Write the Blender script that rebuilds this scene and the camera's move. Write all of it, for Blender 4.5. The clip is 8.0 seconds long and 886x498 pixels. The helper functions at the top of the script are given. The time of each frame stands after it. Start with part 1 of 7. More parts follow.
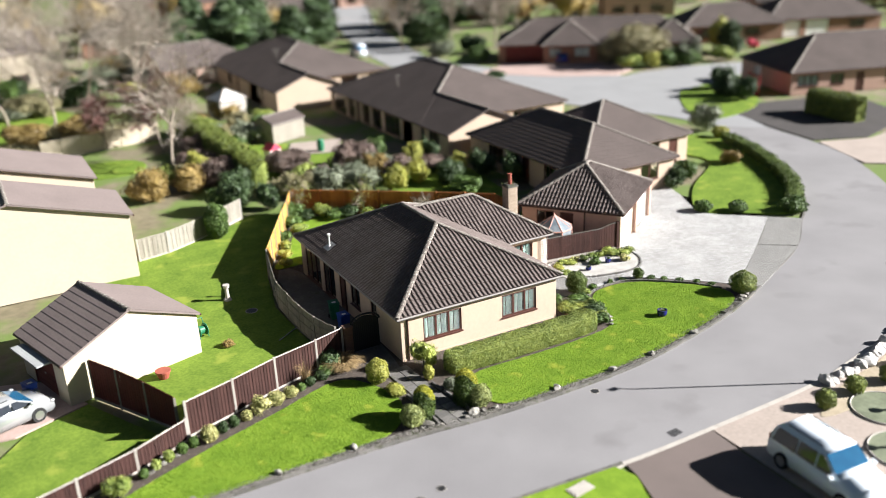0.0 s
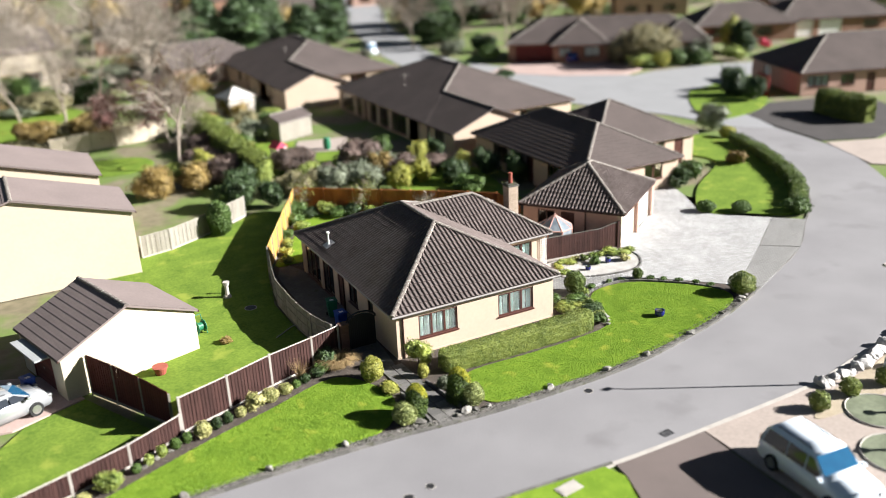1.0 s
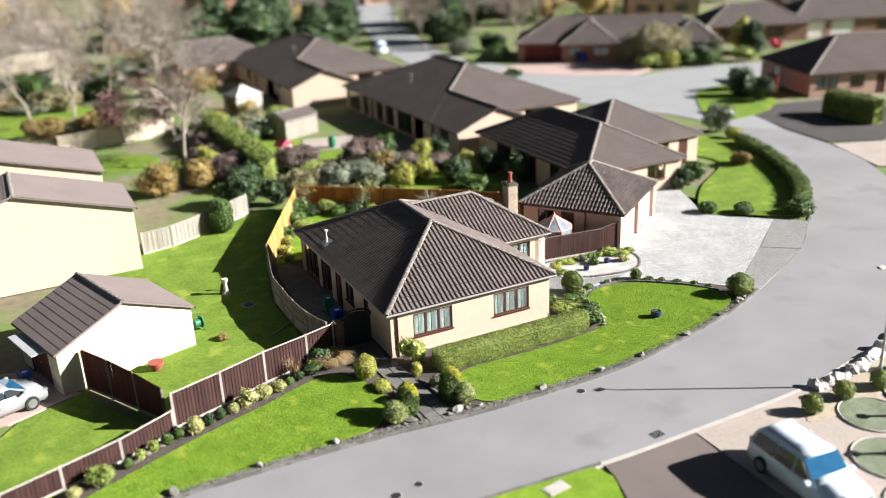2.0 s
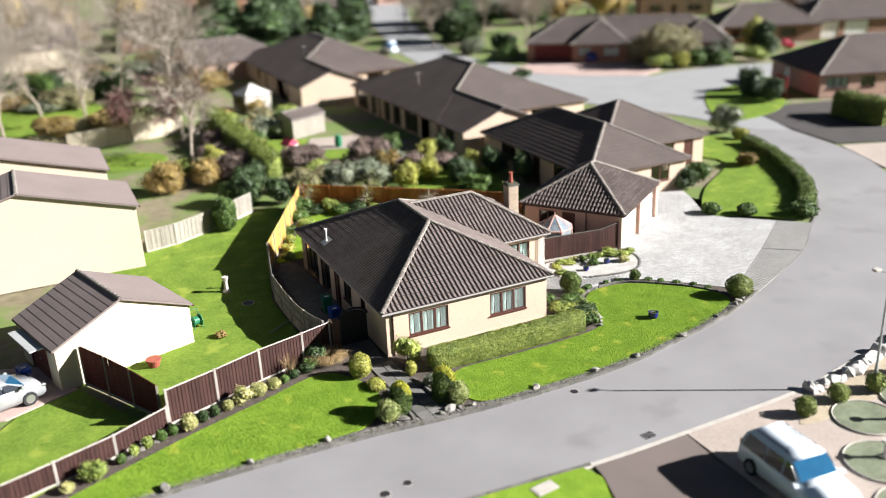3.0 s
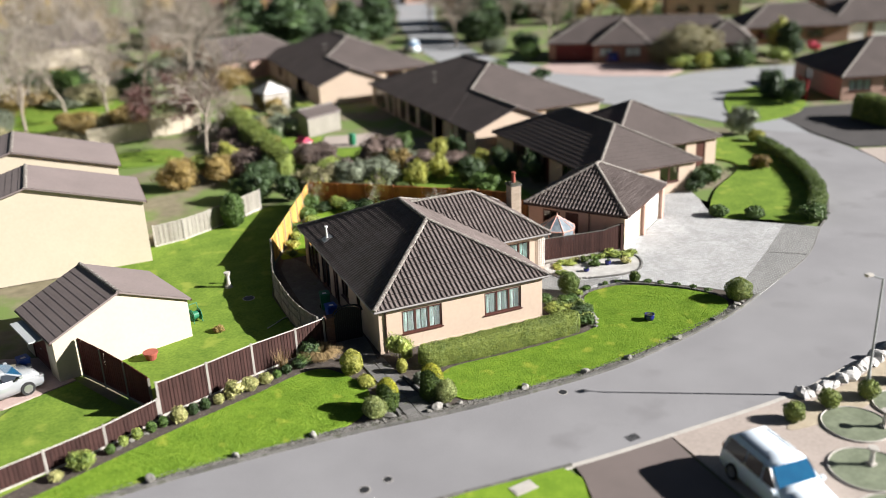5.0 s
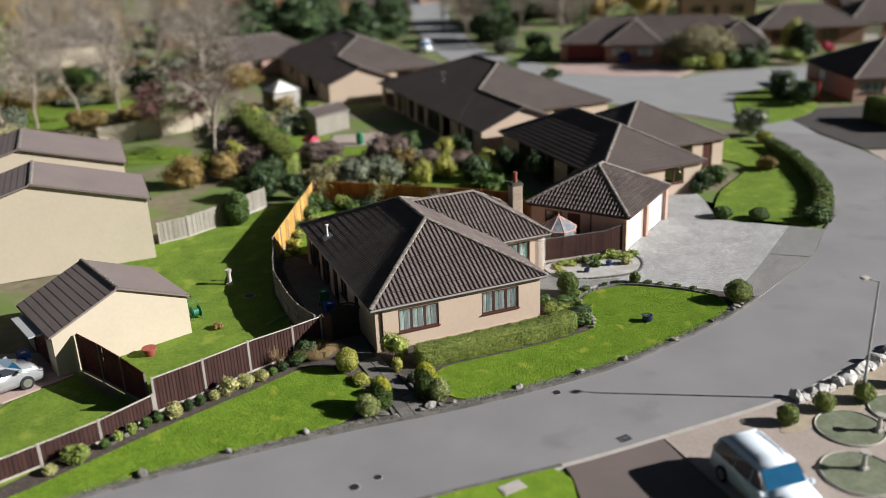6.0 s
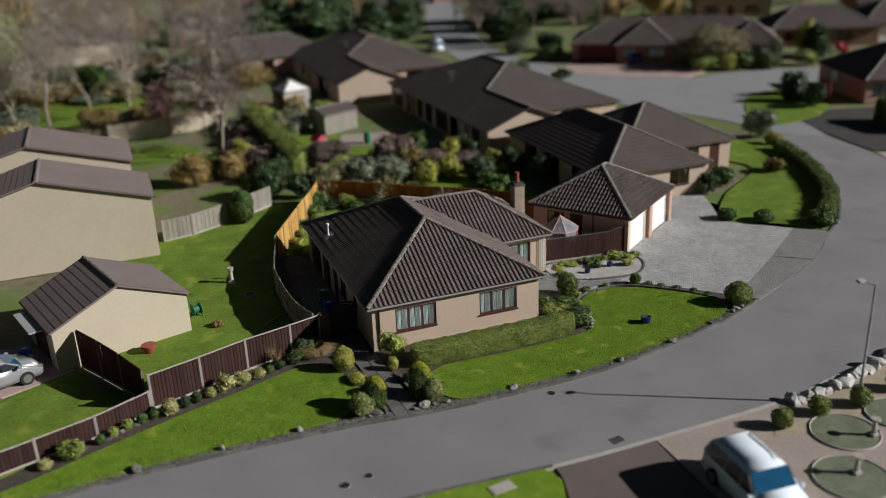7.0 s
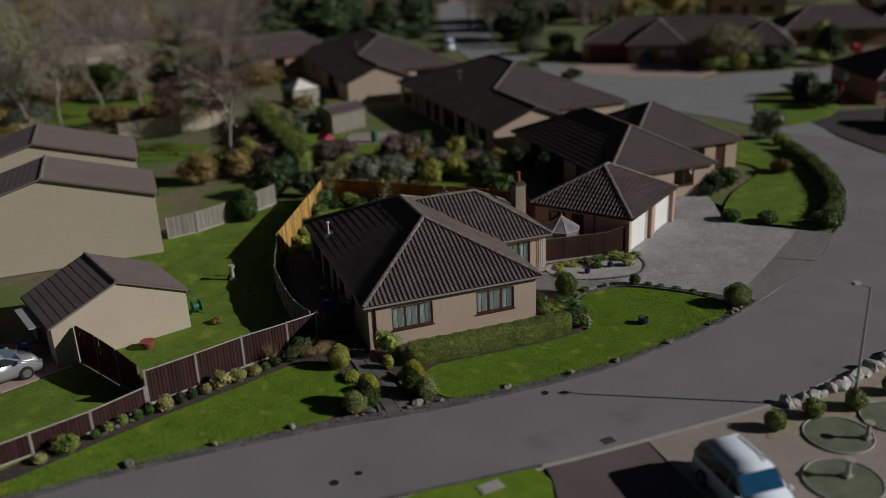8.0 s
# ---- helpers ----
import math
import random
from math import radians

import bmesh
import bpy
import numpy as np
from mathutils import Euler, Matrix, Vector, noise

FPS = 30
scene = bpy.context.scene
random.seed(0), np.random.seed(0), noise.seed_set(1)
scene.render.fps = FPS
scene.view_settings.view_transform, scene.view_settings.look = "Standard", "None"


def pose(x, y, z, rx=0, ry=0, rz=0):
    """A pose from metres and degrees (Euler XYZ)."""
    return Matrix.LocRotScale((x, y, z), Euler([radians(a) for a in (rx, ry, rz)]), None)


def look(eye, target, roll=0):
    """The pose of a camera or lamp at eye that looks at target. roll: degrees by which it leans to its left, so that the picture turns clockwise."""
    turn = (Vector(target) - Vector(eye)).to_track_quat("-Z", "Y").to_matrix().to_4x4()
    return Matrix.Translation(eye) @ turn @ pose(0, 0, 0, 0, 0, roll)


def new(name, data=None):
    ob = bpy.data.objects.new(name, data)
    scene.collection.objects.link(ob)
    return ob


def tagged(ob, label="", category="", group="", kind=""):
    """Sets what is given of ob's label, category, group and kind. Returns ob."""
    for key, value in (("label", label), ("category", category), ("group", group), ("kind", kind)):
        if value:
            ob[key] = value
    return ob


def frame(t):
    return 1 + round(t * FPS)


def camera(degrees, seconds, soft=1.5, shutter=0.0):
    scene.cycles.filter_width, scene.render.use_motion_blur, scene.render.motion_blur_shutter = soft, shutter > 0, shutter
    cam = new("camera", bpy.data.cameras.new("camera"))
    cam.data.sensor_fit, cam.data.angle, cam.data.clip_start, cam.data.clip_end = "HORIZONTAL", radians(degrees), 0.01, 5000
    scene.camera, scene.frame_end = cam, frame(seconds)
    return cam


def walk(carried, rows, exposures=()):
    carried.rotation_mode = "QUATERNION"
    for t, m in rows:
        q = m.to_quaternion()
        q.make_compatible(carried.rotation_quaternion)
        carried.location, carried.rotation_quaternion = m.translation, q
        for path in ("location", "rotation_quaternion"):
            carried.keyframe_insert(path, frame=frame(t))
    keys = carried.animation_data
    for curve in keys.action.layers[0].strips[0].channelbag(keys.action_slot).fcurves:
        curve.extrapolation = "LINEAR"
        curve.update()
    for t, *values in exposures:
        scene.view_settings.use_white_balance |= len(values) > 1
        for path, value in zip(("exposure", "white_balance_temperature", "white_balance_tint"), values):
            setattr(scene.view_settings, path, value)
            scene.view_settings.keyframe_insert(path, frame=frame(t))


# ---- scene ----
cam = camera(52.9, 8.0, soft=0.55)
PATH = [
    (0, (-15.986, -35.087, 20.828), (-15.11, -33.439, 20.109), -2.6),
    (0.5, (-15.591, -35.328, 20.821), (-14.73, -33.673, 20.101), -2.6),
    (1, (-15.182, -35.614, 20.807), (-14.337, -33.95, 20.087), -2.6),
    (1.5, (-14.794, -35.845, 20.788), (-13.963, -34.175, 20.068), -2.5),
    (3, (-13.553, -36.598, 20.775), (-12.768, -34.905, 20.055), -2.5),
    (3.5, (-13.154, -36.834, 20.756), (-12.386, -35.134, 20.037), -2.5),
    (4, (-12.724, -37.092, 20.747), (-11.973, -35.384, 20.028), -2.5),
    (4.5, (-12.33, -37.302, 20.742), (-11.594, -35.587, 20.023), -2.5),
    (6, (-11.034, -37.972, 20.697), (-10.349, -36.235, 19.979), -2.4),
    (6.5, (-10.619, -38.17, 20.67), (-9.951, -36.427, 19.953), -2.4),
    (7, (-10.172, -38.38, 20.689), (-9.522, -36.63, 19.972), -2.4),
    (7.5, (-9.722, -38.598, 20.667), (-9.089, -36.841, 19.95), -2.4),
    (8, (-9.262, -38.789, 20.659), (-8.647, -37.026, 19.942), -2.4),
]
walk(cam, [(t, look(eye, target, roll)) for t, eye, target, roll in PATH],
     [(t, 1.75 + e) for t, e in ((0.0, 0.0), (4.2, 0.0), (4.6, -0.08), (5.8, -0.8), (6.0, -0.93), (6.5, -1.3), (7.0, -1.68), (7.5, -2.1), (8.0, -2.55))])
cam.data.dof.use_dof = True
cam.data.dof.focus_distance = 46.5
cam.data.dof.aperture_fstop = 0.079

# ---- world and sun ----
SUN_EL, SUN_TURN = radians(26.0), radians(119.2)
world = bpy.data.worlds.new("world")
scene.world = world
world.use_nodes = True
wn = world.node_tree
sky = wn.nodes.new("ShaderNodeTexSky")
sky.sky_type = "NISHITA"
sky.sun_disc = False
sky.sun_elevation, sky.sun_rotation = SUN_EL, SUN_TURN
wn.links.new(sky.outputs[0], wn.nodes["Background"].inputs[0])
wn.nodes["Background"].inputs[1].default_value = 0.013
sun = new("sun", bpy.data.lights.new("sun", "SUN"))
sun.data.energy, sun.data.angle, sun.data.color = 5.0, radians(0.5), (1.0, 0.985, 0.965)
SUN_DIR = Vector((math.sin(SUN_TURN) * math.cos(SUN_EL), math.cos(SUN_TURN) * math.cos(SUN_EL), math.sin(SUN_EL)))
sun.matrix_world = look(SUN_DIR * 100, (0, 0, 0))

# ---- materials ----
MATS = {}


def material(name, a, b=None, grain=8.0, blot=0.5, rough=0.8, bump=0.2, metal=0.0, island=0.0, objvar=0.0, spec=0.4, dist=0.02, wear=None):
    """Two-scale noise between two colours, with relief and variation from piece to piece."""
    m = bpy.data.materials.new(name)
    m.use_nodes = True
    nt, p = m.node_tree, m.node_tree.nodes["Principled BSDF"]
    add = nt.nodes.new
    link = nt.links.new
    b = b or tuple(c * 0.7 for c in a)
    geo = add("ShaderNodeNewGeometry")
    n1, n2 = add("ShaderNodeTexNoise"), add("ShaderNodeTexNoise")
    n1.inputs["Scale"].default_value, n1.inputs["Detail"].default_value = grain, 6
    n2.inputs["Scale"].default_value, n2.inputs["Detail"].default_value = blot, 4
    link(geo.outputs["Position"], n1.inputs["Vector"])
    link(geo.outputs["Position"], n2.inputs["Vector"])
    mx = add("ShaderNodeMath")
    mx.operation = "ADD"
    link(n1.outputs["Fac"], mx.inputs[0])
    link(n2.outputs["Fac"], mx.inputs[1])
    fac = mx.outputs[0]
    for amount, src in ((island, geo.outputs["Random Per Island"]), (objvar, None)):
        if amount:
            if src is None:
                src = add("ShaderNodeObjectInfo").outputs["Random"]
            ma = add("ShaderNodeMath")
            ma.operation = "MULTIPLY_ADD"
            link(src, ma.inputs[0])
            ma.inputs[1].default_value = amount
            link(fac, ma.inputs[2])
            sb = add("ShaderNodeMath")
            sb.operation = "SUBTRACT"
            link(ma.outputs[0], sb.inputs[0])
            sb.inputs[1].default_value = amount / 2
            fac = sb.outputs[0]
    ramp = add("ShaderNodeMapRange")
    ramp.inputs["From Min"].default_value, ramp.inputs["From Max"].default_value = 0.65, 1.35
    link(fac, ramp.inputs["Value"])
    mix = add("ShaderNodeMix")
    mix.data_type = "RGBA"
    link(ramp.outputs[0], mix.inputs["Factor"])
    mix.inputs[6].default_value, mix.inputs[7].default_value = (*b, 1), (*a, 1)
    col = mix.outputs[2]
    if wear:
        n3 = add("ShaderNodeTexNoise")
        n3.inputs["Scale"].default_value, n3.inputs["Detail"].default_value = wear[1], 8
        link(geo.outputs["Position"], n3.inputs["Vector"])
        r3 = add("ShaderNodeMapRange")
        r3.inputs["From Min"].default_value, r3.inputs["From Max"].default_value = wear[2], wear[2] + 0.12
        link(n3.outputs["Fac"], r3.inputs["Value"])
        m3 = add("ShaderNodeMix")
        m3.data_type = "RGBA"
        link(r3.outputs[0], m3.inputs["Factor"])
        link(col, m3.inputs[6])
        m3.inputs[7].default_value = (*wear[0], 1)
        col = m3.outputs[2]
    link(col, p.inputs["Base Color"])
    p.inputs["Roughness"].default_value, p.inputs["Metallic"].default_value = rough, metal
    p.inputs["Specular IOR Level"].default_value = spec
    if bump:
        bp = add("ShaderNodeBump")
        bp.inputs["Strength"].default_value, bp.inputs["Distance"].default_value = bump, dist
        link(n1.outputs["Fac"], bp.inputs["Height"])
        link(bp.outputs["Normal"], p.inputs["Normal"])
    MATS[name] = m
    return m


def brick_material(name, a, b, mortar, width, row, gap, rough=0.85, bump=0.5, flat=True, turn=0.0):
    """Courses of small bricks with recessed joints, in the plan (flat) or on a wall."""
    m = material(name, a, b, 10, 0.6, rough, 0)
    nt, p = m.node_tree, m.node_tree.nodes["Principled BSDF"]
    geo = nt.nodes.new("ShaderNodeNewGeometry")
    mp = nt.nodes.new("ShaderNodeMapping")
    mp.inputs["Rotation"].default_value = (0, 0, turn) if flat else (radians(90), 0, turn)
    br = nt.nodes.new("ShaderNodeTexBrick")
    for k, v in (("Scale", 1.0), ("Brick Width", width), ("Row Height", row), ("Mortar Size", gap), ("Bias", 0.0), ("Mortar Smooth", 0.3)):
        br.inputs[k].default_value = v
    br.inputs["Color1"].default_value, br.inputs["Color2"].default_value, br.inputs["Mortar"].default_value = (1, 1, 1, 1), (0.7, 0.68, 0.66, 1), (*mortar, 1)
    mul = nt.nodes.new("ShaderNodeMix")
    mul.data_type, mul.blend_type = "RGBA", "MULTIPLY"
    mul.inputs[0].default_value = 1.0
    src = p.inputs["Base Color"].links[0].from_socket
    nt.links.new(geo.outputs["Position"], mp.inputs["Vector"])
    nt.links.new(mp.outputs[0], br.inputs["Vector"])
    nt.links.new(src, mul.inputs[6])
    nt.links.new(br.outputs["Color"], mul.inputs[7])
    nt.links.new(mul.outputs[2], p.inputs["Base Color"])
    bp = nt.nodes.new("ShaderNodeBump")
    bp.inputs["Strength"].default_value, bp.inputs["Distance"].default_value, bp.invert = bump, 0.01, True
    nt.links.new(br.outputs["Fac"], bp.inputs["Height"])
    nt.links.new(bp.outputs["Normal"], p.inputs["Normal"])
    return m


def glass_material(name):
    m = bpy.data.materials.new(name)
    m.use_nodes = True
    nt, p = m.node_tree, m.node_tree.nodes["Principled BSDF"]
    p.inputs["Base Color"].default_value = (0.9, 0.95, 0.95, 1)
    p.inputs["Transmission Weight"].default_value = 1.0
    p.inputs["Roughness"].default_value = 0.02
    p.inputs["IOR"].default_value = 1.45
    MATS[name] = m
    return m


def foliage(name, a, b, blot=1.2, island=0.7):
    m = material(name, a, b, 5, blot, 0.55, 0, island=island, spec=0.35)
    p = m.node_tree.nodes["Principled BSDF"]
    p.inputs["Subsurface Weight"].default_value = 0.0
    return m


material("ground_soil", (0.21, 0.18, 0.115), (0.11, 0.095, 0.056), 1.5, 0.12, 0.95, 0.5, wear=((0.11, 0.16, 0.035), 0.22, 0.43))
material("grass", (0.2, 0.3, 0.03), (0.085, 0.16, 0.014), 18, 1.1, 0.95, 0.5, spec=0.1, dist=0.02, wear=((0.29, 0.32, 0.045), 0.9, 0.6))
material("grass_far", (0.17, 0.245, 0.035), (0.075, 0.13, 0.018), 7, 0.7, 0.95, 0.3, spec=0.1, dist=0.02, wear=((0.22, 0.27, 0.045), 0.6, 0.58))
material("asphalt", (0.24, 0.232, 0.236), (0.172, 0.165, 0.169), 22, 0.22, 0.85, 0.3, dist=0.006, wear=((0.165, 0.157, 0.16), 0.25, 0.6))
# asphalt with the shade of hedge and house put into its colour
material("asphalt_shaded", (0.06, 0.052, 0.05), (0.038, 0.034, 0.032), 50, 0.5, 0.85, 0.3, dist=0.006)
material("fence_scarlet", (0.36, 0.025, 0.025), (0.28, 0.02, 0.02), 10, 1.2, 0.7, 0.2, objvar=0.4)
material("asphalt_pale", (0.265, 0.265, 0.27), (0.22, 0.22, 0.223), 40, 0.3, 0.8, 0.2, dist=0.006)
material("moss", (0.13, 0.15, 0.04), (0.07, 0.085, 0.02), 14, 3, 0.95, 0.4)
material("tarmac_brown", (0.15, 0.118, 0.108), (0.11, 0.088, 0.08), 50, 0.5, 0.85, 0.3, dist=0.006)
material("sand_gravel", (0.42, 0.35, 0.26), (0.28, 0.23, 0.16), 22, 1.5, 0.95, 0.7, dist=0.03)
material("grass_blade", (0.27, 0.39, 0.05), (0.1, 0.195, 0.02), 2.5, 0.6, 0.9, 0, island=0.7, spec=0.1, wear=((0.34, 0.395, 0.055), 0.9, 0.6))
material("pale_paving", (0.38, 0.315, 0.275), (0.28, 0.235, 0.205), 6, 0.5, 0.85, 0.2)
material("pink_paving", (0.42, 0.31, 0.28), (0.33, 0.24, 0.21), 6, 0.5, 0.85, 0.2)
brick_material("dark_brick", (0.16, 0.085, 0.06), (0.1, 0.055, 0.04), (0.8, 0.75, 0.7), 0.225, 0.075, 0.01, flat=False)
brick_material("block_paving", (0.54, 0.535, 0.53), (0.37, 0.368, 0.365), (0.38, 0.38, 0.38), 0.24, 0.12, 0.016, bump=0.8, turn=0.6)
brick_material("grey_blocks", (0.2, 0.195, 0.19), (0.13, 0.128, 0.125), (1.9, 1.9, 1.85), 0.3, 0.15, 0.022, turn=0.6)
material("kerb_stone", (0.17, 0.16, 0.148), (0.085, 0.081, 0.073), 12, 1.5, 0.9, 0.4, objvar=0.5, wear=((0.08, 0.08, 0.055), 3, 0.55))
material("bed_soil", (0.09, 0.07, 0.057), (0.045, 0.035, 0.029), 14, 2, 0.95, 0.9, dist=0.05, wear=((0.24, 0.215, 0.19), 9, 0.62))
material("gravel", (0.5, 0.48, 0.45), (0.3, 0.28, 0.26), 25, 2, 0.9, 0.8, dist=0.03)
material("edging_stone", (0.2, 0.185, 0.165), (0.1, 0.092, 0.08), 16, 2.2, 0.95, 0.9, dist=0.04, wear=((0.05, 0.055, 0.03), 2.5, 0.52))
material("roof_tile", (0.15, 0.121, 0.113), (0.088, 0.071, 0.066), 9, 0.7, 0.9, 0.25, island=0.22, objvar=0.25, spec=0.15, dist=0.01, wear=((0.28, 0.27, 0.24), 16, 0.7))
material("ridge_tile", (0.19, 0.165, 0.145), (0.12, 0.1, 0.09), 9, 1.5, 0.85, 0.4, objvar=0.5, wear=((0.33, 0.32, 0.28), 9, 0.54))
material("far_roof", (0.105, 0.085, 0.079), (0.072, 0.059, 0.055), 8, 0.4, 0.9, 0.3, island=0.3, spec=0.12)
material("mauve_roof", (0.2, 0.16, 0.15), (0.15, 0.12, 0.112), 8, 0.4, 0.8, 0.3, island=0.3)
material("render_cream", (0.5, 0.39, 0.3), (0.45, 0.345, 0.265), 5, 0.5, 0.9, 0.15, wear=((0.4, 0.31, 0.235), 1.3, 0.64))
material("render_white", (0.51, 0.44, 0.335), (0.46, 0.395, 0.3), 5, 0.4, 0.9, 0.15)
material("render_pink", (0.48, 0.315, 0.25), (0.4, 0.26, 0.21), 5, 0.5, 0.9, 0.15)
brick_material("brown_brick", (0.36, 0.2, 0.14), (0.26, 0.14, 0.1), (0.8, 0.75, 0.7), 0.225, 0.075, 0.01, flat=False)
material("stack_brick", (0.45, 0.36, 0.28), (0.33, 0.26, 0.2), 9, 2, 0.9, 0.3, objvar=0.35)
material("brown_frame", (0.085, 0.03, 0.022), (0.06, 0.022, 0.016), 8, 1, 0.45, 0.05)
material("fence_dark", (0.058, 0.028, 0.024), (0.034, 0.017, 0.015), 10, 1.2, 0.8, 0.2, objvar=0.6, spec=0.15, wear=((0.08, 0.055, 0.048), 7, 0.66))
material("fence_red", (0.13, 0.024, 0.02), (0.09, 0.017, 0.015), 10, 1.2, 0.8, 0.2, objvar=0.5)
material("fence_orange", (0.38, 0.14, 0.042), (0.25, 0.085, 0.025), 10, 1.2, 0.8, 0.2, objvar=0.7)
material("fence_yellow", (0.58, 0.34, 0.09), (0.34, 0.18, 0.04), 10, 1.2, 0.8, 0.2, objvar=0.9)
material("fence_grey", (0.25, 0.235, 0.205), (0.16, 0.15, 0.13), 10, 1.2, 0.85, 0.2, objvar=0.6)
material("fence_pale", (0.27, 0.25, 0.21), (0.19, 0.17, 0.14), 10, 1.2, 0.85, 0.2, objvar=0.6)
material("concrete", (0.44, 0.41, 0.37), (0.33, 0.3, 0.27), 10, 1.5, 0.9, 0.3, objvar=0.3)
material("white_paint", (0.8, 0.79, 0.77), (0.74, 0.73, 0.71), 6, 1, 0.5, 0.05)
material("gutter_brown", (0.055, 0.026, 0.02), (0.045, 0.02, 0.016), 6, 1, 0.4, 0.05)
material("white_rock", (0.54, 0.52, 0.5), (0.32, 0.305, 0.29), 7, 2, 0.9, 0.6, objvar=0.6, dist=0.05)
material("path_slab", (0.17, 0.16, 0.15), (0.095, 0.09, 0.085), 9, 1.5, 0.9, 0.4, objvar=0.6, wear=((0.08, 0.085, 0.055), 3, 0.58))
material("chips", (0.24, 0.225, 0.205), (0.05, 0.047, 0.042), 9, 1.5, 0.95, 0.2, island=1.2)
# brown gutter with its sky sheen painted in as pale grey
material("gutter_sheen", (0.27, 0.25, 0.24), (0.2, 0.185, 0.18), 8, 1, 0.45, 0.05)
material("stone", (0.27, 0.255, 0.23), (0.1, 0.093, 0.083), 7, 2, 0.9, 0.6, objvar=0.8, dist=0.05)
material("dark_void", (0.012, 0.011, 0.011), (0.008, 0.008, 0.008), 5, 1, 0.9, 0)
material("curtain", (0.6, 0.7, 0.66), (0.42, 0.54, 0.5), 9, 3, 0.9, 0.3)
material("lead", (0.35, 0.36, 0.36), (0.28, 0.29, 0.29), 9, 1, 0.5, 0)
material("blue_glaze", (0.02, 0.025, 0.16), (0.015, 0.018, 0.11), 6, 2, 0.25, 0.05)
material("bin_blue", (0.02, 0.07, 0.35), (0.018, 0.06, 0.28), 6, 2, 0.45, 0.05)
material("bin_green", (0.02, 0.16, 0.08), (0.016, 0.12, 0.06), 6, 2, 0.45, 0.05)
material("terracotta", (0.3, 0.075, 0.05), (0.22, 0.055, 0.038), 6, 2, 0.7, 0.1)
material("pink_frame", (0.62, 0.36, 0.3), (0.5, 0.26, 0.21), 6, 2, 0.5, 0.05)
material("steel", (0.6, 0.6, 0.6), (0.5, 0.5, 0.5), 10, 2, 0.35, 0, metal=0.9)
material("iron", (0.05, 0.05, 0.052), (0.035, 0.035, 0.037), 10, 2, 0.5, 0.1, metal=0.5)
material("black_paint", (0.016, 0.015, 0.015), (0.01, 0.01, 0.01), 12, 2, 0.6, 0.1)
material("car_white", (0.7, 0.77, 0.84), (0.68, 0.75, 0.82), 3, 0.5, 0.32, 0, spec=0.5)
material("car_silver", (0.5, 0.51, 0.52), (0.46, 0.47, 0.48), 3, 0.5, 0.22, 0, metal=0.6)
material("tyre", (0.02, 0.02, 0.02), (0.015, 0.015, 0.015), 20, 3, 0.85, 0.1)
material("car_glass", (0.012, 0.085, 0.17), (0.01, 0.065, 0.14), 3, 1, 0.06, 0, spec=0.8)
material("pane_dark", (0.03, 0.035, 0.045), (0.02, 0.024, 0.03), 3, 1, 0.08, 0, spec=0.6)
material("bark", (0.3, 0.25, 0.2), (0.2, 0.165, 0.13), 10, 2, 0.9, 0.4)
material("twig", (0.4, 0.345, 0.29), (0.29, 0.245, 0.205), 10, 2, 0.9, 0.1, island=0.5)
material("twig_red", (0.24, 0.11, 0.10), (0.16, 0.075, 0.07), 10, 2, 0.9, 0.1, island=0.5)
material("straw", (0.33, 0.23, 0.11), (0.2, 0.135, 0.06), 10, 2, 0.9, 0.1, island=0.8)
foliage("leaf_hedge", (0.34, 0.39, 0.09), (0.1, 0.145, 0.028))
foliage("leaf_dark", (0.05, 0.085, 0.025), (0.02, 0.038, 0.014))
foliage("leaf_mid", (0.09, 0.15, 0.03), (0.04, 0.075, 0.016))
foliage("leaf_gold", (0.42, 0.4, 0.09), (0.17, 0.19, 0.03))
foliage("leaf_round", (0.36, 0.4, 0.09), (0.11, 0.15, 0.03))
foliage("leaf_clipped", (0.13, 0.18, 0.035), (0.04, 0.065, 0.013))
foliage("leaf_box", (0.23, 0.27, 0.06), (0.06, 0.09, 0.018))
foliage("leaf_variegated", (0.5, 0.46, 0.2), (0.16, 0.18, 0.05))
foliage("leaf_pale", (0.33, 0.36, 0.13), (0.09, 0.12, 0.03))
foliage("leaf_conifer", (0.085, 0.13, 0.018), (0.022, 0.042, 0.008))
foliage("leaf_tip_lit", (0.42, 0.4, 0.03), (0.16, 0.18, 0.015))
foliage("leaf_grey", (0.2, 0.22, 0.15), (0.1, 0.115, 0.075))
foliage("leaf_olive", (0.3, 0.27, 0.15), (0.17, 0.15, 0.075))
foliage("leaf_ochre", (0.27, 0.19, 0.06), (0.16, 0.11, 0.035))
foliage("blossom_pink", (0.6, 0.08, 0.14), (0.4, 0.03, 0.08))
foliage("leaf_purple", (0.17, 0.12, 0.1), (0.09, 0.065, 0.055))
glass_material("glass")
material("polycarbonate", (0.28, 0.31, 0.33), (0.12, 0.15, 0.18), 4, 1.5, 0.15, 0.05)

# ---- builders ----


def part(name, bm, mat, parent=None, label="", smooth=False):
    me = bpy.data.meshes.new(name)
    if smooth:
        for f in bm.faces:
            f.smooth = True
    bm.to_mesh(me)
    bm.free()
    me.materials.append(MATS[mat])
    ob = new(name, me)
    if parent is not None:
        ob.parent = parent
    if label:
        ob["label"] = label
    return ob


def mesh_part(name, verts, faces, mat, parent=None, label=""):
    me = bpy.data.meshes.new(name)
    me.from_pydata(verts, [], faces)
    me.materials.append(MATS[mat])
    ob = new(name, me)
    if parent is not None:
        ob.parent = parent
    if label:
        ob["label"] = label
    return ob


def thing(name, label, category, at=(0, 0, 0), turn=0.0, group="", kind=""):
    ob = new(name)
    ob.empty_display_size = 0.2
    ob.matrix_basis = pose(*at, 0, 0, turn)
    return tagged(ob, label, category, group, kind)


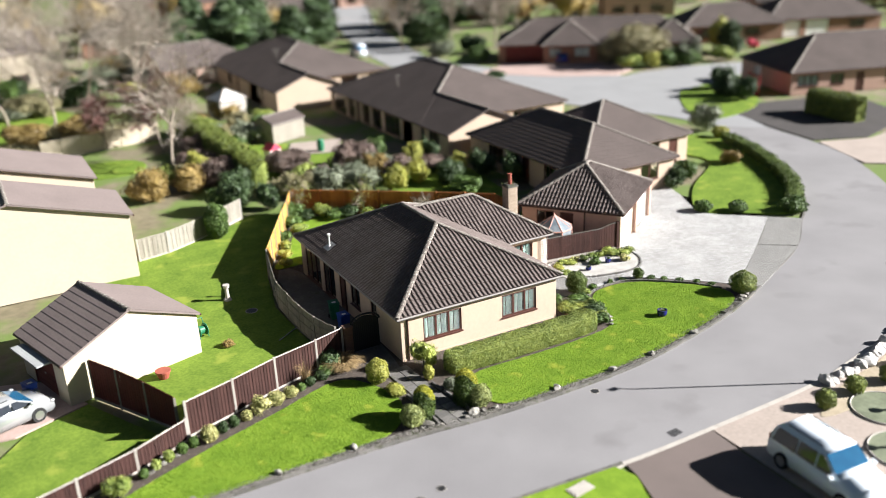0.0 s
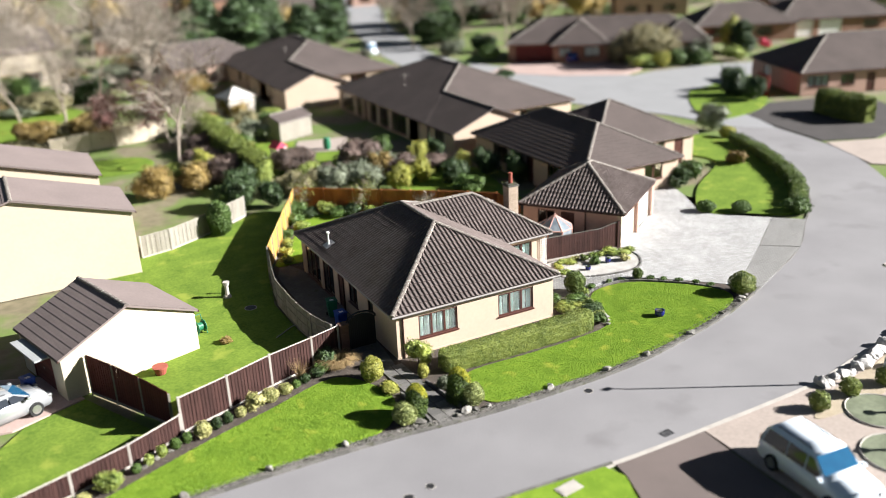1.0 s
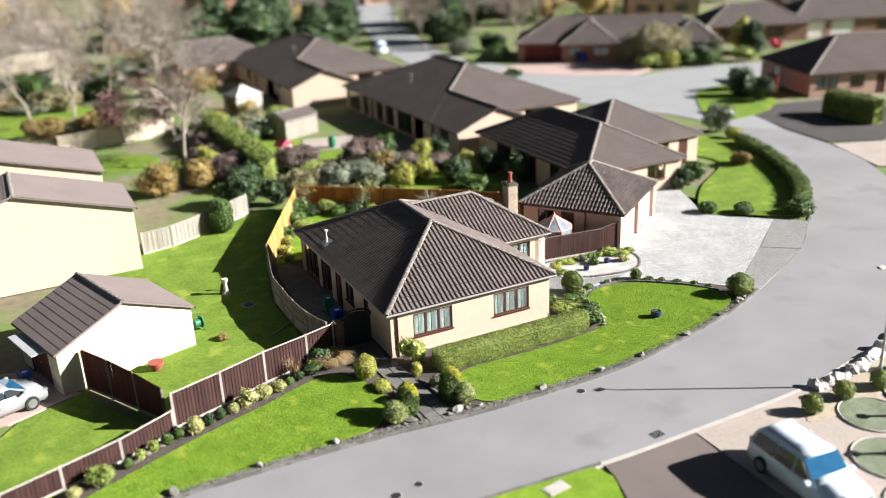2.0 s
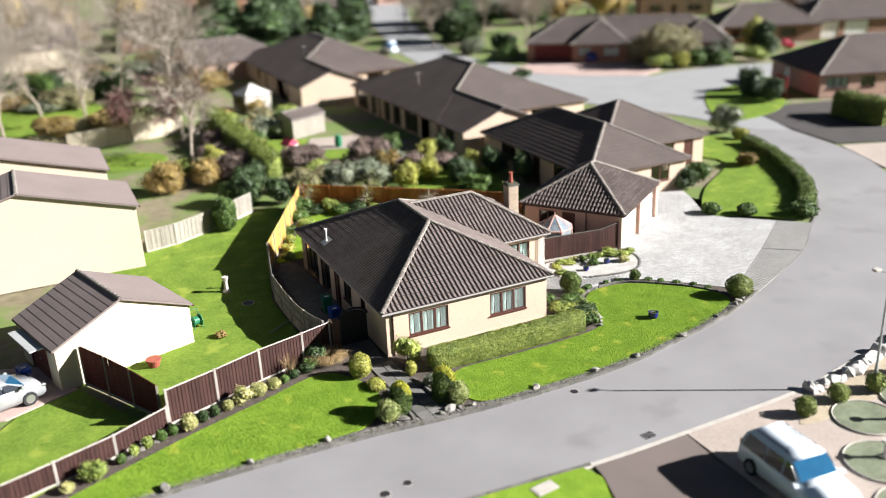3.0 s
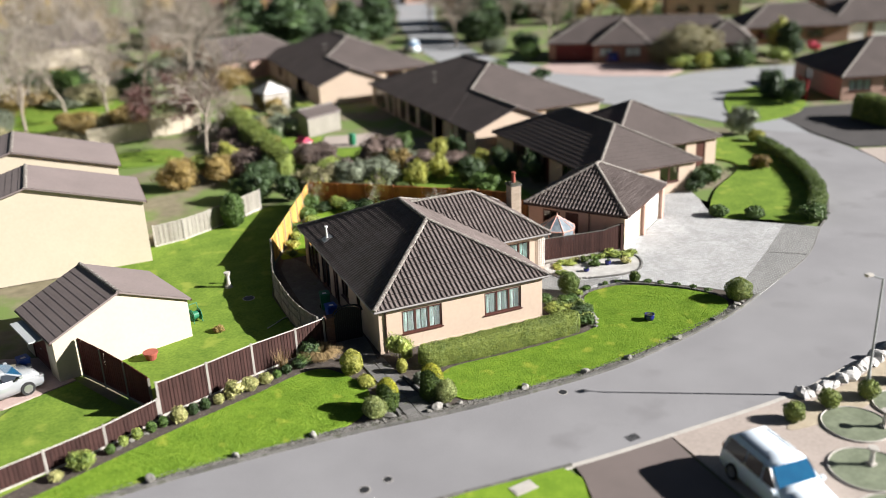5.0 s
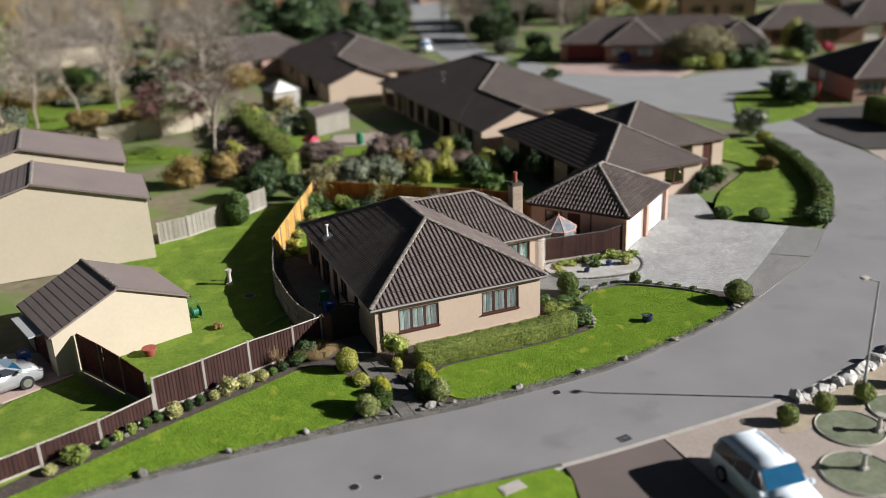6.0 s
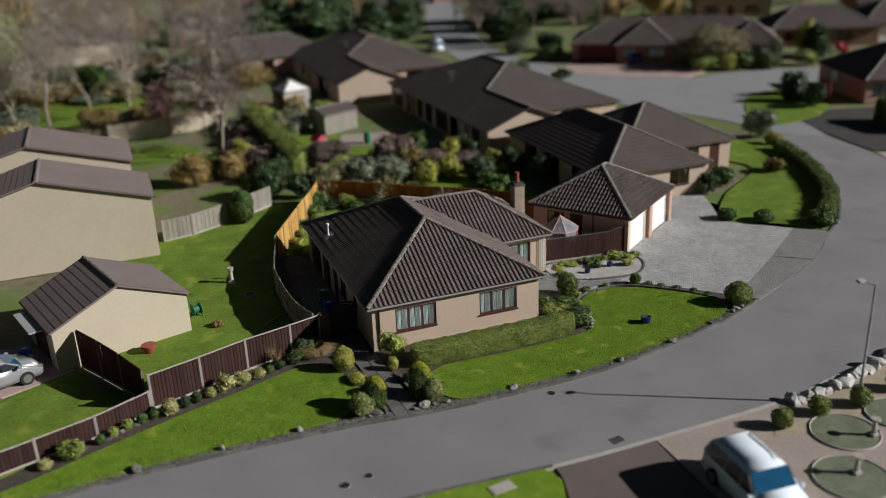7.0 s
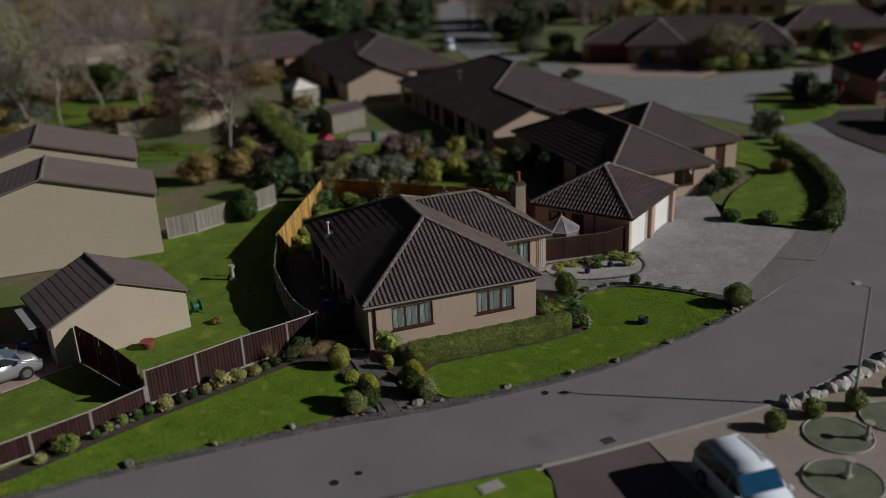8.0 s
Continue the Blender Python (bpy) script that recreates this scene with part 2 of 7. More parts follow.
def box(bm, x0, x1, y0, y1, z0, z1, m=None, bevel=0.0):
    mat = Matrix.Translation(((x0 + x1) / 2, (y0 + y1) / 2, (z0 + z1) / 2)) @ Matrix.Diagonal((x1 - x0, y1 - y0, z1 - z0, 1))
    r = bmesh.ops.create_cube(bm, size=1, matrix=(m @ mat) if m else mat)
    if bevel:
        es = list({e for v in r["verts"] for e in v.link_edges})
        bmesh.ops.bevel(bm, geom=es, offset=bevel, segments=2, affect="EDGES")
    return bm


def cyl(bm, x, y, z0, z1, r0, r1=None, n=12, m=None):
    mat = Matrix.Translation((x, y, (z0 + z1) / 2))
    bmesh.ops.create_cone(bm, cap_ends=True, segments=n, radius1=r0, radius2=r0 if r1 is None else r1, depth=z1 - z0, matrix=(m @ mat) if m else mat)
    return bm


def tube(bm, a, b, r, n=8, r2=None):
    a, b = Vector(a), Vector(b)
    d = b - a
    m = Matrix.Translation((a + b) / 2) @ d.to_track_quat("Z", "Y").to_matrix().to_4x4()
    bmesh.ops.create_cone(bm, cap_ends=True, segments=n, radius1=r, radius2=r if r2 is None else r2, depth=d.length, matrix=m)
    return bm


def prism(bm, pts, z0, z1, top=None):
    """A closed slab over a plan outline."""
    n = len(pts)
    lo = [bm.verts.new((p[0], p[1], z0)) for p in pts]
    hi = [bm.verts.new((p[0], p[1], z1)) for p in pts]
    area = sum(pts[i][0] * pts[(i + 1) % n][1] - pts[(i + 1) % n][0] * pts[i][1] for i in range(n))
    if area < 0:
        lo.reverse()
        hi.reverse()
    faces = [bm.faces.new(hi), bm.faces.new(lo[::-1])]
    for i in range(n):
        j = (i + 1) % n
        bm.faces.new((lo[i], lo[j], hi[j], hi[i]))
    bmesh.ops.triangulate(bm, faces=faces)
    return bm


def smooth_line(pts, step=1.0, closed=False):
    """A rounded line through plan points (Catmull-Rom)."""
    P = [Vector((p[0], p[1])) for p in pts]
    n, out = len(P), []
    for i in range(n if closed else n - 1):
        p0 = P[(i - 1) % n] if closed or i else P[0]
        p1, p2 = P[i], P[(i + 1) % n]
        p3 = P[(i + 2) % n] if closed or i + 2 < n else P[-1]
        k = max(1, int((p2 - p1).length / step))
        for s in range(k):
            t = s / k
            out.append(0.5 * ((2 * p1) + (p2 - p0) * t + (2 * p0 - 5 * p1 + 4 * p2 - p3) * t * t + (3 * p1 - p0 - 3 * p2 + p3) * t ** 3))
    if not closed:
        out.append(P[-1])
    return [(v.x, v.y) for v in out]


def offset_line(pts, d):
    out = []
    for i, p in enumerate(pts):
        a, b = pts[max(0, i - 1)], pts[min(len(pts) - 1, i + 1)]
        t = Vector((b[0] - a[0], b[1] - a[1])).normalized()
        out.append((p[0] - t.y * d, p[1] + t.x * d))
    return out


def slab(name, pts, z0, z1, mat, label, category="", kind="structure"):
    bm = bmesh.new()
    prism(bm, pts, z0, z1)
    return tagged(part(name, bm, mat), label, category or name.replace("_", " "), kind=kind)


def strip(name, left, right, z0, z1, mat, label, category="road"):
    """A band between two lines of plan points, as a slab."""
    bm = bmesh.new()

    def at(line, s):
        L = [0.0]
        for a, b in zip(line, line[1:]):
            L.append(L[-1] + math.dist(a, b))
        d = s * L[-1]
        for i in range(len(line) - 1):
            if d <= L[i + 1] or i == len(line) - 2:
                f = (d - L[i]) / max(1e-6, L[i + 1] - L[i])
                return (line[i][0] + f * (line[i + 1][0] - line[i][0]), line[i][1] + f * (line[i + 1][1] - line[i][1]))
    n = 80
    rows = []
    for k in range(n + 1):
        a, b = at(left, k / n), at(right, k / n)
        rows.append([bm.verts.new((*a, z1)), bm.verts.new((*b, z1)), bm.verts.new((*a, z0)), bm.verts.new((*b, z0))])
    for r, s in zip(rows, rows[1:]):
        bm.faces.new((r[0], r[1], s[1], s[0]))
        bm.faces.new((r[0], s[0], s[2], r[2]))
        bm.faces.new((r[1], r[3], s[3], s[1]))
    bmesh.ops.recalc_face_normals(bm, faces=bm.faces)
    return tagged(part(name, bm, mat), label, category, kind="structure")


# leaves ---------------------------------------------------------------
RNG = np.random.default_rng(7)


def leaves(points, normals, size, spread=0.9, long=1.6):
    """Small rhombic leaves at points, turned roughly along normals. Returns verts and faces."""
    n = len(points)
    d = normals + RNG.normal(0, spread, (n, 3))
    d /= np.linalg.norm(d, axis=1)[:, None] + 1e-9
    r = RNG.normal(0, 1, (n, 3))
    a = np.cross(d, r)
    a /= np.linalg.norm(a, axis=1)[:, None] + 1e-9
    b = np.cross(d, a)
    s = size * RNG.uniform(0.6, 1.4, (n, 1))
    v = np.stack([points - a * s * long, points - b * s * 0.6, points + a * s * long, points + b * s * 0.6], 1).reshape(-1, 3)
    f = np.arange(4 * n).reshape(-1, 4)
    return v, f


def merged(name, pieces, mat, parent=None, label=""):
    vs, fs, k = [], [], 0
    for v, f in pieces:
        vs.append(np.asarray(v, float))
        fs.extend((np.asarray(f) + k).tolist())
        k += len(v)
    return mesh_part(name, np.concatenate(vs).tolist(), fs, mat, parent, label)


def icos(sub):
    bm = bmesh.new()
    bmesh.ops.create_icosphere(bm, subdivisions=sub, radius=1)
    v = np.array([q.co[:] for q in bm.verts])
    f = [[q.index for q in g.verts] for g in bm.faces]
    bm.free()
    return v, np.array(f)


ICO2, ICO1 = icos(2), icos(1)


def blob_leaves(centre, radii, n, size, lump=0.07, fill=0.2, core=0.88):
    """Leaves over a lumpy ellipsoid, with a leafy core within."""
    d = RNG.normal(0, 1, (n, 3))
    d /= np.linalg.norm(d, axis=1)[:, None]
    ph = RNG.uniform(0, 6.28, 6)

    def lumps(q):
        return 1 + lump * (np.sin(q[:, 0] * 5 + ph[0]) * np.sin(q[:, 1] * 5 + ph[1]) + np.sin(q[:, 2] * 6 + ph[2] + q[:, 0] * 3) * 0.7)
    w = lumps(d) * (1 + 0.05 - fill * RNG.random(n) ** 2)
    p = d * w[:, None] * np.array(radii) + np.array(centre)
    core_v = ICO2[0] * lumps(ICO2[0])[:, None] * np.array(radii) * core + np.array(centre)
    return [leaves(p, d, size), (core_v, ICO2[1])]


def dome_leaves(w, h, n, size):
    """Leaves over a tall clipped dome, with its core. Also gives the leaves of its top and of its painted sunlit side.
    """
    z = RNG.random(n) ** 0.85
    g = RNG.uniform(0, 6.2832, n)
    r = w / 2 * np.sqrt(np.clip(1 - np.abs(z * 1.1 - 0.1) ** 5.5, 0.02, 1)) * (0.92 + 0.1 * np.sin(g * 3 + z * 5)) * (1.03 - 0.12 * RNG.random(n) ** 2)
    p = np.stack([r * np.cos(g), r * np.sin(g), z * h], 1)
    d = np.stack([np.cos(g), np.sin(g), (z - 0.3) * 1.3], 1)
    core_v = ICO2[0] * np.array((w * 0.39, w * 0.39, h * 0.45)) + np.array((0, 0, h * 0.44))
    # golden tips, plus the side towards the sun coloured as if lit
    top = (z > 0.86 + 0.08 * np.sin(g * 2)) | ((z > 0.55) & (np.cos(g + 0.6) + 1.6 * (z - 0.75) > 0.75))
    return [leaves(p[~top], d[~top], size), (core_v, ICO2[1])], [leaves(p[top], d[top], size)]


def shrub(name, label, x, y, w, h, mat, z=0.08, size=0.027, density=700, shape="ball", category="shrub", group="", depth=None):
    """One bush: a lumpy mass of single leaves on a short stem."""
    depth = depth or w
    t = thing(name, label, category, (x, y, z), 0, group)
    area = w * h * 3.2
    n = int(min(5000 if w < 4 else 12000, max(420, density * area * (0.035 / size) ** 2 * 0.75)))
    pcs = []
    if shape == "ball":
        pcs += blob_leaves((0, 0, h * 0.5), (w / 2, depth / 2, h * 0.5), n, size)
    elif shape == "cone":
        low_part, top_lit_part = dome_leaves(w, h, 8000, size)
        pcs += low_part
        merged("tip_and_lit_side", top_lit_part, "leaf_tip_lit", t, "golden yellow tips and painted sunlit side of the conifer")
    else:
        for k in range(7):
            a, q = RNG.uniform(0, 6.28), RNG.uniform(0.1, 0.32)
            rr = RNG.uniform(0.22, 0.36)
            pcs += blob_leaves((w * q * math.cos(a), depth * q * math.sin(a), h * RNG.uniform(0.3, 0.7)), (w * rr, depth * rr, h * 0.32), n // (6 if w < 4 else 3), size, 0.2, 0.3, 0.78 if w < 4 else 0.6)
    merged("leaf_mass", pcs, mat, t)
    bm = bmesh.new()
    cyl(bm, 0, 0, -0.05, h * 0.4, 0.04, 0.025, 7)
    part("stem", bm, "bark", t)
    return t


# roofs, walls, windows -------------------------------------------------
def span_at(poly, v):
    us = []
    for (a, b) in zip(poly, poly[1:] + poly[:1]):
        if (a[1] - v) * (b[1] - v) <= 0 and abs(a[1] - b[1]) > 1e-9:
            us.append(a[0] + (v - a[1]) / (b[1] - a[1]) * (b[0] - a[0]))
    return (min(us), max(us)) if len(us) > 1 else None


ROLL = [(0, 0), (0.06, -0.006), (0.115, 0.0), (0.142, 0.042), (0.182, 0.06), (0.222, 0.042)]
TILE_W, GAUGE = 0.5, 0.41


def tile_piece(poly, vmax, c, r, profile):
    """One clay-brown roof tile, cut where it meets a hip. None if nothing is left."""
    v0, v1 = r * GAUGE, min((r + 1) * GAUGE + 0.03, vmax - 0.002)
    s0, s1 = span_at(poly, v0 + 0.002), span_at(poly, v1)
    if not s0 or not s1:
        return None
    u0 = c * TILE_W
    if u0 + TILE_W < s0[0] + 0.02 or u0 > s0[1] - 0.02:
        return None
    us = [(u0 + k * TILE_W / 2 + s, h) for k in (0, 1) for s, h in profile] + [(u0 + TILE_W, 0.0)]
    verts, faces = [], []
    for u, h in us:
        a, b = min(max(u, s0[0]), s0[1]), min(max(u, s1[0]), s1[1])
        verts += [(a, v0, h + 0.016), (a, v0, h + 0.056), (b, v1, h + 0.018)]
    whole = us[0][0] >= s0[0] and us[0][0] >= s1[0] and us[-1][0] <= s0[1] and us[-1][0] <= s1[1]
    for i in range(len(us) - 1):
        k = 3 * i
        faces += [(k, k + 3, k + 4, k + 1), (k + 1, k + 4, k + 5, k + 2)]
    return verts, faces, whole


def roof_slope(name, pts, parent, mat="roof_tile", fine="none", label="", thick=0.09):
    """A slope of the roof from its outline (the eave first, seen from outside). fine: none (plain courses), joined or single tiles."""
    P = [Vector(p) for p in pts]
    u = (P[1] - P[0]).normalized()
    n = u.cross(P[2] - P[0]).normalized()
    v = n.cross(u)
    m = Matrix.Translation(P[0]) @ Matrix((u, v, n)).transposed().to_4x4()
    poly = [((p - P[0]).dot(u), (p - P[0]).dot(v)) for p in P]
    vmax = max(q[1] for q in poly)
    bm = bmesh.new()
    prism(bm, poly, -thick, 0.012)
    bm.transform(m)
    base = part(name, bm, mat, parent, label)
    rows = int(vmax / GAUGE) + 1
    lo, hi = min(q[0] for q in poly), max(q[0] for q in poly)
    verts, faces = [], []
    if fine == "none":
        for r in range(rows):
            v0, v1 = r * GAUGE, min((r + 1) * GAUGE, vmax - 0.002)
            a, b = span_at(poly, v0 + 0.002), span_at(poly, v1)
            if not a or not b or v1 <= v0:
                continue
            if not verts:
                verts += [(a[0], v0, 0.01), (a[1], v0, 0.01)]
            k = len(verts) - 2
            verts += [(a[0], v0, 0.027), (a[1], v0, 0.027), (b[0], v1, 0.016), (b[1], v1, 0.016)]
            faces += [(k, k + 1, k + 3, k + 2), (k + 2, k + 3, k + 5, k + 4)]
        mesh_part("tile_covering", [tuple(m @ Vector(q)) for q in verts], faces, mat, base)
        return base
    shared = None
    for r in range(rows):
        for c in range(int(lo / TILE_W) - 1, int(hi / TILE_W) + 1):
            t = tile_piece(poly, vmax, c, r, ROLL)
            if not t:
                continue
            if fine == "single":
                if t[2]:
                    if shared is None:
                        me = bpy.data.meshes.new("roof_tile")
                        me.from_pydata([(q[0] - c * TILE_W, q[1] - r * GAUGE, q[2]) for q in t[0]], [], t[1])
                        me.materials.append(MATS[mat])
                        shared = me
                    ob = new("roof_tile", shared)
                    jit = pose(c * TILE_W, r * GAUGE, random.uniform(0, 0.006), random.uniform(-0.4, 0.4), 0, random.uniform(-0.3, 0.3))
                    ob.parent = base
                    ob.matrix_basis = m @ jit
                else:
                    ob = mesh_part("roof_tile", t[0], t[1], mat, base)
                    ob.matrix_basis = m
            else:
                k, dz = len(verts), random.uniform(0, 0.008)
                verts += [tuple(m @ Vector((q[0], q[1], q[2] + dz))) for q in t[0]]
                faces += [tuple(i + k for i in f) for f in t[1]]
    if fine == "joined":
        tagged(mesh_part("roof_tiles", verts, faces, mat, base), kind="stuff")
    return base


def ridge_run(a, b, parent, mat="ridge_tile", radius=0.13, piece=0.42, single=True):
    """Half-round ridge or hip tiles bedded along a line."""
    a, b = Vector(a), Vector(b)
    d = b - a
    count = max(1, round(d.length / piece))
    step = d.length / count
    x = d.normalized()
    y = Vector((0, 0, 1)).cross(x).normalized()
    z = x.cross(y)
    rot = Matrix((x, y, z)).transposed().to_4x4()
    verts, faces = [], []
    for k, (s, r) in enumerate(((0, radius * 1.08), (step * 1.02, radius * 0.97))):
        for i in range(7):
            g = math.pi * i / 6
            verts.append((s, -r * math.cos(g), r * math.sin(g) * 0.75 - 0.02))
    for i in range(6):
        faces.append((i, i + 1, i + 8, i + 7))
    faces += [tuple(range(7)), tuple(range(13, 6, -1))]
    if single:
        me = bpy.data.meshes.new("ridge_tile")
        me.from_pydata(verts, [], faces)
        me.materials.append(MATS[mat])
        for k in range(count):
            ob = new("ridge_tile", me)
            ob.parent = parent
            ob.matrix_basis = Matrix.Translation(a + x * step * k) @ rot @ pose(0, 0, random.uniform(0, 0.008), 0, random.uniform(-0.5, 0.5), random.uniform(-0.8, 0.8))
    else:
        V, F = [], []
        for k in range(count):
            mm = Matrix.Translation(a + x * step * k) @ rot
            F += [tuple(i + len(V) for i in f) for f in faces]
            V += [tuple(mm @ Vector(q)) for q in verts]
        mesh_part("ridge_tiles", V, F, mat, parent)


def holed(bm, m, length, h, openings, y0, y1, x_low=0.0, z_low=0.0):
    """A slab with rectangular holes through it, in one piece."""
    xs = sorted({x_low, length, *(q for o in openings for q in o[1:3])})
    zs = sorted({z_low, h, *(q for o in openings for q in o[3:5])})
    solid = {(i, k) for i in range(len(xs) - 1) for k in range(len(zs) - 1) if not any(o[1] < (xs[i] + xs[i + 1]) / 2 < o[2] and o[3] < (zs[k] + zs[k + 1]) / 2 < o[4] for o in openings)}
    grid = {}

    def corner(i, k, s):
        if (i, k, s) not in grid:
            grid[i, k, s] = bm.verts.new(m @ Vector((xs[i], (y0, y1)[s], zs[k])))
        return grid[i, k, s]
    for i, k in solid:
        bm.faces.new([corner(*q, 0) for q in ((i, k), (i + 1, k), (i + 1, k + 1), (i, k + 1))])
        bm.faces.new([corner(*q, 1) for q in ((i, k), (i, k + 1), (i + 1, k + 1), (i + 1, k))])
        for nb, p, q in (((i - 1, k), (i, k), (i, k + 1)), ((i + 1, k), (i + 1, k + 1), (i + 1, k)), ((i, k - 1), (i + 1, k), (i, k)), ((i, k + 1), (i, k + 1), (i + 1, k + 1))):
            if nb not in solid:
                bm.faces.new((corner(*p, 0), corner(*q, 0), corner(*q, 1), corner(*p, 1)))
    bmesh.ops.recalc_face_normals(bm, faces=bm.faces)


def window(parent, m, x0, x1, z0, z1, lights=3, lattice=False, curtain=True, frame_mat="brown_frame", sill=True, name="window"):
    """A casement window set in an opening; m: x along the wall, y inwards from its outer face."""
    bm = bmesh.new()
    fw, y0, y1 = 0.07, 0.03, 0.10
    w = (x1 - x0) / lights
    holed(bm, m, x1, z1, [("", x0 + k * w + fw * (1 if k == 0 else 0.7), x0 + (k + 1) * w - fw * (1 if k == lights - 1 else 0.7), z0 + fw, z1 - fw) for k in range(lights)], y0, y1, x0, z0)
    win = part(name, bm, frame_mat, parent)
    for k in range(lights):
        a, b = x0 + k * w + fw * 0.8, x0 + (k + 1) * w - fw * 0.8
        bm = bmesh.new()
        box(bm, a, b, 0.06, 0.066, z0 + fw, z1 - fw, m)
        g = part("pane", bm, "glass", win)
        g.visible_shadow = False
        if lattice:
            bm = bmesh.new()
            zz0, zz1 = z0 + fw, z1 - fw
            sx, sz = (b - a) / 5, (zz1 - zz0) / 9
            for s in (1, -1):
                for i in range(-10, 16):
                    pa = []
                    for q in range(0, 61):
                        f = q / 60
                        zq = zz0 + f * (zz1 - zz0)
                        xq = a + i * sx + s * (zq - zz0) / sz * sx + (0 if s == 1 else 0)
                        if a <= xq <= b:
                            pa.append((xq, zq))
                    if len(pa) > 1:
                        p, q = pa[0], pa[-1]
                        tube(bm, m @ Vector((p[0], 0.056, p[1])), m @ Vector((q[0], 0.056, q[1])), 0.006, 4)
            part("lattice", bm, "lead", win)
        if curtain:
            bm = bmesh.new()
            cols = 14
            for side in ((a, a + (b - a) * 0.46), (b - (b - a) * 0.46, b)):
                prev = None
                for i in range(cols + 1):
                    x = side[0] + (side[1] - side[0]) * i / cols
                    y = 0.2 + 0.025 * math.sin(i * 1.9)
                    now = [bm.verts.new(m @ Vector((x, y, z0))), bm.verts.new(m @ Vector((x, y, z1)))]
                    if prev:
                        bm.faces.new((prev[0], now[0], now[1], prev[1]))
                    prev = now
            part("curtain", bm, "curtain", win)
    if sill:
        bm = bmesh.new()
        box(bm, x0 - 0.06, x1 + 0.06, -0.07, 0.05, z0 - 0.06, z0 + 0.002, m, 0.01)
        part("sill", bm, frame_mat, win)
    return win


def door(parent, m, x0, x1, z1, mat="brown_frame", glazed=True, name="door"):
    bm = bmesh.new()
    box(bm, x0, x0 + 0.08, 0.03, 0.12, 0, z1, m)
    box(bm, x1 - 0.08, x1, 0.03, 0.12, 0, z1, m)
    box(bm, x0 + 0.08, x1 - 0.08, 0.03, 0.12, z1 - 0.08, z1, m)
    d = part(name, bm, mat, parent)
    bm = bmesh.new()
    box(bm, x0 + 0.08, x1 - 0.08, 0.06, 0.1, 0.02, z1 - 0.08, m)
    for k in range(3):
        zz = 0.15 + k * 0.62
        box(bm, x0 + 0.2, x1 - 0.2, 0.05, 0.06, zz, zz + 0.5, m, 0.008)
    part("leaf", bm, mat, d)
    bm = bmesh.new()
    tube(bm, m @ Vector((x1 - 0.18, 0.02, 1.0)), m @ Vector((x1 - 0.18, 0.06, 1.0)), 0.025)
    part("handle", bm, "steel", d)
    return d


def garage_door(parent, m, x0, x1, z1, mat="white_paint"):
    bm = bmesh.new()
    box(bm, x0, x0 + 0.09, 0.02, 0.14, 0, z1, m)
    box(bm, x1 - 0.09, x1, 0.02, 0.14, 0, z1, m)
    box(bm, x0 + 0.09, x1 - 0.09, 0.02, 0.14, z1 - 0.09, z1, m)
    d = part("garage_door", bm, mat, parent)
    n = 6
    for k in range(n):
        z0 = 0.02 + k * (z1 - 0.11) / n
        bm = bmesh.new()
        box(bm, x0 + 0.09, x1 - 0.09, 0.06, 0.1, z0, z0 + (z1 - 0.11) / n - 0.012, m, 0.008)
        part("panel", bm, mat, d)
    bm = bmesh.new()
    tube(bm, m @ Vector(((x0 + x1) / 2 - 0.06, 0.04, 0.9)), m @ Vector(((x0 + x1) / 2 + 0.06, 0.04, 0.9)), 0.015)
    part("handle", bm, "steel", d)


def wall(parent, a, b, h, mat, openings=(), thick=0.25, z=0.0, lattice=False, plinth=False):
    """One wall from a to b (outside on the right hand), with openings (kind, x0, x1, z0, z1) that go through it."""
    a, b = Vector((*a, z)), Vector((*b, z))
    d = (b - a)
    L = d.length
    x = d.normalized()
    y = Vector((-x.y, x.x, 0))
    m = Matrix.Translation(a) @ Matrix((x, y, Vector((0, 0, 1)))).transposed().to_4x4()
    bm = bmesh.new()
    holed(bm, m, L - thick, h, openings, 0, thick)
    part("wall", bm, mat, parent)
    for kind, x0, x1, z0, z1 in openings:
        if kind.startswith("w"):
            window(parent, m, x0, x1, z0, z1, int(kind[1]), lattice, lattice or kind.endswith("c"))
        elif kind == "door":
            door(parent, m, x0, x1, z1)
        elif kind == "garage":
            garage_door(parent, m, x0, x1, z1)
        elif kind == "garage_red":
            garage_door(parent, m, x0, x1, z1, "fence_red")
    return m


def gable_peak(parent, a, b, h, top, mat, thick=0.25, lift=-0.05):
    """The triangle of wall under a gable, from a to b on top of the wall."""
    a, b = Vector((*a, h)), Vector((*b, h))
    x = (b - a).normalized()
    y = Vector((-x.y, x.x, 0)) * thick
    c = (a + b) / 2 + Vector((0, 0, top - h + lift))
    bm = bmesh.new()
    f = [bm.verts.new(v) for v in (a, b, c)]
    g = [bm.verts.new(v + y) for v in (a, b, c)]
    bm.faces.new(f)
    bm.faces.new(g[::-1])
    for i in range(3):
        j = (i + 1) % 3
        bm.faces.new((f[j], f[i], g[i], g[j]))
    bmesh.ops.recalc_face_normals(bm, faces=bm.faces)
    part("gable", bm, mat, parent)


def gutter_run(parent, a, b, z, mat="gutter_brown"):
    bm = bmesh.new()
    tube(bm, (*a, z), (*b, z), 0.055, 8)
    part("gutter", bm, mat, parent)


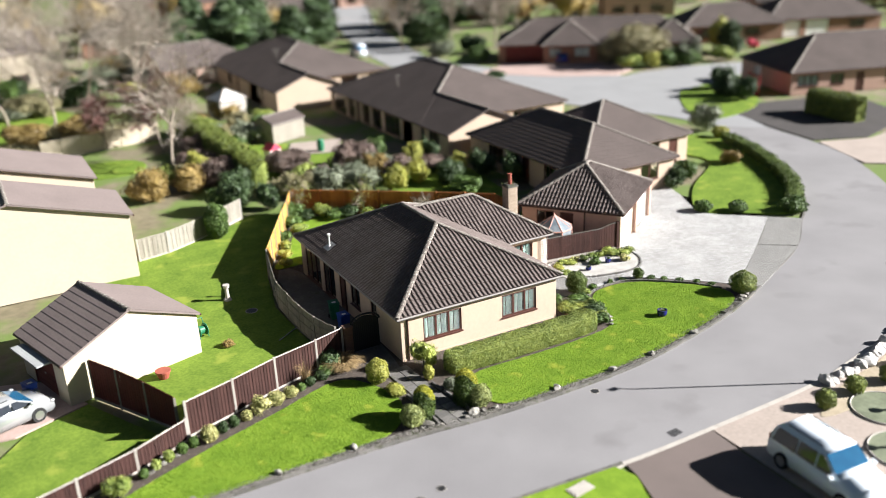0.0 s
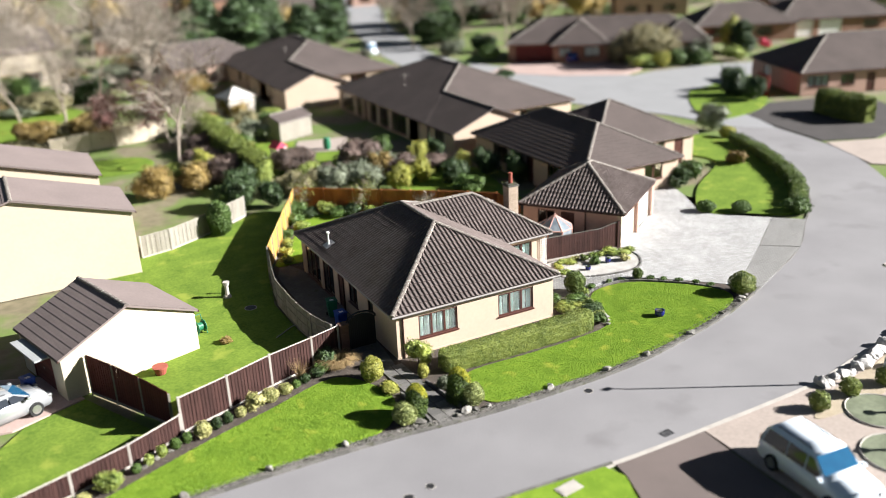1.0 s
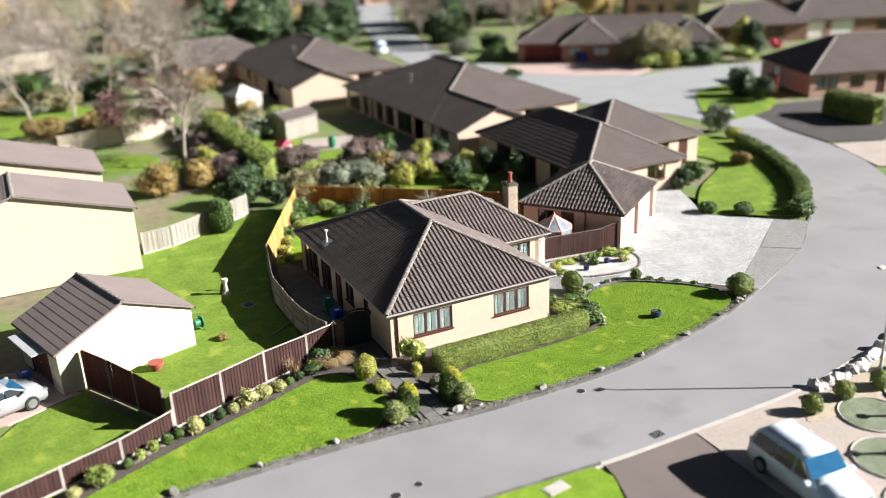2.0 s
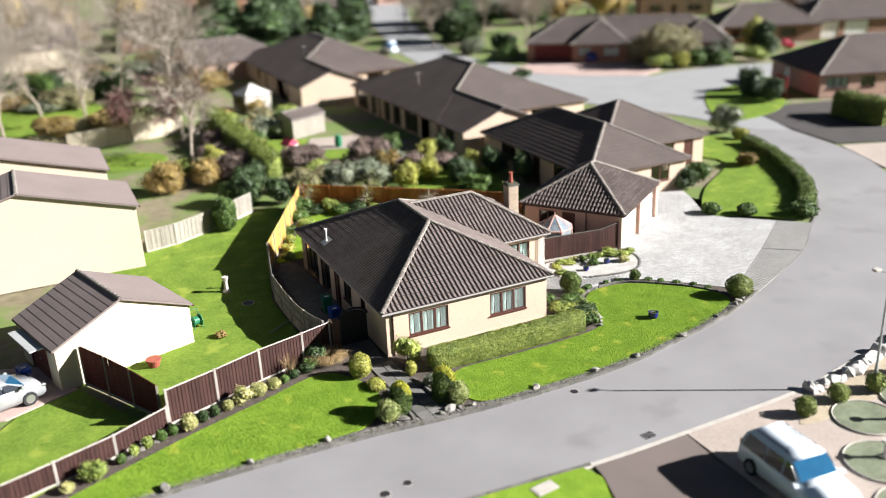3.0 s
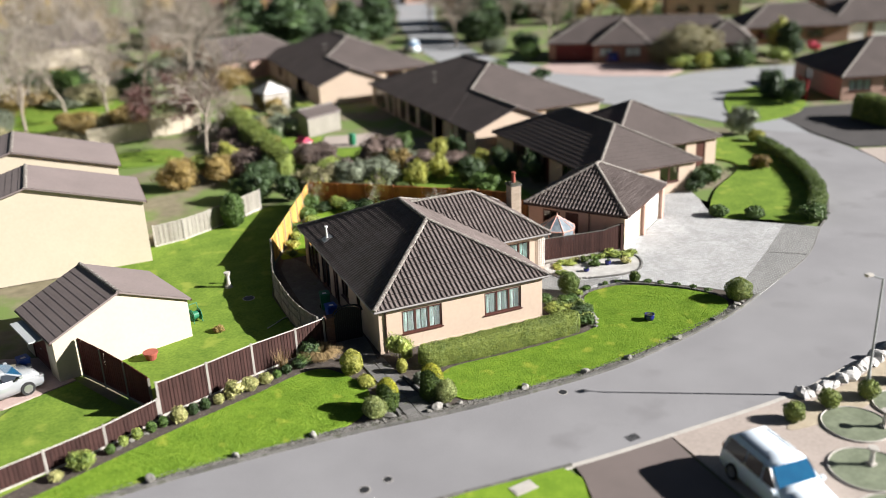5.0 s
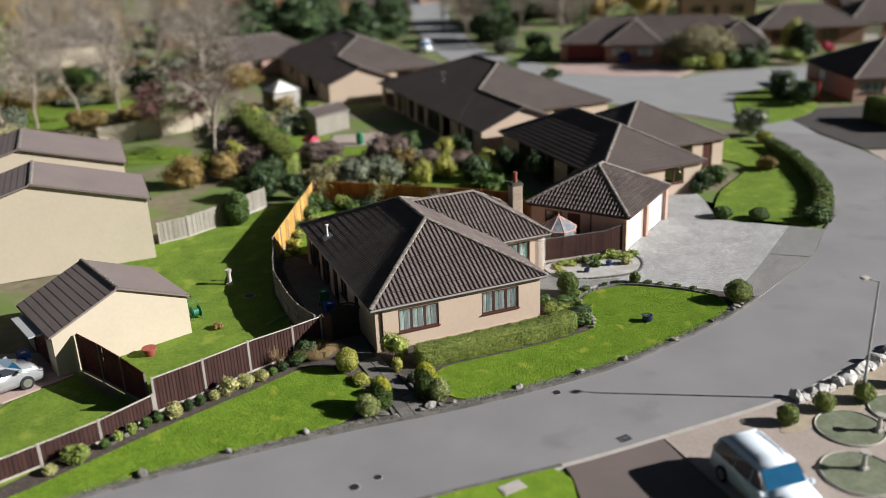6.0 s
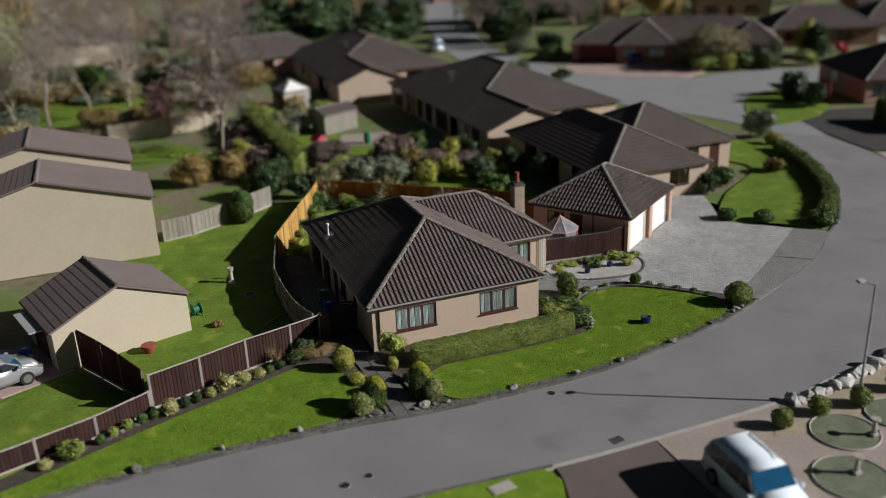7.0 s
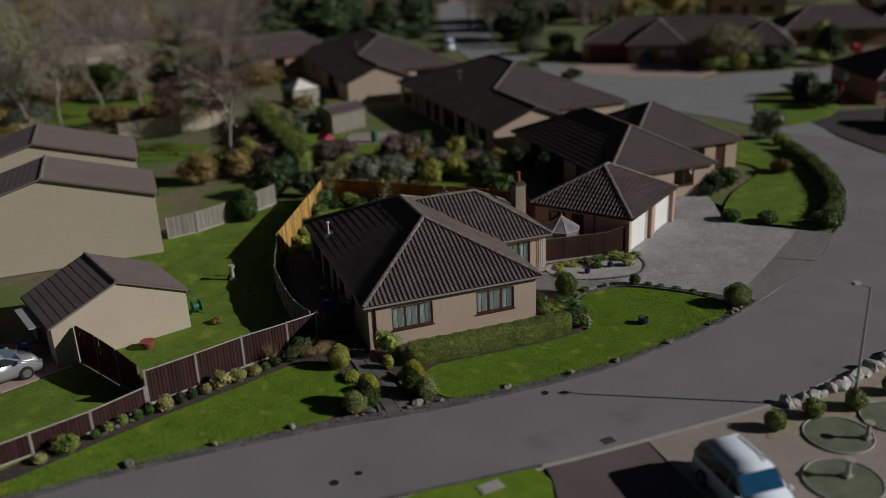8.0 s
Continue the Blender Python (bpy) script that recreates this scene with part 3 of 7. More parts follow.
def wing(house, x0, x1, y0, y1, eave, ridge, ends="hh", axis="x", over=0.3, wall_mat="render_cream", roof="far_roof", openings=None, fine="none", cut=None, base=0.0, single=False, ridge_mat="ridge_tile"):
    """A rectangular wing with its four walls and its roof: 'h' a hip, 'g' a gable at the low and high end of its axis."""
    o = openings or {}
    if wall_mat:
        c = [(x0, y0), (x1, y0), (x1, y1), (x0, y1)]
        for k, side in enumerate("senw"):
            wall(house, c[k], c[(k + 1) % 4], eave - base, wall_mat, o.get(side, ()), z=base)
    X0, X1, Y0, Y1 = x0 - over, x1 + over, y0 - over, y1 + over
    half = ((Y1 - Y0) if axis == "x" else (X1 - X0)) / 2
    z0 = eave - 0.02
    lo = half if ends[0] == "h" else 0.0
    hi = half if ends[1] == "h" else 0.0
    if axis == "x":
        ym = (Y0 + Y1) / 2
        r0, r1 = (X0 + lo, ym, ridge), (X1 - hi, ym, ridge)
        A, B, C, D = (X0, Y0, z0), (X1, Y0, z0), (X1, Y1, z0), (X0, Y1, z0)
    else:
        xm = (X0 + X1) / 2
        r0, r1 = (xm, Y0 + lo, ridge), (xm, Y1 - hi, ridge)
        A, B, C, D = (X1, Y0, z0), (X1, Y1, z0), (X0, Y1, z0), (X0, Y0, z0)
    roof_slope("roof", [A, B, r1, r0], house, roof, fine)
    roof_slope("roof", [C, D, r0, r1], house, roof, fine)
    if ends[0] == "h":
        roof_slope("roof", [D, A, r0], house, roof, fine)
    else:
        if wall_mat:
            e = ((x0, y1), (x0, y0)) if axis == "x" else ((x0, y0), (x1, y0))
            gable_peak(house, *e, eave, ridge, wall_mat)
    if ends[1] == "h":
        roof_slope("roof", [B, C, r1], house, roof, fine)
    else:
        if wall_mat:
            e = ((x1, y0), (x1, y1)) if axis == "x" else ((x1, y1), (x0, y1))
            gable_peak(house, *e, eave, ridge, wall_mat)
    ridge_run(r0, r1, house, ridge_mat, single=single)
    if ends[0] == "h":
        low = Vector(D).lerp(Vector(r0), (cut - z0) / (ridge - z0)) if cut else D
        ridge_run(low, r0, house, ridge_mat, single=single)
        ridge_run(A, r0, house, ridge_mat, single=single)
    if ends[1] == "h":
        ridge_run(B, r1, house, ridge_mat, single=single)
        ridge_run(C, r1, house, ridge_mat, single=single)
    for a, b in ((A, B), (B, C), (C, D), (D, A)):
        short = (a, b) in ((D, A),) and ends[0] == "g" or (a, b) in ((B, C),) and ends[1] == "g"
        if not short:
            gutter_run(house, a[:2], b[:2], z0 - 0.07)


# ---- the ground ----
def ground_sheet():
    bm = bmesh.new()
    bmesh.ops.create_grid(bm, x_segments=40, y_segments=40, size=1500)
    bm.transform(Matrix.Translation((0, 0, -0.06)))
    return tagged(part("ground", bm, "ground_soil"), "rough grassy earth reaching to the horizon", "ground", kind="structure")


ground_sheet()
KERB = smooth_line([(-70, -13), (-30, -7.6), (-15, -6.2), (-10, -5.85), (-3, -6.0), (1, -6.4), (5, -6.5), (9.7, -6.3), (14.2, -5.4), (18.5, -4.2), (22.3, -2.5), (27.8, 0.1), (32, 3.3), (35, 5.5), (38.5, 9.5), (42.5, 16.4), (47.1, 26.6), (49.0, 33.0)], 0.9)
FARKERB = smooth_line([(-70, -19), (-30, -13.8), (-12, -11.9), (-3.6, -11.6), (3.8, -12.0), (8.5, -12.0), (15.1, -11.8), (18.4, -11.2), (22, -10.4), (29, -7.6), (36, -2.8), (42, 3.6), (46.4, 9.8), (48.3, 13.5), (49.4, 18), (50.2, 23), (52, 30), (56, 37)], 0.9)
strip("road", KERB, FARKERB, -0.05, 0.0, "asphalt", "worn grey asphalt road curving past the bungalow")
strip("road_junction", smooth_line([(46.8, 26.2), (46.0, 33), (42.5, 42), (39, 52), (37.5, 64), (38, 80), (42, 100), (50, 128), (58, 150), (75, 200)], 2), smooth_line([(50.0, 22.5), (56, 37), (60, 42), (56, 55), (49, 66), (46, 82), (50, 101), (57, 126), (66, 148), (84, 198)], 2), -0.046, 0.004, "asphalt_pale", "grey asphalt side road leading away between houses")
strip("road_branch", smooth_line([(50, 44), (57, 52), (68, 52), (80, 48), (95, 45)], 2), smooth_line([(54, 34.5), (60, 40), (68, 43.5), (80, 41), (95, 38)], 2), -0.042, 0.008, "asphalt_pale", "grey asphalt close turning off the road")
slab("garden_soil", offset_line([p for p in KERB if -18 < p[0] < 20.5], 0.16) + [(18.6, 6.2), (15.2, 12.6), (15.5, 16), (4, 26), (-1.6, 14.7), (-2.7, 10), (-2.6, 2.8), (-10.6, -1.0), (-18, -3.6)], -0.05, 0.04, "bed_soil", "bare dark brown garden soil of the flower beds", "garden soil")
LAWN1 = smooth_line([(-17.6, -5.4), (-15.1, -4.35), (-11.75, -2.9), (-9.15, -1.85), (-6.45, -0.9), (-3.9, 0.1), (-2.7, 0.0), (-1.9, -1.2), (-1.45, -2.8), (-2.0, -4.3), (-3.0, -5.2), (-4.8, -5.42), (-8, -5.4), (-12, -5.55), (-15, -5.8)], 0.35, True)
slab("lawn", LAWN1, -0.02, 0.085, "grass", "short bright green mown lawn beside the fence", "lawn")
LAWN2 = smooth_line([(1.7, -4.2), (2.6, -2.75), (6, -2.7), (8.8, -2.65), (11.0, -2.3), (11.9, -1.1), (12.2, 0.4), (12.9, 1.4), (14, 1.75), (15.8, 1.45), (18, -0.4), (19.2, -2.2), (18.8, -3.4), (17, -4.25), (14, -5.1), (10.7, -5.75), (8.2, -5.95), (5, -6.0), (2.4, -5.85)], 0.35, True)
slab("lawn", LAWN2, -0.02, 0.085, "grass", "short bright green mown front lawn behind the kerb", "lawn")
slab("garden_path", smooth_line([(-0.6, -6.0), (0.45, -6.2), (0.55, -4.6), (0.2, -2.6), (-0.1, -0.6), (0.2, 3), (0.2, 14), (-1.4, 14), (-1.6, 3.0), (-1.0, 0.0), (-0.9, -2.6), (-0.9, -4.6)], 0.5, True), -0.02, 0.06, "path_slab", "dark paved garden path along the house", "path")
slab("driveway", [(21.9, 8.4), (26.0, 1.7), (21.5, -1.35), (20.3, -1.9), (18.5, 0.0), (16.9, 1.6), (15.9, 2.1), (14.2, 2.2), (12.7, 1.9), (10.3, 2.2), (10.3, 5.4), (13, 5.5), (13.3, 6.3), (18.5, 6.2), (18.7, 6.3)], -0.02, 0.06, "block_paving", "pale sun-bleached block paved driveway", "driveway")
slab("front_path", smooth_line([(10.4, 2.4), (12.7, 2.15), (14.2, 2.45), (15.6, 2.35), (16.1, 2.7), (14.6, 3.15), (13.1, 3.8), (12.7, 4.6), (12.5, 5.3), (10.4, 5.3)], 0.4, True), -0.02, 0.065, "grey_blocks", "grey block paved path leading to the front door", "path")
slab("driveway_apron", [(26.03, 1.7), (27.9, 0.15), (24.6, -1.45), (22.4, -2.5), (21.3, -3.0), (20.4, -2.0), (21.5, -1.4)], -0.02, 0.045, "grey_blocks", "grey block paved apron where the driveway meets the road", "driveway")
slab("driveway", [(21.9, 8.4), (25.2, 10.8), (26.6, 14.2), (30.0, 14.2), (29.2, 12.0), (27.4, 8.3), (30.6, 5.0), (26.0, 1.7)], -0.02, 0.055, "block_paving", "neighbour's pale block paved driveway", "driveway")
slab("driveway_apron", [(30.65, 5.0), (32.2, 3.5), (28.0, 0.2), (26.12, 1.72)], -0.02, 0.045, "grey_blocks", "grey block paved apron of the neighbour's drive", "driveway")
slab("lawn", smooth_line([(27.6, 8.5), (29.7, 6.6), (32.8, 4.6), (35.3, 6.6), (38.6, 11), (42, 18), (43.6, 23), (41, 26), (37, 22), (37.5, 17.5), (31.4, 13)], 1, True), -0.05, 0.08, "grass_far", "neighbour's green front lawn with mown edges", "lawn")
slab("lawn", [(-12.5, 5.2), (-11.0, 11), (-12.0, 19.6), (-8.4, 22.2), (-2, 24.6), (1, 27), (3.2, 25.4), (-1.8, 14.7), (-2.9, 10), (-2.8, 2.9), (-10.6, 0.1), (-12.6, 5)], -0.05, 0.05, "grass_far", "neighbour's green back lawn beside the boundary fence", "lawn")
slab("lawn", [(-11.0, -1.0), (-13.8, 4.6), (-16.5, 3.4), (-20, -1), (-24, -7), (-17, -4.0)], -0.05, 0.05, "grass_far", "neighbour's front lawn beyond the low fence", "lawn")
slab("driveway", [(-13.8, 4.75), (-15.5, 8.2), (-30, 14), (-34, 6), (-17, 3.4)], -0.05, 0.03, "pink_paving", "neighbour's paved drive with the parked car", "driveway")
slab("verge", smooth_line([(-4, -12.2), (-0.7, -11.85), (3.4, -12.15), (3.7, -13), (2.9, -15.5), (2.0, -22), (-8, -22), (-9, -13)], 0.6, True), -0.05, 0.07, "grass", "rounded green grass verge beside the road", "verge")
slab("driveway", [(3.9, -12.15), (8.45, -12.15), (8.3, -14.2), (8.1, -26), (2.2, -26), (3.0, -15.5), (3.8, -13)], -0.05, 0.02, "tarmac_brown", "dark brown tarmac drive across the road", "driveway")
slab("driveway", [(8.5, -12.15), (15.1, -11.95), (18.4, -11.35), (22, -10.6), (27, -8.9), (34, -20), (20, -28), (8.2, -28)], -0.05, 0.025, "pale_paving", "pale pinkish paved front drive across the road", "driveway")
# this drive's dark colour stands for the shadow of the hedge and house
slab("driveway", [(50.4, 22.5), (52.4, 29.5), (57, 31), (68, 28), (64, 18), (54, 15), (49.6, 17)], -0.05, 0.03, "asphalt_shaded", "tarmac drive with painted shade in front of the corner bungalow", "driveway")
slab("driveway", [(49.4, 16.5), (54, 14.6), (66, 17), (66, 8), (54, 3), (46.8, 9.8)], -0.05, 0.025, "pale_paving", "pale paved frontage beside the road", "driveway")
slab("lawn", smooth_line([(54.7, 39.6), (58.9, 41.3), (62.7, 40.9), (62.6, 36.9), (58.5, 31.8), (54.1, 29.0), (48.8, 28.4), (49.2, 32.4)], 1, True), -0.05, 0.08, "grass_far", "dark green lawn on the street corner", "lawn")
slab("driveway", [(44.5, 66), (51, 70.2), (63, 61.5), (60.5, 54.5), (56.5, 53), (50, 58)], -0.05, 0.03, "pink_paving", "pink block paved drive before the brick bungalow", "driveway")
slab("lawn", smooth_line([(-17, 66), (-8, 64), (-5, 72), (-7, 80), (-18, 80), (-21, 74)], 2, True), -0.05, 0.04, "grass_far", "green back lawn among bare trees", "lawn")
slab("lawn", smooth_line([(-1.0, 15.6), (1.0, 15.4), (9, 15.6), (11.5, 17.8), (8, 20.8), (4.2, 24), (2.8, 22), (0.6, 18)], 0.5, True), 0.0, 0.07, "grass", "small bright back lawn inside the timber fence", "lawn")
slab("lawn", smooth_line([(-9.5, 45.5), (-4.5, 44.5), (-2.5, 47), (-4, 50), (-9, 50)], 1, True), -0.05, 0.04, "grass_far", "small green lawn below the pale garden wall", "lawn")
slab("lawn", [(5.2, 34.5), (9.5, 33), (13.4, 40), (9.0, 41.7), (10.6, 46), (5.4, 50)], -0.05, 0.035, "grass_far", "worn green lawn beside the tall hedge", "lawn")
slab("patio", [(9.2, 41.8), (13.6, 40.2), (15.6, 44.6), (11, 46)], -0.05, 0.04, "pale_paving", "pale paved patio behind the long bungalow", "patio")
slab("lawn", [(12, 24), (19, 17.5), (20.5, 28), (14, 36)], -0.05, 0.04, "grass_far", "back lawn behind the rear fence", "lawn")


# kerb stones along the plot -------------------------------------------
def kerb_pieces(line, x_from, x_to, parent, w=0.14, h=0.11):
    me = None
    for a, b in zip(line, line[1:]):
        if not x_from < a[0] < x_to:
            continue
        L, ang = math.dist(a, b), math.degrees(math.atan2(b[1] - a[1], b[0] - a[0]))
        if me is None:
            bm = bmesh.new()
            box(bm, 0.0015, 0.9985, 0, w, -0.06, h, None, 0.01)
            me = bpy.data.meshes.new("kerb_stone")
            bm.to_mesh(me)
            bm.free()
            me.materials.append(MATS["kerb_stone"])
        ob = new("kerb_stone", me)
        ob.parent = parent
        ob.matrix_basis = pose(a[0], a[1], random.uniform(-0.006, 0.003), 0, 0, ang + random.uniform(-0.3, 0.3)) @ Matrix.Diagonal((L, 1, 1, 1))


kerb = thing("kerb", "grey concrete kerb stones edging the road", "kerb", kind="structure")
kerb_pieces(KERB, -30, 20.5, kerb)
kerb_pieces(KERB, 20.5, 33, kerb, h=0.035)
kerb_pieces(KERB, 33, 50, kerb)
kerb2 = thing("kerb", "grey concrete kerb stones across the road", "kerb", kind="structure")
kerb_pieces(offset_line(FARKERB, -0.14), -10, 3.5, kerb2)
EDGE = offset_line([p for p in KERB if -20 < p[0] < 20.2], 0.15)
FK = [p for p in FARKERB if -40 < p[0] < 30]
strip("far_kerb", FK, offset_line(FK, -0.22), -0.05, 0.03, "concrete", "flush pale concrete kerb across the road", "kerb")
strip("edging_strip", offset_line(EDGE, 0.42), EDGE, 0.0, 0.075, "edging_stone", "weathered grey stone edging between lawn and kerb", "edging")


def grass_tufts(name, outline, count, mat, label, z=0.08):
    """Short tufts of blades all over a lawn."""
    P = np.array(outline)
    lo, hi = P.min(0), P.max(0)
    q = RNG.uniform(lo, hi, (count * 3, 2))
    inside = np.zeros(len(q), bool)
    for a, b in zip(P, np.roll(P, -1, 0)):
        hit = (a[1] > q[:, 1]) != (b[1] > q[:, 1])
        xs = a[0] + (q[:, 1] - a[1]) / (b[1] - a[1] + 1e-12) * (b[0] - a[0])
        inside ^= hit & (q[:, 0] < xs)
    q = q[inside][:count]
    n = len(q)
    g = RNG.uniform(0, 6.2832, n)
    s = np.stack([np.cos(g), np.sin(g), np.zeros(n)], 1) * RNG.uniform(0.008, 0.018, (n, 1))
    base = np.concatenate([q, np.full((n, 1), z)], 1)
    tip = base + np.concatenate([RNG.normal(0, 0.03, (n, 2)), RNG.uniform(0.015, 0.04, (n, 1))], 1)
    v = np.stack([base - s, base + s, tip], 1).reshape(-1, 3)
    return tagged(mesh_part(name, v.tolist(), np.arange(3 * n).reshape(-1, 3).tolist(), mat), label, "grass", kind="stuff")


grass_tufts("grass", LAWN1, 75000, "grass_blade", "fine short grass blades of the side lawn")
grass_tufts("grass", LAWN2, 90000, "grass_blade", "fine short grass blades of the front lawn")


# loose stone chips along the edging behind the kerb
EL = np.array(EDGE)
seg = np.concatenate([[0], np.cumsum(np.linalg.norm(np.diff(EL, axis=0), axis=1))])
n = 5200
d = RNG.uniform(0, seg[-1], n)
tx, ty = np.interp(d + 0.2, seg, EL[:, 0]) - np.interp(d - 0.2, seg, EL[:, 0]), np.interp(d + 0.2, seg, EL[:, 1]) - np.interp(d - 0.2, seg, EL[:, 1])
off = RNG.uniform(0.02, 0.46, n) / (np.hypot(tx, ty) + 1e-9)
mid_p = np.stack([np.interp(d, seg, EL[:, 0]) - ty * off, np.interp(d, seg, EL[:, 1]) + tx * off, np.full(n, 0.08)], 1)
OCT = np.array([(1, 0, 0), (-1, 0, 0), (0, 1, 0), (0, -1, 0), (0, 0, 1), (0, 0, -1)], float)
OCT_F = np.array([(0, 2, 4), (2, 1, 4), (1, 3, 4), (3, 0, 4), (2, 0, 5), (1, 2, 5), (3, 1, 5), (0, 3, 5)])
cv = (mid_p[:, None, :] + OCT[None] * RNG.uniform(0.012, 0.038, (n, 6, 1))).reshape(-1, 3)
cf = (OCT_F[None] + 6 * np.arange(n)[:, None, None]).reshape(-1, 3)
tagged(mesh_part("gravel_chips", cv.tolist(), cf.tolist(), "chips"), "dark grey stone chips between lawn and kerb", "gravel", kind="stuff")


# ---- the bungalow ----
bungalow = thing("bungalow", "cream rendered bungalow with a dark brown hipped tile roof", "house")
EZ = 2.47
RW = 4.86
APEX, REAR = (RW, 4.75, 4.97), (RW, 8.9, 4.97)
W0, W1, WX = 5.5, 12.5, 13.0
WAPEX = (9.55, 9.0, 4.6)
ox, oy = 0.28, 0.22
wall_top = 2.36
wall(bungalow, (ox, oy), (9.72 - ox, oy), wall_top, "render_cream", [("w3", 1.49 - ox, 3.66 - ox, 0.88, 2.11), ("w3", 6.05 - ox, 8.17 - ox, 0.88, 2.11)], lattice=True)
wall(bungalow, (9.72 - ox, oy), (9.72 - ox, W0 + 0.3), wall_top, "render_cream", [("w2", 1.4, 2.6, 0.9, 2.1)])
wall(bungalow, (9.72 - ox, W0 + 0.3), (WX - 0.3, W0 + 0.3), wall_top, "render_cream", [("w2c", 0.9, 2.3, 0.5, 2.1)])
wall(bungalow, (WX - 0.3, W0 + 0.3), (WX - 0.3, W1 - 0.3), wall_top, "render_cream", [("door", 4.2, 5.2, 0, 2.1)])
wall(bungalow, (WX - 0.3, W1 - 0.3), (9.72 - ox, W1 - 0.3), wall_top, "render_cream")
wall(bungalow, (9.72 - ox, W1 - 0.3), (9.72 - ox, 13.95), wall_top, "render_cream")
wall(bungalow, (9.72 - ox, 13.95), (ox, 13.95), wall_top, "render_cream", [("w3", 1.5, 3.6, 0.9, 2.1)])
wall(bungalow, (ox, 13.95), (ox, oy), wall_top, "render_cream", [("w3", 0.7, 3.1, 0.12, 2.1), ("w2", 3.6, 5.3, 0.12, 2.1), ("door", 6.0, 6.95, 0, 2.1), ("w2", 7.6, 8.8, 0.9, 2.1), ("w1", 10.2, 10.9, 1.2, 2.1)])
roof_slope("roof", [(0, 0, EZ), (9.72, 0, EZ), APEX], bungalow, fine="single")
roof_slope("roof", [(0, 14.2, EZ), (0, 0, EZ), APEX, REAR], bungalow, fine="joined")
roof_slope("roof", [(9.72, 0, EZ), (9.72, 14.2, EZ), REAR, APEX], bungalow, fine="joined")
roof_slope("roof", [(9.72, 14.2, EZ), (0, 14.2, EZ), REAR], bungalow, fine="joined")
wx_in = 9.72 - (4.6 - EZ) / ((4.97 - EZ) / RW)
roof_slope("roof", [(9.72, W0, EZ), (WX, W0, EZ), WAPEX, (wx_in, 9.0, 4.6)], bungalow, fine="joined")
roof_slope("roof", [(WX, W0, EZ), (WX, W1, EZ), WAPEX], bungalow, fine="joined")
roof_slope("roof", [(WX, W1, EZ), (9.72, W1, EZ), (wx_in, 9.0, 4.6), WAPEX], bungalow, fine="joined")
for a, b in (((0, 0, EZ), APEX), ((9.72, 0, EZ), APEX), (APEX, REAR), ((0, 14.2, EZ), REAR), ((9.72, 14.2, EZ), REAR), ((wx_in, 9.0, 4.6), WAPEX), ((WX, W0, EZ), WAPEX), ((WX, W1, EZ), WAPEX)):
    ridge_run(Vector(a) + Vector((0, 0, 0.06)), Vector(b) + Vector((0, 0, 0.06)), bungalow)
for a, b in (((0, 0), (9.72, 0)), ((9.72, 0), (9.72, W0)), ((9.72, W0), (WX, W0)), ((WX, W0), (WX, W1)), ((0, 14.2), (0, 0))):
    # pale colour stands for sky sheen on these gutters
    gutter_run(bungalow, a, b, EZ - 0.05, "gutter_sheen")
bm = bmesh.new()
for (a, b, c, d) in ((ox - 0.02, 9.72 - ox + 0.02, 0.03, 0.055), (0.03, 0.055, 0.055, 14.15), (9.66, 9.69, 0.055, W0)):
    box(bm, a if a != ox - 0.02 else 0.03, b if b < 9 or a > 9 else 9.69, c, d, EZ - 0.14, EZ - 0.02)
part("fascia", bm, "gutter_brown", bungalow)
bm = bmesh.new()
box(bm, 0.06, 9.66, 0.06, 14.1, EZ - 0.115, EZ - 0.1)
part("soffit", bm, "gutter_brown", bungalow)
for x, y in ((0.62, 0.17), (0.22, 7.0)):
    bm = bmesh.new()
    tube(bm, (x, y, 0.05), (x, y, 2.2), 0.04)
    tube(bm, (x, y, 2.2), (x, y - 0.12 if y < 1 else y, 2.4), 0.04)
    for z in (0.6, 1.4, 2.0):
        cyl(bm, x, y, z, z + 0.04, 0.055)
    part("downpipe", bm, "gutter_brown", bungalow)
bm = bmesh.new()
box(bm, ox - 0.02, 9.72 - ox + 0.02, oy - 0.02, oy + 0.1, -0.1, 0.14)
part("plinth", bm, "render_cream", bungalow)

# chimney of single bricks
CX0, CX1, CY0, CY1, CT = 12.62, 13.28, 9.72, 10.4, 4.25
stack = part("chimney", box(bmesh.new(), CX0, CX1, CY0, CY1, 0.0, CT), "stack_brick", bungalow, "pale brick chimney stack with a mossy cap")
bm = bmesh.new()
box(bm, -0.108, 0.108, -0.02, 0.02, -0.032, 0.032, None, 0.006)
brick_me = bpy.data.meshes.new("brick")
bm.to_mesh(brick_me)
bm.free()
brick_me.materials.append(MATS["stack_brick"])
for r in range(25):
    z = 2.4 + r * 0.075
    s = 0.11 * (r % 2)
    spots = [(CX0 + 0.11 + s + k * 0.225, CY0 - 0.005, 0) for k in range(3 - r % 2)]
    spots += [(x, CY0 + 0.11 + s + k * 0.225, 90) for x in (CX0 - 0.005, CX1 + 0.005) for k in range(3 - r % 2)]
    for x, y, a in spots:
        ob = new("brick", brick_me)
        ob.parent = stack
        ob.matrix_basis = pose(x, y, z, 0, 0, a)
bm = bmesh.new()
box(bm, CX0 - 0.07, CX1 + 0.07, CY0 - 0.07, CY1 + 0.07, CT, CT + 0.09, None, 0.02)
box(bm, CX0, CX1, CY0, CY1, CT + 0.09, CT + 0.16, None, 0.03)
cap = part("cap", bm, "kerb_stone", stack, "weathered chimney cap")
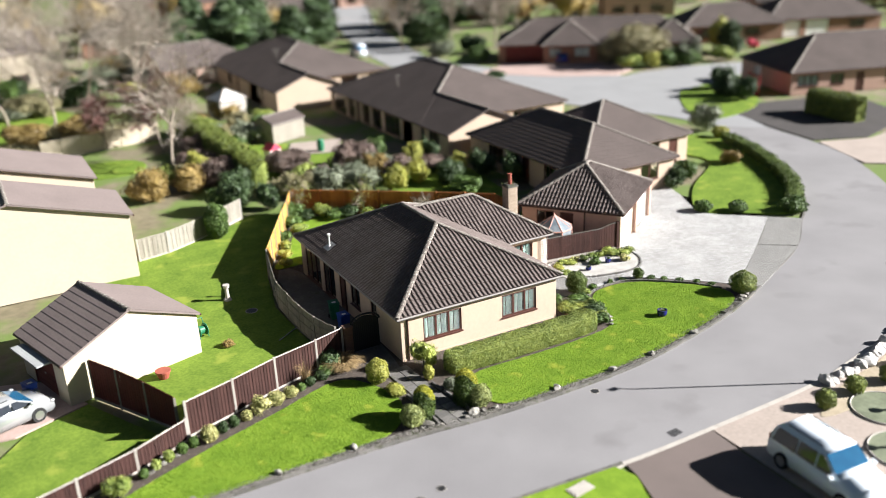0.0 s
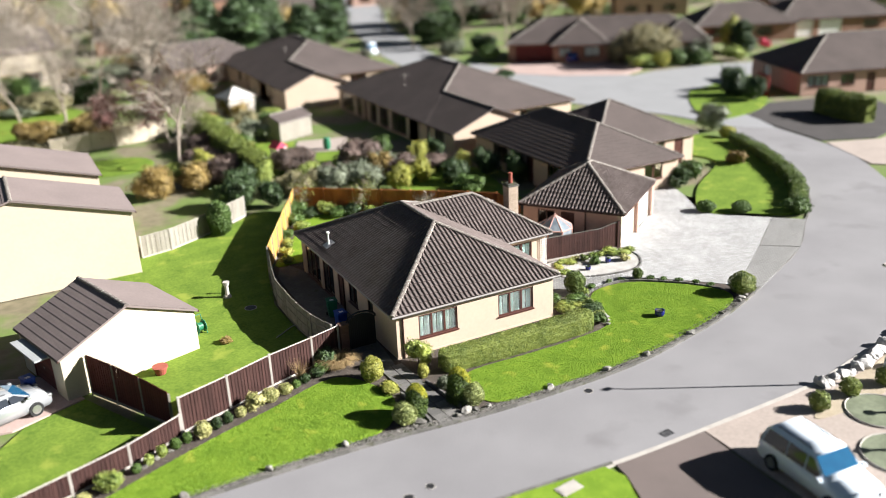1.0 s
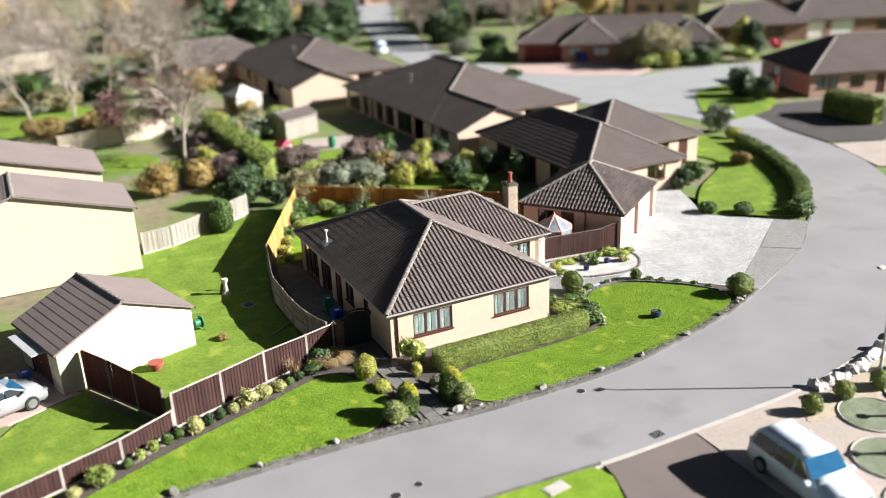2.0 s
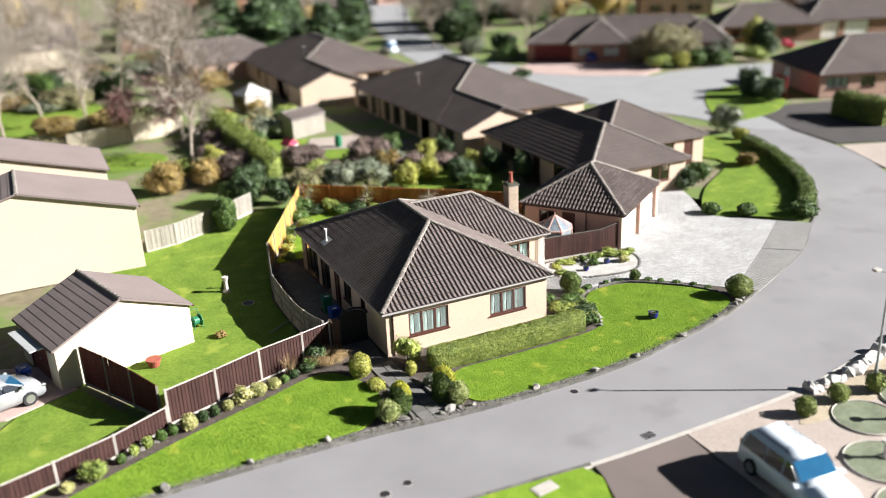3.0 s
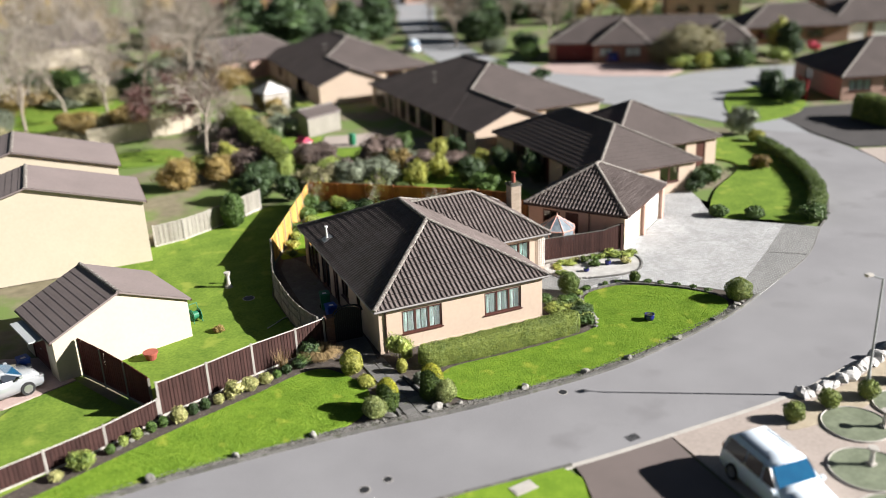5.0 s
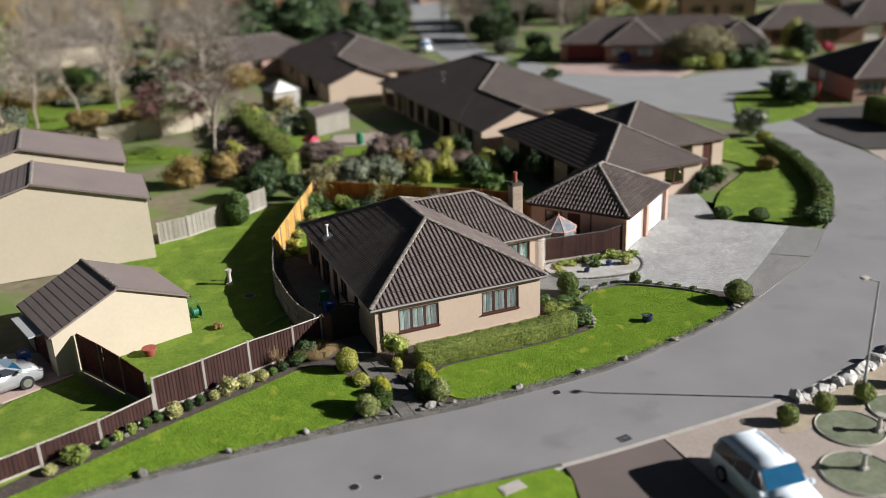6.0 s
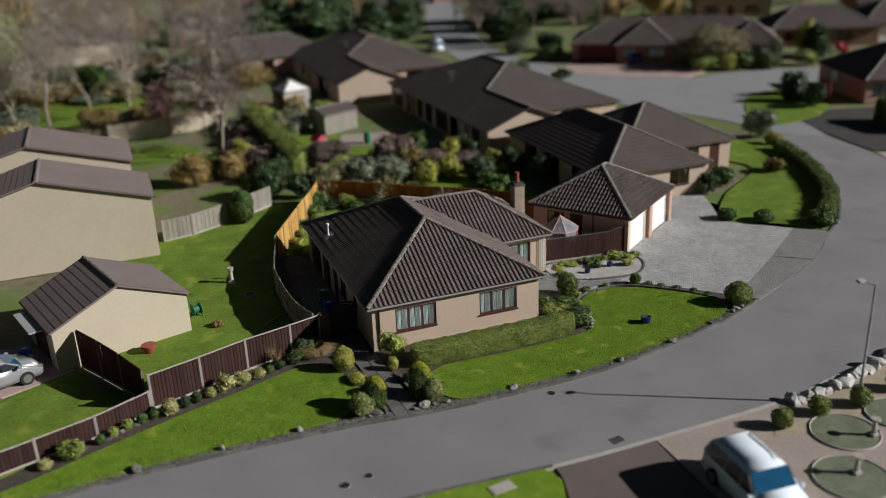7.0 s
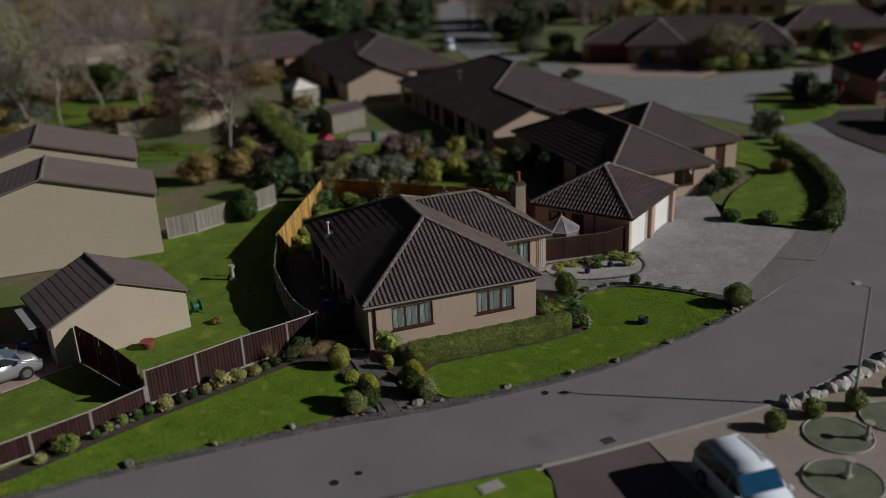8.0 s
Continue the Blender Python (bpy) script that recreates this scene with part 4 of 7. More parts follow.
merged("moss", [leaves(np.stack([RNG.uniform(CX0 - 0.06, CX1 + 0.06, 260), RNG.uniform(CY0 - 0.06, CY1 + 0.06, 260), CT + RNG.uniform(0.05, 0.2, 260)], 1), np.tile((0.0, 0.0, 1.0), (260, 1)), 0.03)], "moss", cap)
bm = bmesh.new()
cyl(bm, 12.95, 10.05, CT + 0.12, 4.98, 0.14, 0.11, 14)
cyl(bm, 12.95, 10.05, 4.98, 5.08, 0.135, 0.135, 14)
part("chimney_pot", bm, "terracotta", stack, "red clay chimney pot")
part("flue_vent", cyl(cyl(tube(bmesh.new(), (0.7, 10.1, 2.7), (0.7, 10.1, 3.62), 0.045), 0.7, 10.1, 3.6, 3.68, 0.1), 0.7, 10.1, 2.8, 3.0, 0.16, 0.06), "white_paint", bungalow, "white metal flue on the roof slope")
part("flashing", box(bmesh.new(), -0.3, 0.3, -0.35, 0.35, 0, 0.02, Matrix.Translation((0.7, 10.1, 2.92)) @ Euler((0, -radians(26.0), 0)).to_matrix().to_4x4()), "lead", bungalow)

# ---- garage pair ----
garage = thing("garage", "pink rendered garage with a dark hipped tile roof", "garage", (18.6, 5.8, 0), 35.5)
# local x runs along the door side, y back
GD, GL = 7.1, 7.6
gz, gr = 2.37, 4.42
wall(garage, (0.25, 0.25), (3.75, 0.25), 2.3, "render_cream", [("garage", 0.35, 2.75, 0.0, 2.1)])
wall(garage, (3.75, 0.25), (GL - 0.25, 0.25), 2.3, "render_cream", [("garage", 0.7, 3.1, 0.0, 2.1)])
wall(garage, (GL - 0.25, 0.25), (GL - 0.25, GD - 0.25), 2.3, "render_pink")
wall(garage, (GL - 0.25, GD - 0.25), (0.25, GD - 0.25), 2.3, "render_pink")
wall(garage, (0.25, GD - 0.25), (0.25, 0.25), 2.3, "render_pink", [("door", 2.6, 3.5, 0, 2.05), ("w2", 1.0, 2.2, 1.0, 2.05)])
G1, G2 = (GD / 2, GD / 2, gr), (GL - GD / 2 + 0.1, GD / 2, gr)
roof_slope("roof", [(0, GD, gz), (0, 0, gz), G1], garage, fine="joined")
roof_slope("roof", [(0, 0, gz), (GL, 0, gz), G2, G1], garage, fine="joined")
roof_slope("roof", [(GL, 0, gz), (GL, GD, gz), G2], garage, fine="joined")
roof_slope("roof", [(GL, GD, gz), (0, GD, gz), G1, G2], garage, fine="joined")
for a, b in (((0, 0, gz), G1), ((0, GD, gz), G1), ((GL, 0, gz), G2), ((GL, GD, gz), G2), (G1, G2)):
    ridge_run(Vector(a) + Vector((0, 0, 0.06)), Vector(b) + Vector((0, 0, 0.06)), garage)
for a, b in (((0, 0), (GL, 0)), ((0, GD), (0, 0))):
    gutter_run(garage, a, b, gz - 0.07)
for x0 in (3.28, 6.95):
    part("pier", box(bmesh.new(), x0, x0 + 0.42, 0.02, 0.26, 0, 2.28, None, 0.01), "render_pink", garage, "pink brick pier beside the garage door")
part("downpipe", tube(bmesh.new(), (0.2, 2.6, 0), (0.2, 2.6, 2.25), 0.04), "gutter_brown", garage)

# ---- neighbours ----
nxt = thing("bungalow", "cream bungalow with a brown hipped roof behind the garage", "house", (0, 0, 0), 0, "neighbouring bungalows")
wing(nxt, 21.8, 30.5, 14.3, 30.0, 2.4, 4.75, "hh", "y", openings={"s": [("w2", 5.5, 7.2, 0.9, 2.1)], "w": [("w3", 3, 5.2, 0.9, 2.1), ("door", 8, 9, 0, 2.1), ("w2", 11, 12.5, 0.9, 2.1)], "e": [("w2", 1, 2.2, 0.9, 2.1)]})
wing(nxt, 26.3, 36.3, 19.0, 28.8, 2.4, 5.0, "hh", "x", openings={"s": [("w2", 5.4, 7.0, 0.9, 2.1), ("door", 8, 8.95, 0, 2.1)], "e": [("w2", 2, 3.6, 0.9, 2.1)]})

hA = thing("bungalow", "long cream bungalow with a brown tiled roof and a gable", "house", (0, 0, 0), 0, "neighbouring bungalows")
wing(hA, 20.2, 28.2, 31.0, 40.0, 2.38, 4.11, "gg", "y", openings={"w": [("w3", 2, 4.4, 0.2, 2.1), ("w2", 5.4, 7.2, 0.2, 2.1)]})
wing(hA, 20.2, 36.2, 36.2, 58.0, 2.4, 5.75, "hh", "y", cut=4.11, openings={"w": [("w3", 1, 4.2, 0.2, 2.1), ("w2", 5, 6.5, 0.2, 2.1), ("door", 7, 8, 0, 2.1), ("w3", 8.6, 10.4, 0.2, 2.1), ("w3", 11, 13.2, 0.2, 2.1), ("w3", 14, 17.4, 0.2, 2.1)], "s": [("w3", 10, 12.2, 0.9, 2.1)], "e": [("w3", 3, 5.2, 0.9, 2.1), ("w3", 9, 11.2, 0.9, 2.1)]})

hB = thing("bungalow", "brown-roofed bungalow with a sunlit cream gable", "house", (0, 0, 0), 0, "neighbouring bungalows")
wing(hB, 14.6, 22.3, 60.0, 70.0, 2.38, 4.06, "gg", "y", openings={"w": [("w3", 3, 5.2, 0.9, 2.1)]})
wing(hB, 14.6, 30.5, 65.5, 88.0, 2.4, 5.75, "hh", "y", cut=4.06, openings={"w": [("w2", 9, 10.5, 0.9, 2.1), ("door", 12.5, 13.5, 0, 2.1)], "s": [("w3", 10, 12.2, 0.9, 2.1)]})
hB2 = thing("bungalow", "low brown-roofed bungalow with a pink gable wall", "house", (7.5, 84, 0), 8, "neighbouring bungalows")
wing(hB2, 0, 13, 0, 9, 2.4, 5.0, "gh", "x", wall_mat="render_pink", openings={"s": [("w2", 3, 4.6, 0.9, 2.1), ("w2", 8, 9.6, 0.9, 2.1)]})

hC = thing("bungalow", "red-brown brick bungalow with a dark tiled roof and integral garage", "house", (50.5, 71.0, 0), -35, "neighbouring bungalows")
wing(hC, 0, 27, 0, 10, 2.5, 5.4, "hh", "x", wall_mat="brown_brick", openings={"s": [("garage_red", 1.0, 6.2, 0, 2.2), ("w2", 8, 10, 0.9, 2.1), ("w2", 12, 14, 0.9, 2.1), ("door", 15.5, 16.5, 0, 2.1), ("w3", 20, 22.4, 0.9, 2.1)]})
wing(hC, 6.2, 13.6, -1.6, 7.4, 2.5, 5.3, "hh", "y", wall_mat="brown_brick", openings={"s": [("w2c", 0.8, 2.4, 0.9, 2.1), ("w2c", 4.2, 6.2, 0.9, 2.1)]})

wing(hC, 20.3, 26.9, -1.2, 6.4, 2.5, 5.15, "hh", "y", wall_mat="brown_brick", openings={"s": [("w3c", 2.4, 5.0, 0.9, 2.1)]})

hD = thing("bungalow", "brown-roofed corner bungalow with cream walls behind a hedge", "house", (60.2, 31.6, 0), -20, "neighbouring bungalows")
wing(hD, 2.5, 24, 0.5, 12.0, 2.5, 5.6, "hh", "x", wall_mat="render_pink", openings={"s": [("w3c", 0.7, 3.1, 0.9, 2.1), ("w2", 4.5, 6.1, 0.9, 2.1), ("door", 7.5, 8.5, 0, 2.1), ("w3", 11, 13.4, 0.9, 2.1), ("w3", 16.5, 19, 0.9, 2.1)], "w": [("w2", 3, 4.5, 0.9, 2.1)]})

hE = thing("house", "dark-roofed brick house beyond the close", "house", (80, 66, 0), -25, "far houses")
wing(hE, 0, 15, 0, 9, 2.5, 5.3, "hh", "x", wall_mat="brown_brick", openings={"s": [("w3", 2, 4.4, 0.9, 2.1), ("w3", 9, 11.4, 0.9, 2.1)]})
hF = thing("house", "house with two white garage doors beyond the close", "house", (93, 62, 0), -22, "far houses")
wing(hF, 0, 18, 0, 9, 2.6, 5.6, "hh", "x", wall_mat="brown_brick", openings={"s": [("garage", 1.5, 5.0, 0, 2.3), ("garage", 6, 9.5, 0, 2.3), ("w3", 13, 15.4, 0.9, 2.1)]})

# two-storey house and its garage
big = thing("house", "tall cream rendered house with a mauve tiled roof", "house", (-8.5, 19.5, 0), 0)
wing(big, -13, 0, 0, 5.6, 4.15, 6.05, "gg", "y", over=0.2, wall_mat="render_white", roof="mauve_roof")
big2 = thing("house", "cream rendered house with a grey tiled roof set back", "house", (-9.3, 27.2, 0), 0)
wing(big2, -13, 0, 0, 6.5, 4.75, 6.6, "gg", "y", over=0.2, wall_mat="render_white", roof="mauve_roof")
lgar = thing("garage", "cream rendered gabled garage with a brown tiled roof", "garage", (-14.5, 4.85, 0), 17)
wing(lgar, 0, 6.9, 0, 5.0, 2.25, 3.75, "gg", "y", over=0.15, wall_mat="render_white", roof="mauve_roof", openings={"w": [("garage_red", 1.2, 3.8, 0, 2.1)]})
bm = bmesh.new()
box(bm, -0.8, -0.02, 1.0, 4.0, 1.98, 2.06, None, 0.01)
part("canopy", bm, "lead", lgar, "flat pale grey canopy over the garage door")


# ---- fences ----
BOARDS = {}


def board_mesh(mat):
    if mat not in BOARDS:
        bm = bmesh.new()
        box(bm, 0, 1, 0, 1, 0, 1)
        BOARDS[mat] = bpy.data.meshes.new("board")
        bm.to_mesh(BOARDS[mat])
        bm.free()
        BOARDS[mat].materials.append(MATS[mat])
    return BOARDS[mat]


def board_fence(name, label, pts, height, mat, post="concrete", lean=0.0, scallop=0.0, board=0.085, rails=True, post_h=0.08, group="", rail_mat=None, inner=None):
    """Bays of upright boards between posts at the given plan points."""
    f = thing(name, label, "fence", group=group)
    hs = height if isinstance(height, (list, tuple)) else [height] * len(pts)
    for i, p in enumerate(pts):
        bm = bmesh.new()
        box(bm, p[0] - 0.055, p[0] + 0.055, p[1] - 0.055, p[1] + 0.055, -0.05, hs[i] + post_h, None, 0.012)
        part("post", bm, post, f)
    for i in range(len(pts) - 1):
        a, b = Vector((*pts[i], 0)), Vector((*pts[i + 1], 0))
        x = (b - a).normalized()
        y = Vector((-x.y, x.x, 0))
        m = Matrix.Translation(a) @ Matrix((x, y, Vector((0, 0, 1)))).transposed().to_4x4()
        L = (b - a).length
        n = max(2, int((L - 0.12) / board))
        w = (L - 0.12) / n
        panel = part("bay", box(bmesh.new(), 0.06, L - 0.06, -0.02, 0.03, 0.0, 0.14, m), post, f, "concrete gravel board with upright boards")
        for k in range(n):
            s = (k + 0.5) / n
            h = hs[i] + (hs[i + 1] - hs[i]) * s - scallop * math.sin(math.pi * s)
            x0 = 0.06 + k * w
            yy = 0.0 if k % 2 else -0.02
            ob = new("board", board_mesh(mat))
            ob.parent = panel
            ob.matrix_basis = m @ pose(x0, yy, 0.14, random.uniform(-0.3, 0.3), 0, 0) @ Matrix.Diagonal((w + 0.022, 0.018, h - 0.14 + random.uniform(-0.008, 0.008), 1))
        bm = bmesh.new()
        for z in (0.25, 0.55):
            h0, h1 = hs[i] * (z + 0.2), hs[i + 1] * (z + 0.2)
            p, q = m @ Vector((0.06, 0.045, h0)), m @ Vector((L - 0.06, 0.045, h1))
            tube(bm, p, q, 0.03, 4)
        part("rail", bm, inner or mat, panel)
        if not scallop or scallop < 0:
            bm = bmesh.new()
            p, q = m @ Vector((0.05, 0.005, hs[i] + 0.015)), m @ Vector((L - 0.05, 0.005, hs[i + 1] + 0.015))
            tube(bm, p, q, 0.035, 4)
            part("capping", bm, rail_mat or mat, panel)
    return f


board_fence("fence", "dark brown close-boarded fence with pale concrete posts", [(-10.45, -0.78), (-8.14, 0.05), (-5.87, 1.05), (-3.53, 1.86), (-1.9, 2.55)], [1.74, 1.72, 1.66, 1.58, 1.5], "fence_dark", rail_mat="concrete")
board_fence("fence", "low dark brown fence with pale concrete posts", [(-22.0, -5.2), (-19.8, -4.5), (-17.4, -3.8), (-15.2, -3.05), (-12.85, -2.2), (-10.55, -1.0)], 1.05, "fence_dark", rail_mat="concrete")
board_fence("fence", "weathered grey fence with dipped panel tops", [(-2.15, 2.75), (-2.6, 4.5), (-2.75, 6.3), (-2.75, 8.1), (-2.7, 10.0), (-2.35, 11.8), (-1.7, 14.5)], 1.6, "fence_grey", post="fence_grey", board=0.42, scallop=0.05, post_h=0.0)
board_fence("fence", "sunlit yellow timber fence of the back garden", [(-1.7, 14.7), (-0.85, 16.4), (0.0, 18.1), (0.85, 19.8), (1.7, 21.5), (2.6, 23.2), (3.7, 25.6)], 1.75, "fence_yellow", post="fence_grey", board=0.2)
board_fence("fence", "orange-brown panel fence across the back garden", [(3.9, 25.7), (5.6, 24.3), (7.3, 22.9), (9.0, 21.5), (10.7, 20.1), (12.3, 18.8), (13.9, 17.4), (15.4, 15.9), (15.6, 13.2)], 1.75, "fence_orange", post="fence_orange", board=0.3)
board_fence("fence", "red-brown panel fence beside the neighbour's lawn", [(-13.4, 5.0), (-12.5, 3.4), (-11.6, 1.7), (-10.7, 0.0)], [2.05, 2.0, 1.9, 1.68], "fence_red", post="fence_pale", scallop=-0.04, post_h=-0.02)
board_fence("fence", "grey weathered fence at the end of the neighbour's lawn", [(-8.0, 22.0), (-6, 22.5), (-4, 23.6), (-2, 25), (0.2, 26.6)], 1.5, "fence_pale", board=0.16)

# brown gate fence between house and garage, its top curving up at one end
gf = thing("gate_fence", "dark brown boarded fence and gate with a curved top", "fence")
GA, GB = Vector((13.1, 6.9, 0)), Vector((18.45, 6.25, 0))
gx = (GB - GA).normalized()
gy = Vector((-gx.y, gx.x, 0))
gm = Matrix.Translation(GA) @ Matrix((gx, gy, Vector((0, 0, 1)))).transposed().to_4x4()
gl = (GB - GA).length
nb = 30
for k in range(nb):
    s = k / nb
    h = 1.55 + (0.0 if s < 0.78 else 0.22 * math.sin((s - 0.78) / 0.22 * math.pi / 2))
    bm = bmesh.new()
    box(bm, s * gl, (s + 1 / nb) * gl - 0.012, 0, 0.022, 0.15, h, gm, 0.004)
    part("board", bm, "fence_dark", gf)
bm = bmesh.new()
for k in range(nb):
    s0, s1 = k / nb, (k + 1) / nb
    hh = [1.57 + (0.0 if s < 0.78 else 0.22 * math.sin((s - 0.78) / 0.22 * math.pi / 2)) for s in (s0, s1)]
    tube(bm, gm @ Vector((s0 * gl, 0.01, hh[0])), gm @ Vector((s1 * gl, 0.01, hh[1])), 0.03, 5)
part("capping", bm, "kerb_stone", gf)
bm = bmesh.new()
box(bm, 0, gl, -0.03, 0.05, -0.02, 0.16, gm)
part("gravel_board", bm, "concrete", gf)
bm = bmesh.new()
box(bm, gl - 0.02, gl + 0.14, -0.06, 0.1, 0, 1.85, gm, 0.01)
part("post", bm, "fence_dark", gf)

# arched side gate with a brick pier
ag = thing("side_gate", "black arched wooden side gate with a brick pier", "gate", (-1.6, 2.5, 0), 0)
bm = bmesh.new()
for k in range(14):
    x0 = 0.25 + k * 0.105
    s = (k + 0.5) / 14
    box(bm, x0, x0 + 0.1, 0, 0.03, 0.06, 1.55 + 0.35 * math.sin(math.pi * s) ** 0.7, None, 0.004)
part("gate_leaf", bm, "black_paint", ag)
bm = bmesh.new()
for k in range(12):
    a0, a1 = math.pi * k / 12, math.pi * (k + 1) / 12
    tube(bm, (0.98 - 0.78 * math.cos(a0), 0.0, 1.58 + 0.42 * math.sin(a0)), (0.98 - 0.78 * math.cos(a1), 0.0, 1.58 + 0.42 * math.sin(a1)), 0.05, 6)
part("arch", bm, "black_paint", ag)
bm = bmesh.new()
box(bm, -0.22, 0.2, -0.2, 0.2, 0, 1.5)
box(bm, -0.26, 0.24, -0.24, 0.24, 1.5, 1.6, None, 0.02)
part("pier", bm, "dark_brick", ag)


def wheelie_bin(x, y, mat, label, turn=0):
    b = thing("wheelie_bin", label, "bin", (x, y, 0.06), turn, "wheelie bins")
    bm = bmesh.new()
    r = bmesh.ops.create_cube(bm, size=1, matrix=Matrix.Translation((0, 0, 0.5)) @ Matrix.Diagonal((0.52, 0.6, 0.9, 1)))
    for v in r["verts"]:
        if v.co.z < 0.3:
            v.co.x *= 0.8
            v.co.y *= 0.8
    bmesh.ops.bevel(bm, geom=bm.edges[:], offset=0.03, segments=2, affect="EDGES")
    part("body", bm, mat, b)
    bm = bmesh.new()
    box(bm, -0.29, 0.29, -0.34, 0.32, 0.95, 1.03, None, 0.03)
    lid = part("lid", bm, mat, b)
    part("sticker", box(bmesh.new(), -0.12, 0.1, -0.2, -0.02, 1.03, 1.034), "white_paint", lid, "plain white paper sticker")
    for s in (-1, 1):
        bm = bmesh.new()
        tube(bm, (s * 0.22, 0.27, 0.1), (s * 0.28, 0.27, 0.1), 0.1, 14)
        part("wheel", bm, "tyre", b)


wheelie_bin(-0.65, 6.7, "bin_green", "green plastic wheelie bin beside the house", -8)
wheelie_bin(-16.0, 6.3, "bin_blue", "blue plastic wheelie bin under the canopy", 20)
wheelie_bin(-0.8, 5.0, "bin_blue", "blue plastic wheelie bin behind the side gate", 4)

# glass-roofed garden house behind the gate
gh = thing("summer_house", "octagonal glass summer house with a red-brown frame", "summer house", (14.95, 8.08, 0), 12)
R8 = [(1.14 * math.cos(math.pi / 4 * k + 0.39), 1.14 * math.sin(math.pi / 4 * k + 0.39)) for k in range(8)]
for k in range(8):
    a, b = R8[k], R8[(k + 1) % 8]
    bm = bmesh.new()
    tube(bm, (*a, 0), (*a, 1.7), 0.045, 6)
    part("post", bm, "pink_frame", gh)
    bm = bmesh.new()
    tube(bm, (*a, 1.7), (0, 0, 2.46), 0.04, 6)
    tube(bm, (*a, 1.7), (*b, 1.7), 0.045, 6)
    part("roof_bar", bm, "pink_frame", gh)
    mesh_part("roof_pane", [(*a, 1.72), (*b, 1.72), (0, 0, 2.47), (*a, 1.713), (*b, 1.713), (0, 0, 2.49)], [(0, 1, 2), (5, 4, 3), (0, 3, 4, 1), (1, 4, 5, 2), (2, 5, 3, 0)], "polycarbonate", gh)
    bm = bmesh.new()
    d = Vector((b[0] - a[0], b[1] - a[1], 0))
    m = Matrix.Translation((*a, 0)) @ Matrix((d.normalized(), Vector((-d.y, d.x, 0)).normalized(), Vector((0, 0, 1)))).transposed().to_4x4()
    box(bm, 0.05, d.length - 0.05, -0.003, 0.003, 0.92, 1.66, m)
    part("side_pane", bm, "polycarbonate", gh)
    bm = bmesh.new()
    box(bm, 0.05, d.length - 0.05, -0.02, 0.02, 0.0, 0.88, m)
    part("side_panel", bm, "pink_frame", gh)
part("finial", cyl(cyl(bmesh.new(), 0, 0, 2.45, 2.54, 0.07, 0.03), 0, 0, 2.54, 2.68, 0.03, 0.01), "pink_frame", gh)

# trellis at the front of the wing
tr = thing("trellis", "white square garden trellis against the wall", "trellis", (12.3, 5.72, 0), 0)
bm = bmesh.new()
for k in range(4):
    box(bm, k * 0.13, k * 0.13 + 0.02, -0.02, 0.0, 0.4, 2.15)
for k in range(12):
    box(bm, 0, 0.41, -0.035, -0.021, 0.42 + k * 0.15, 0.44 + k * 0.15)
part("lattice", bm, "white_paint", tr)

# ---- planting ----


def hedge(name, label, line, width, h, mat, n, size=0.035, z=0.06, lump=0.06):
    """A clipped hedge: single leaves all over a rounded box that follows a line."""
    t = thing(name, label, "hedge")
    P = np.array(smooth_line(line, 0.3))
    seg = np.concatenate([[0], np.cumsum(np.linalg.norm(np.diff(P, axis=0), axis=1))])
    s = RNG.uniform(0, seg[-1], n)
    cx, cy = np.interp(s, seg, P[:, 0]), np.interp(s, seg, P[:, 1])
    tx, ty = np.interp(s + 0.2, seg, P[:, 0]) - np.interp(s - 0.2, seg, P[:, 0]), np.interp(s + 0.2, seg, P[:, 1]) - np.interp(s - 0.2, seg, P[:, 1])
    ln = np.hypot(tx, ty) + 1e-9
    nx, ny = -ty / ln, tx / ln
    a = RNG.uniform(-0.5, math.pi + 0.5, n)
    k = 4.0
    ca, sa = np.cos(a), np.sin(a)
    r = (np.abs(ca) ** k + np.abs(sa) ** k) ** (-1 / k)
    wob = 1 + lump * np.sin(s * 3.1) * np.sin(a * 2 + s) + lump * np.sin(s * 7.3 + 1)
    end = np.minimum(s, seg[-1] - s)
    rnd = np.sqrt(np.clip(end / (width * 0.3), 0.02, 1))
    depth = 1 - 0.22 * RNG.random(n) ** 2
    off = ca * r * width / 2 * wob * depth * rnd
    zz = h * 0.35 + np.maximum(-0.5, sa * r) * h * 0.65 * wob * depth * (0.8 + 0.2 * rnd)
    p = np.stack([cx + nx * off, cy + ny * off, zz + z], 1)
    nn = np.stack([nx * ca, ny * ca, sa + 0.1], 1)
    core, faces = [], []
    P = P[1:-1]
    for i, q in enumerate(P):
        j0, j1 = P[max(0, i - 1)], P[min(len(P) - 1, i + 1)]
        d = (j1 - j0) / (np.linalg.norm(j1 - j0) + 1e-9)
        f = 0.4 * width * (0.5 if i in (0, len(P) - 1) else 1)
        for o, zq in ((-f, 0), (-f * 0.95, h * 0.8), (f * 0.95, h * 0.8), (f, 0)):
            core.append((q[0] - d[1] * o, q[1] + d[0] * o, zq + z))
        if i:
            b = 4 * i
            faces += [(b - 4 + e, b + e, b + e + 1, b - 3 + e) for e in range(3)]
    faces += [(0, 1, 2, 3), tuple(range(len(core) - 1, len(core) - 5, -1))]
    merged("leaf_mass", [leaves(p, nn, size)], mat, t)
    mesh_part("hedge_core", core, faces, mat, t)
    return t


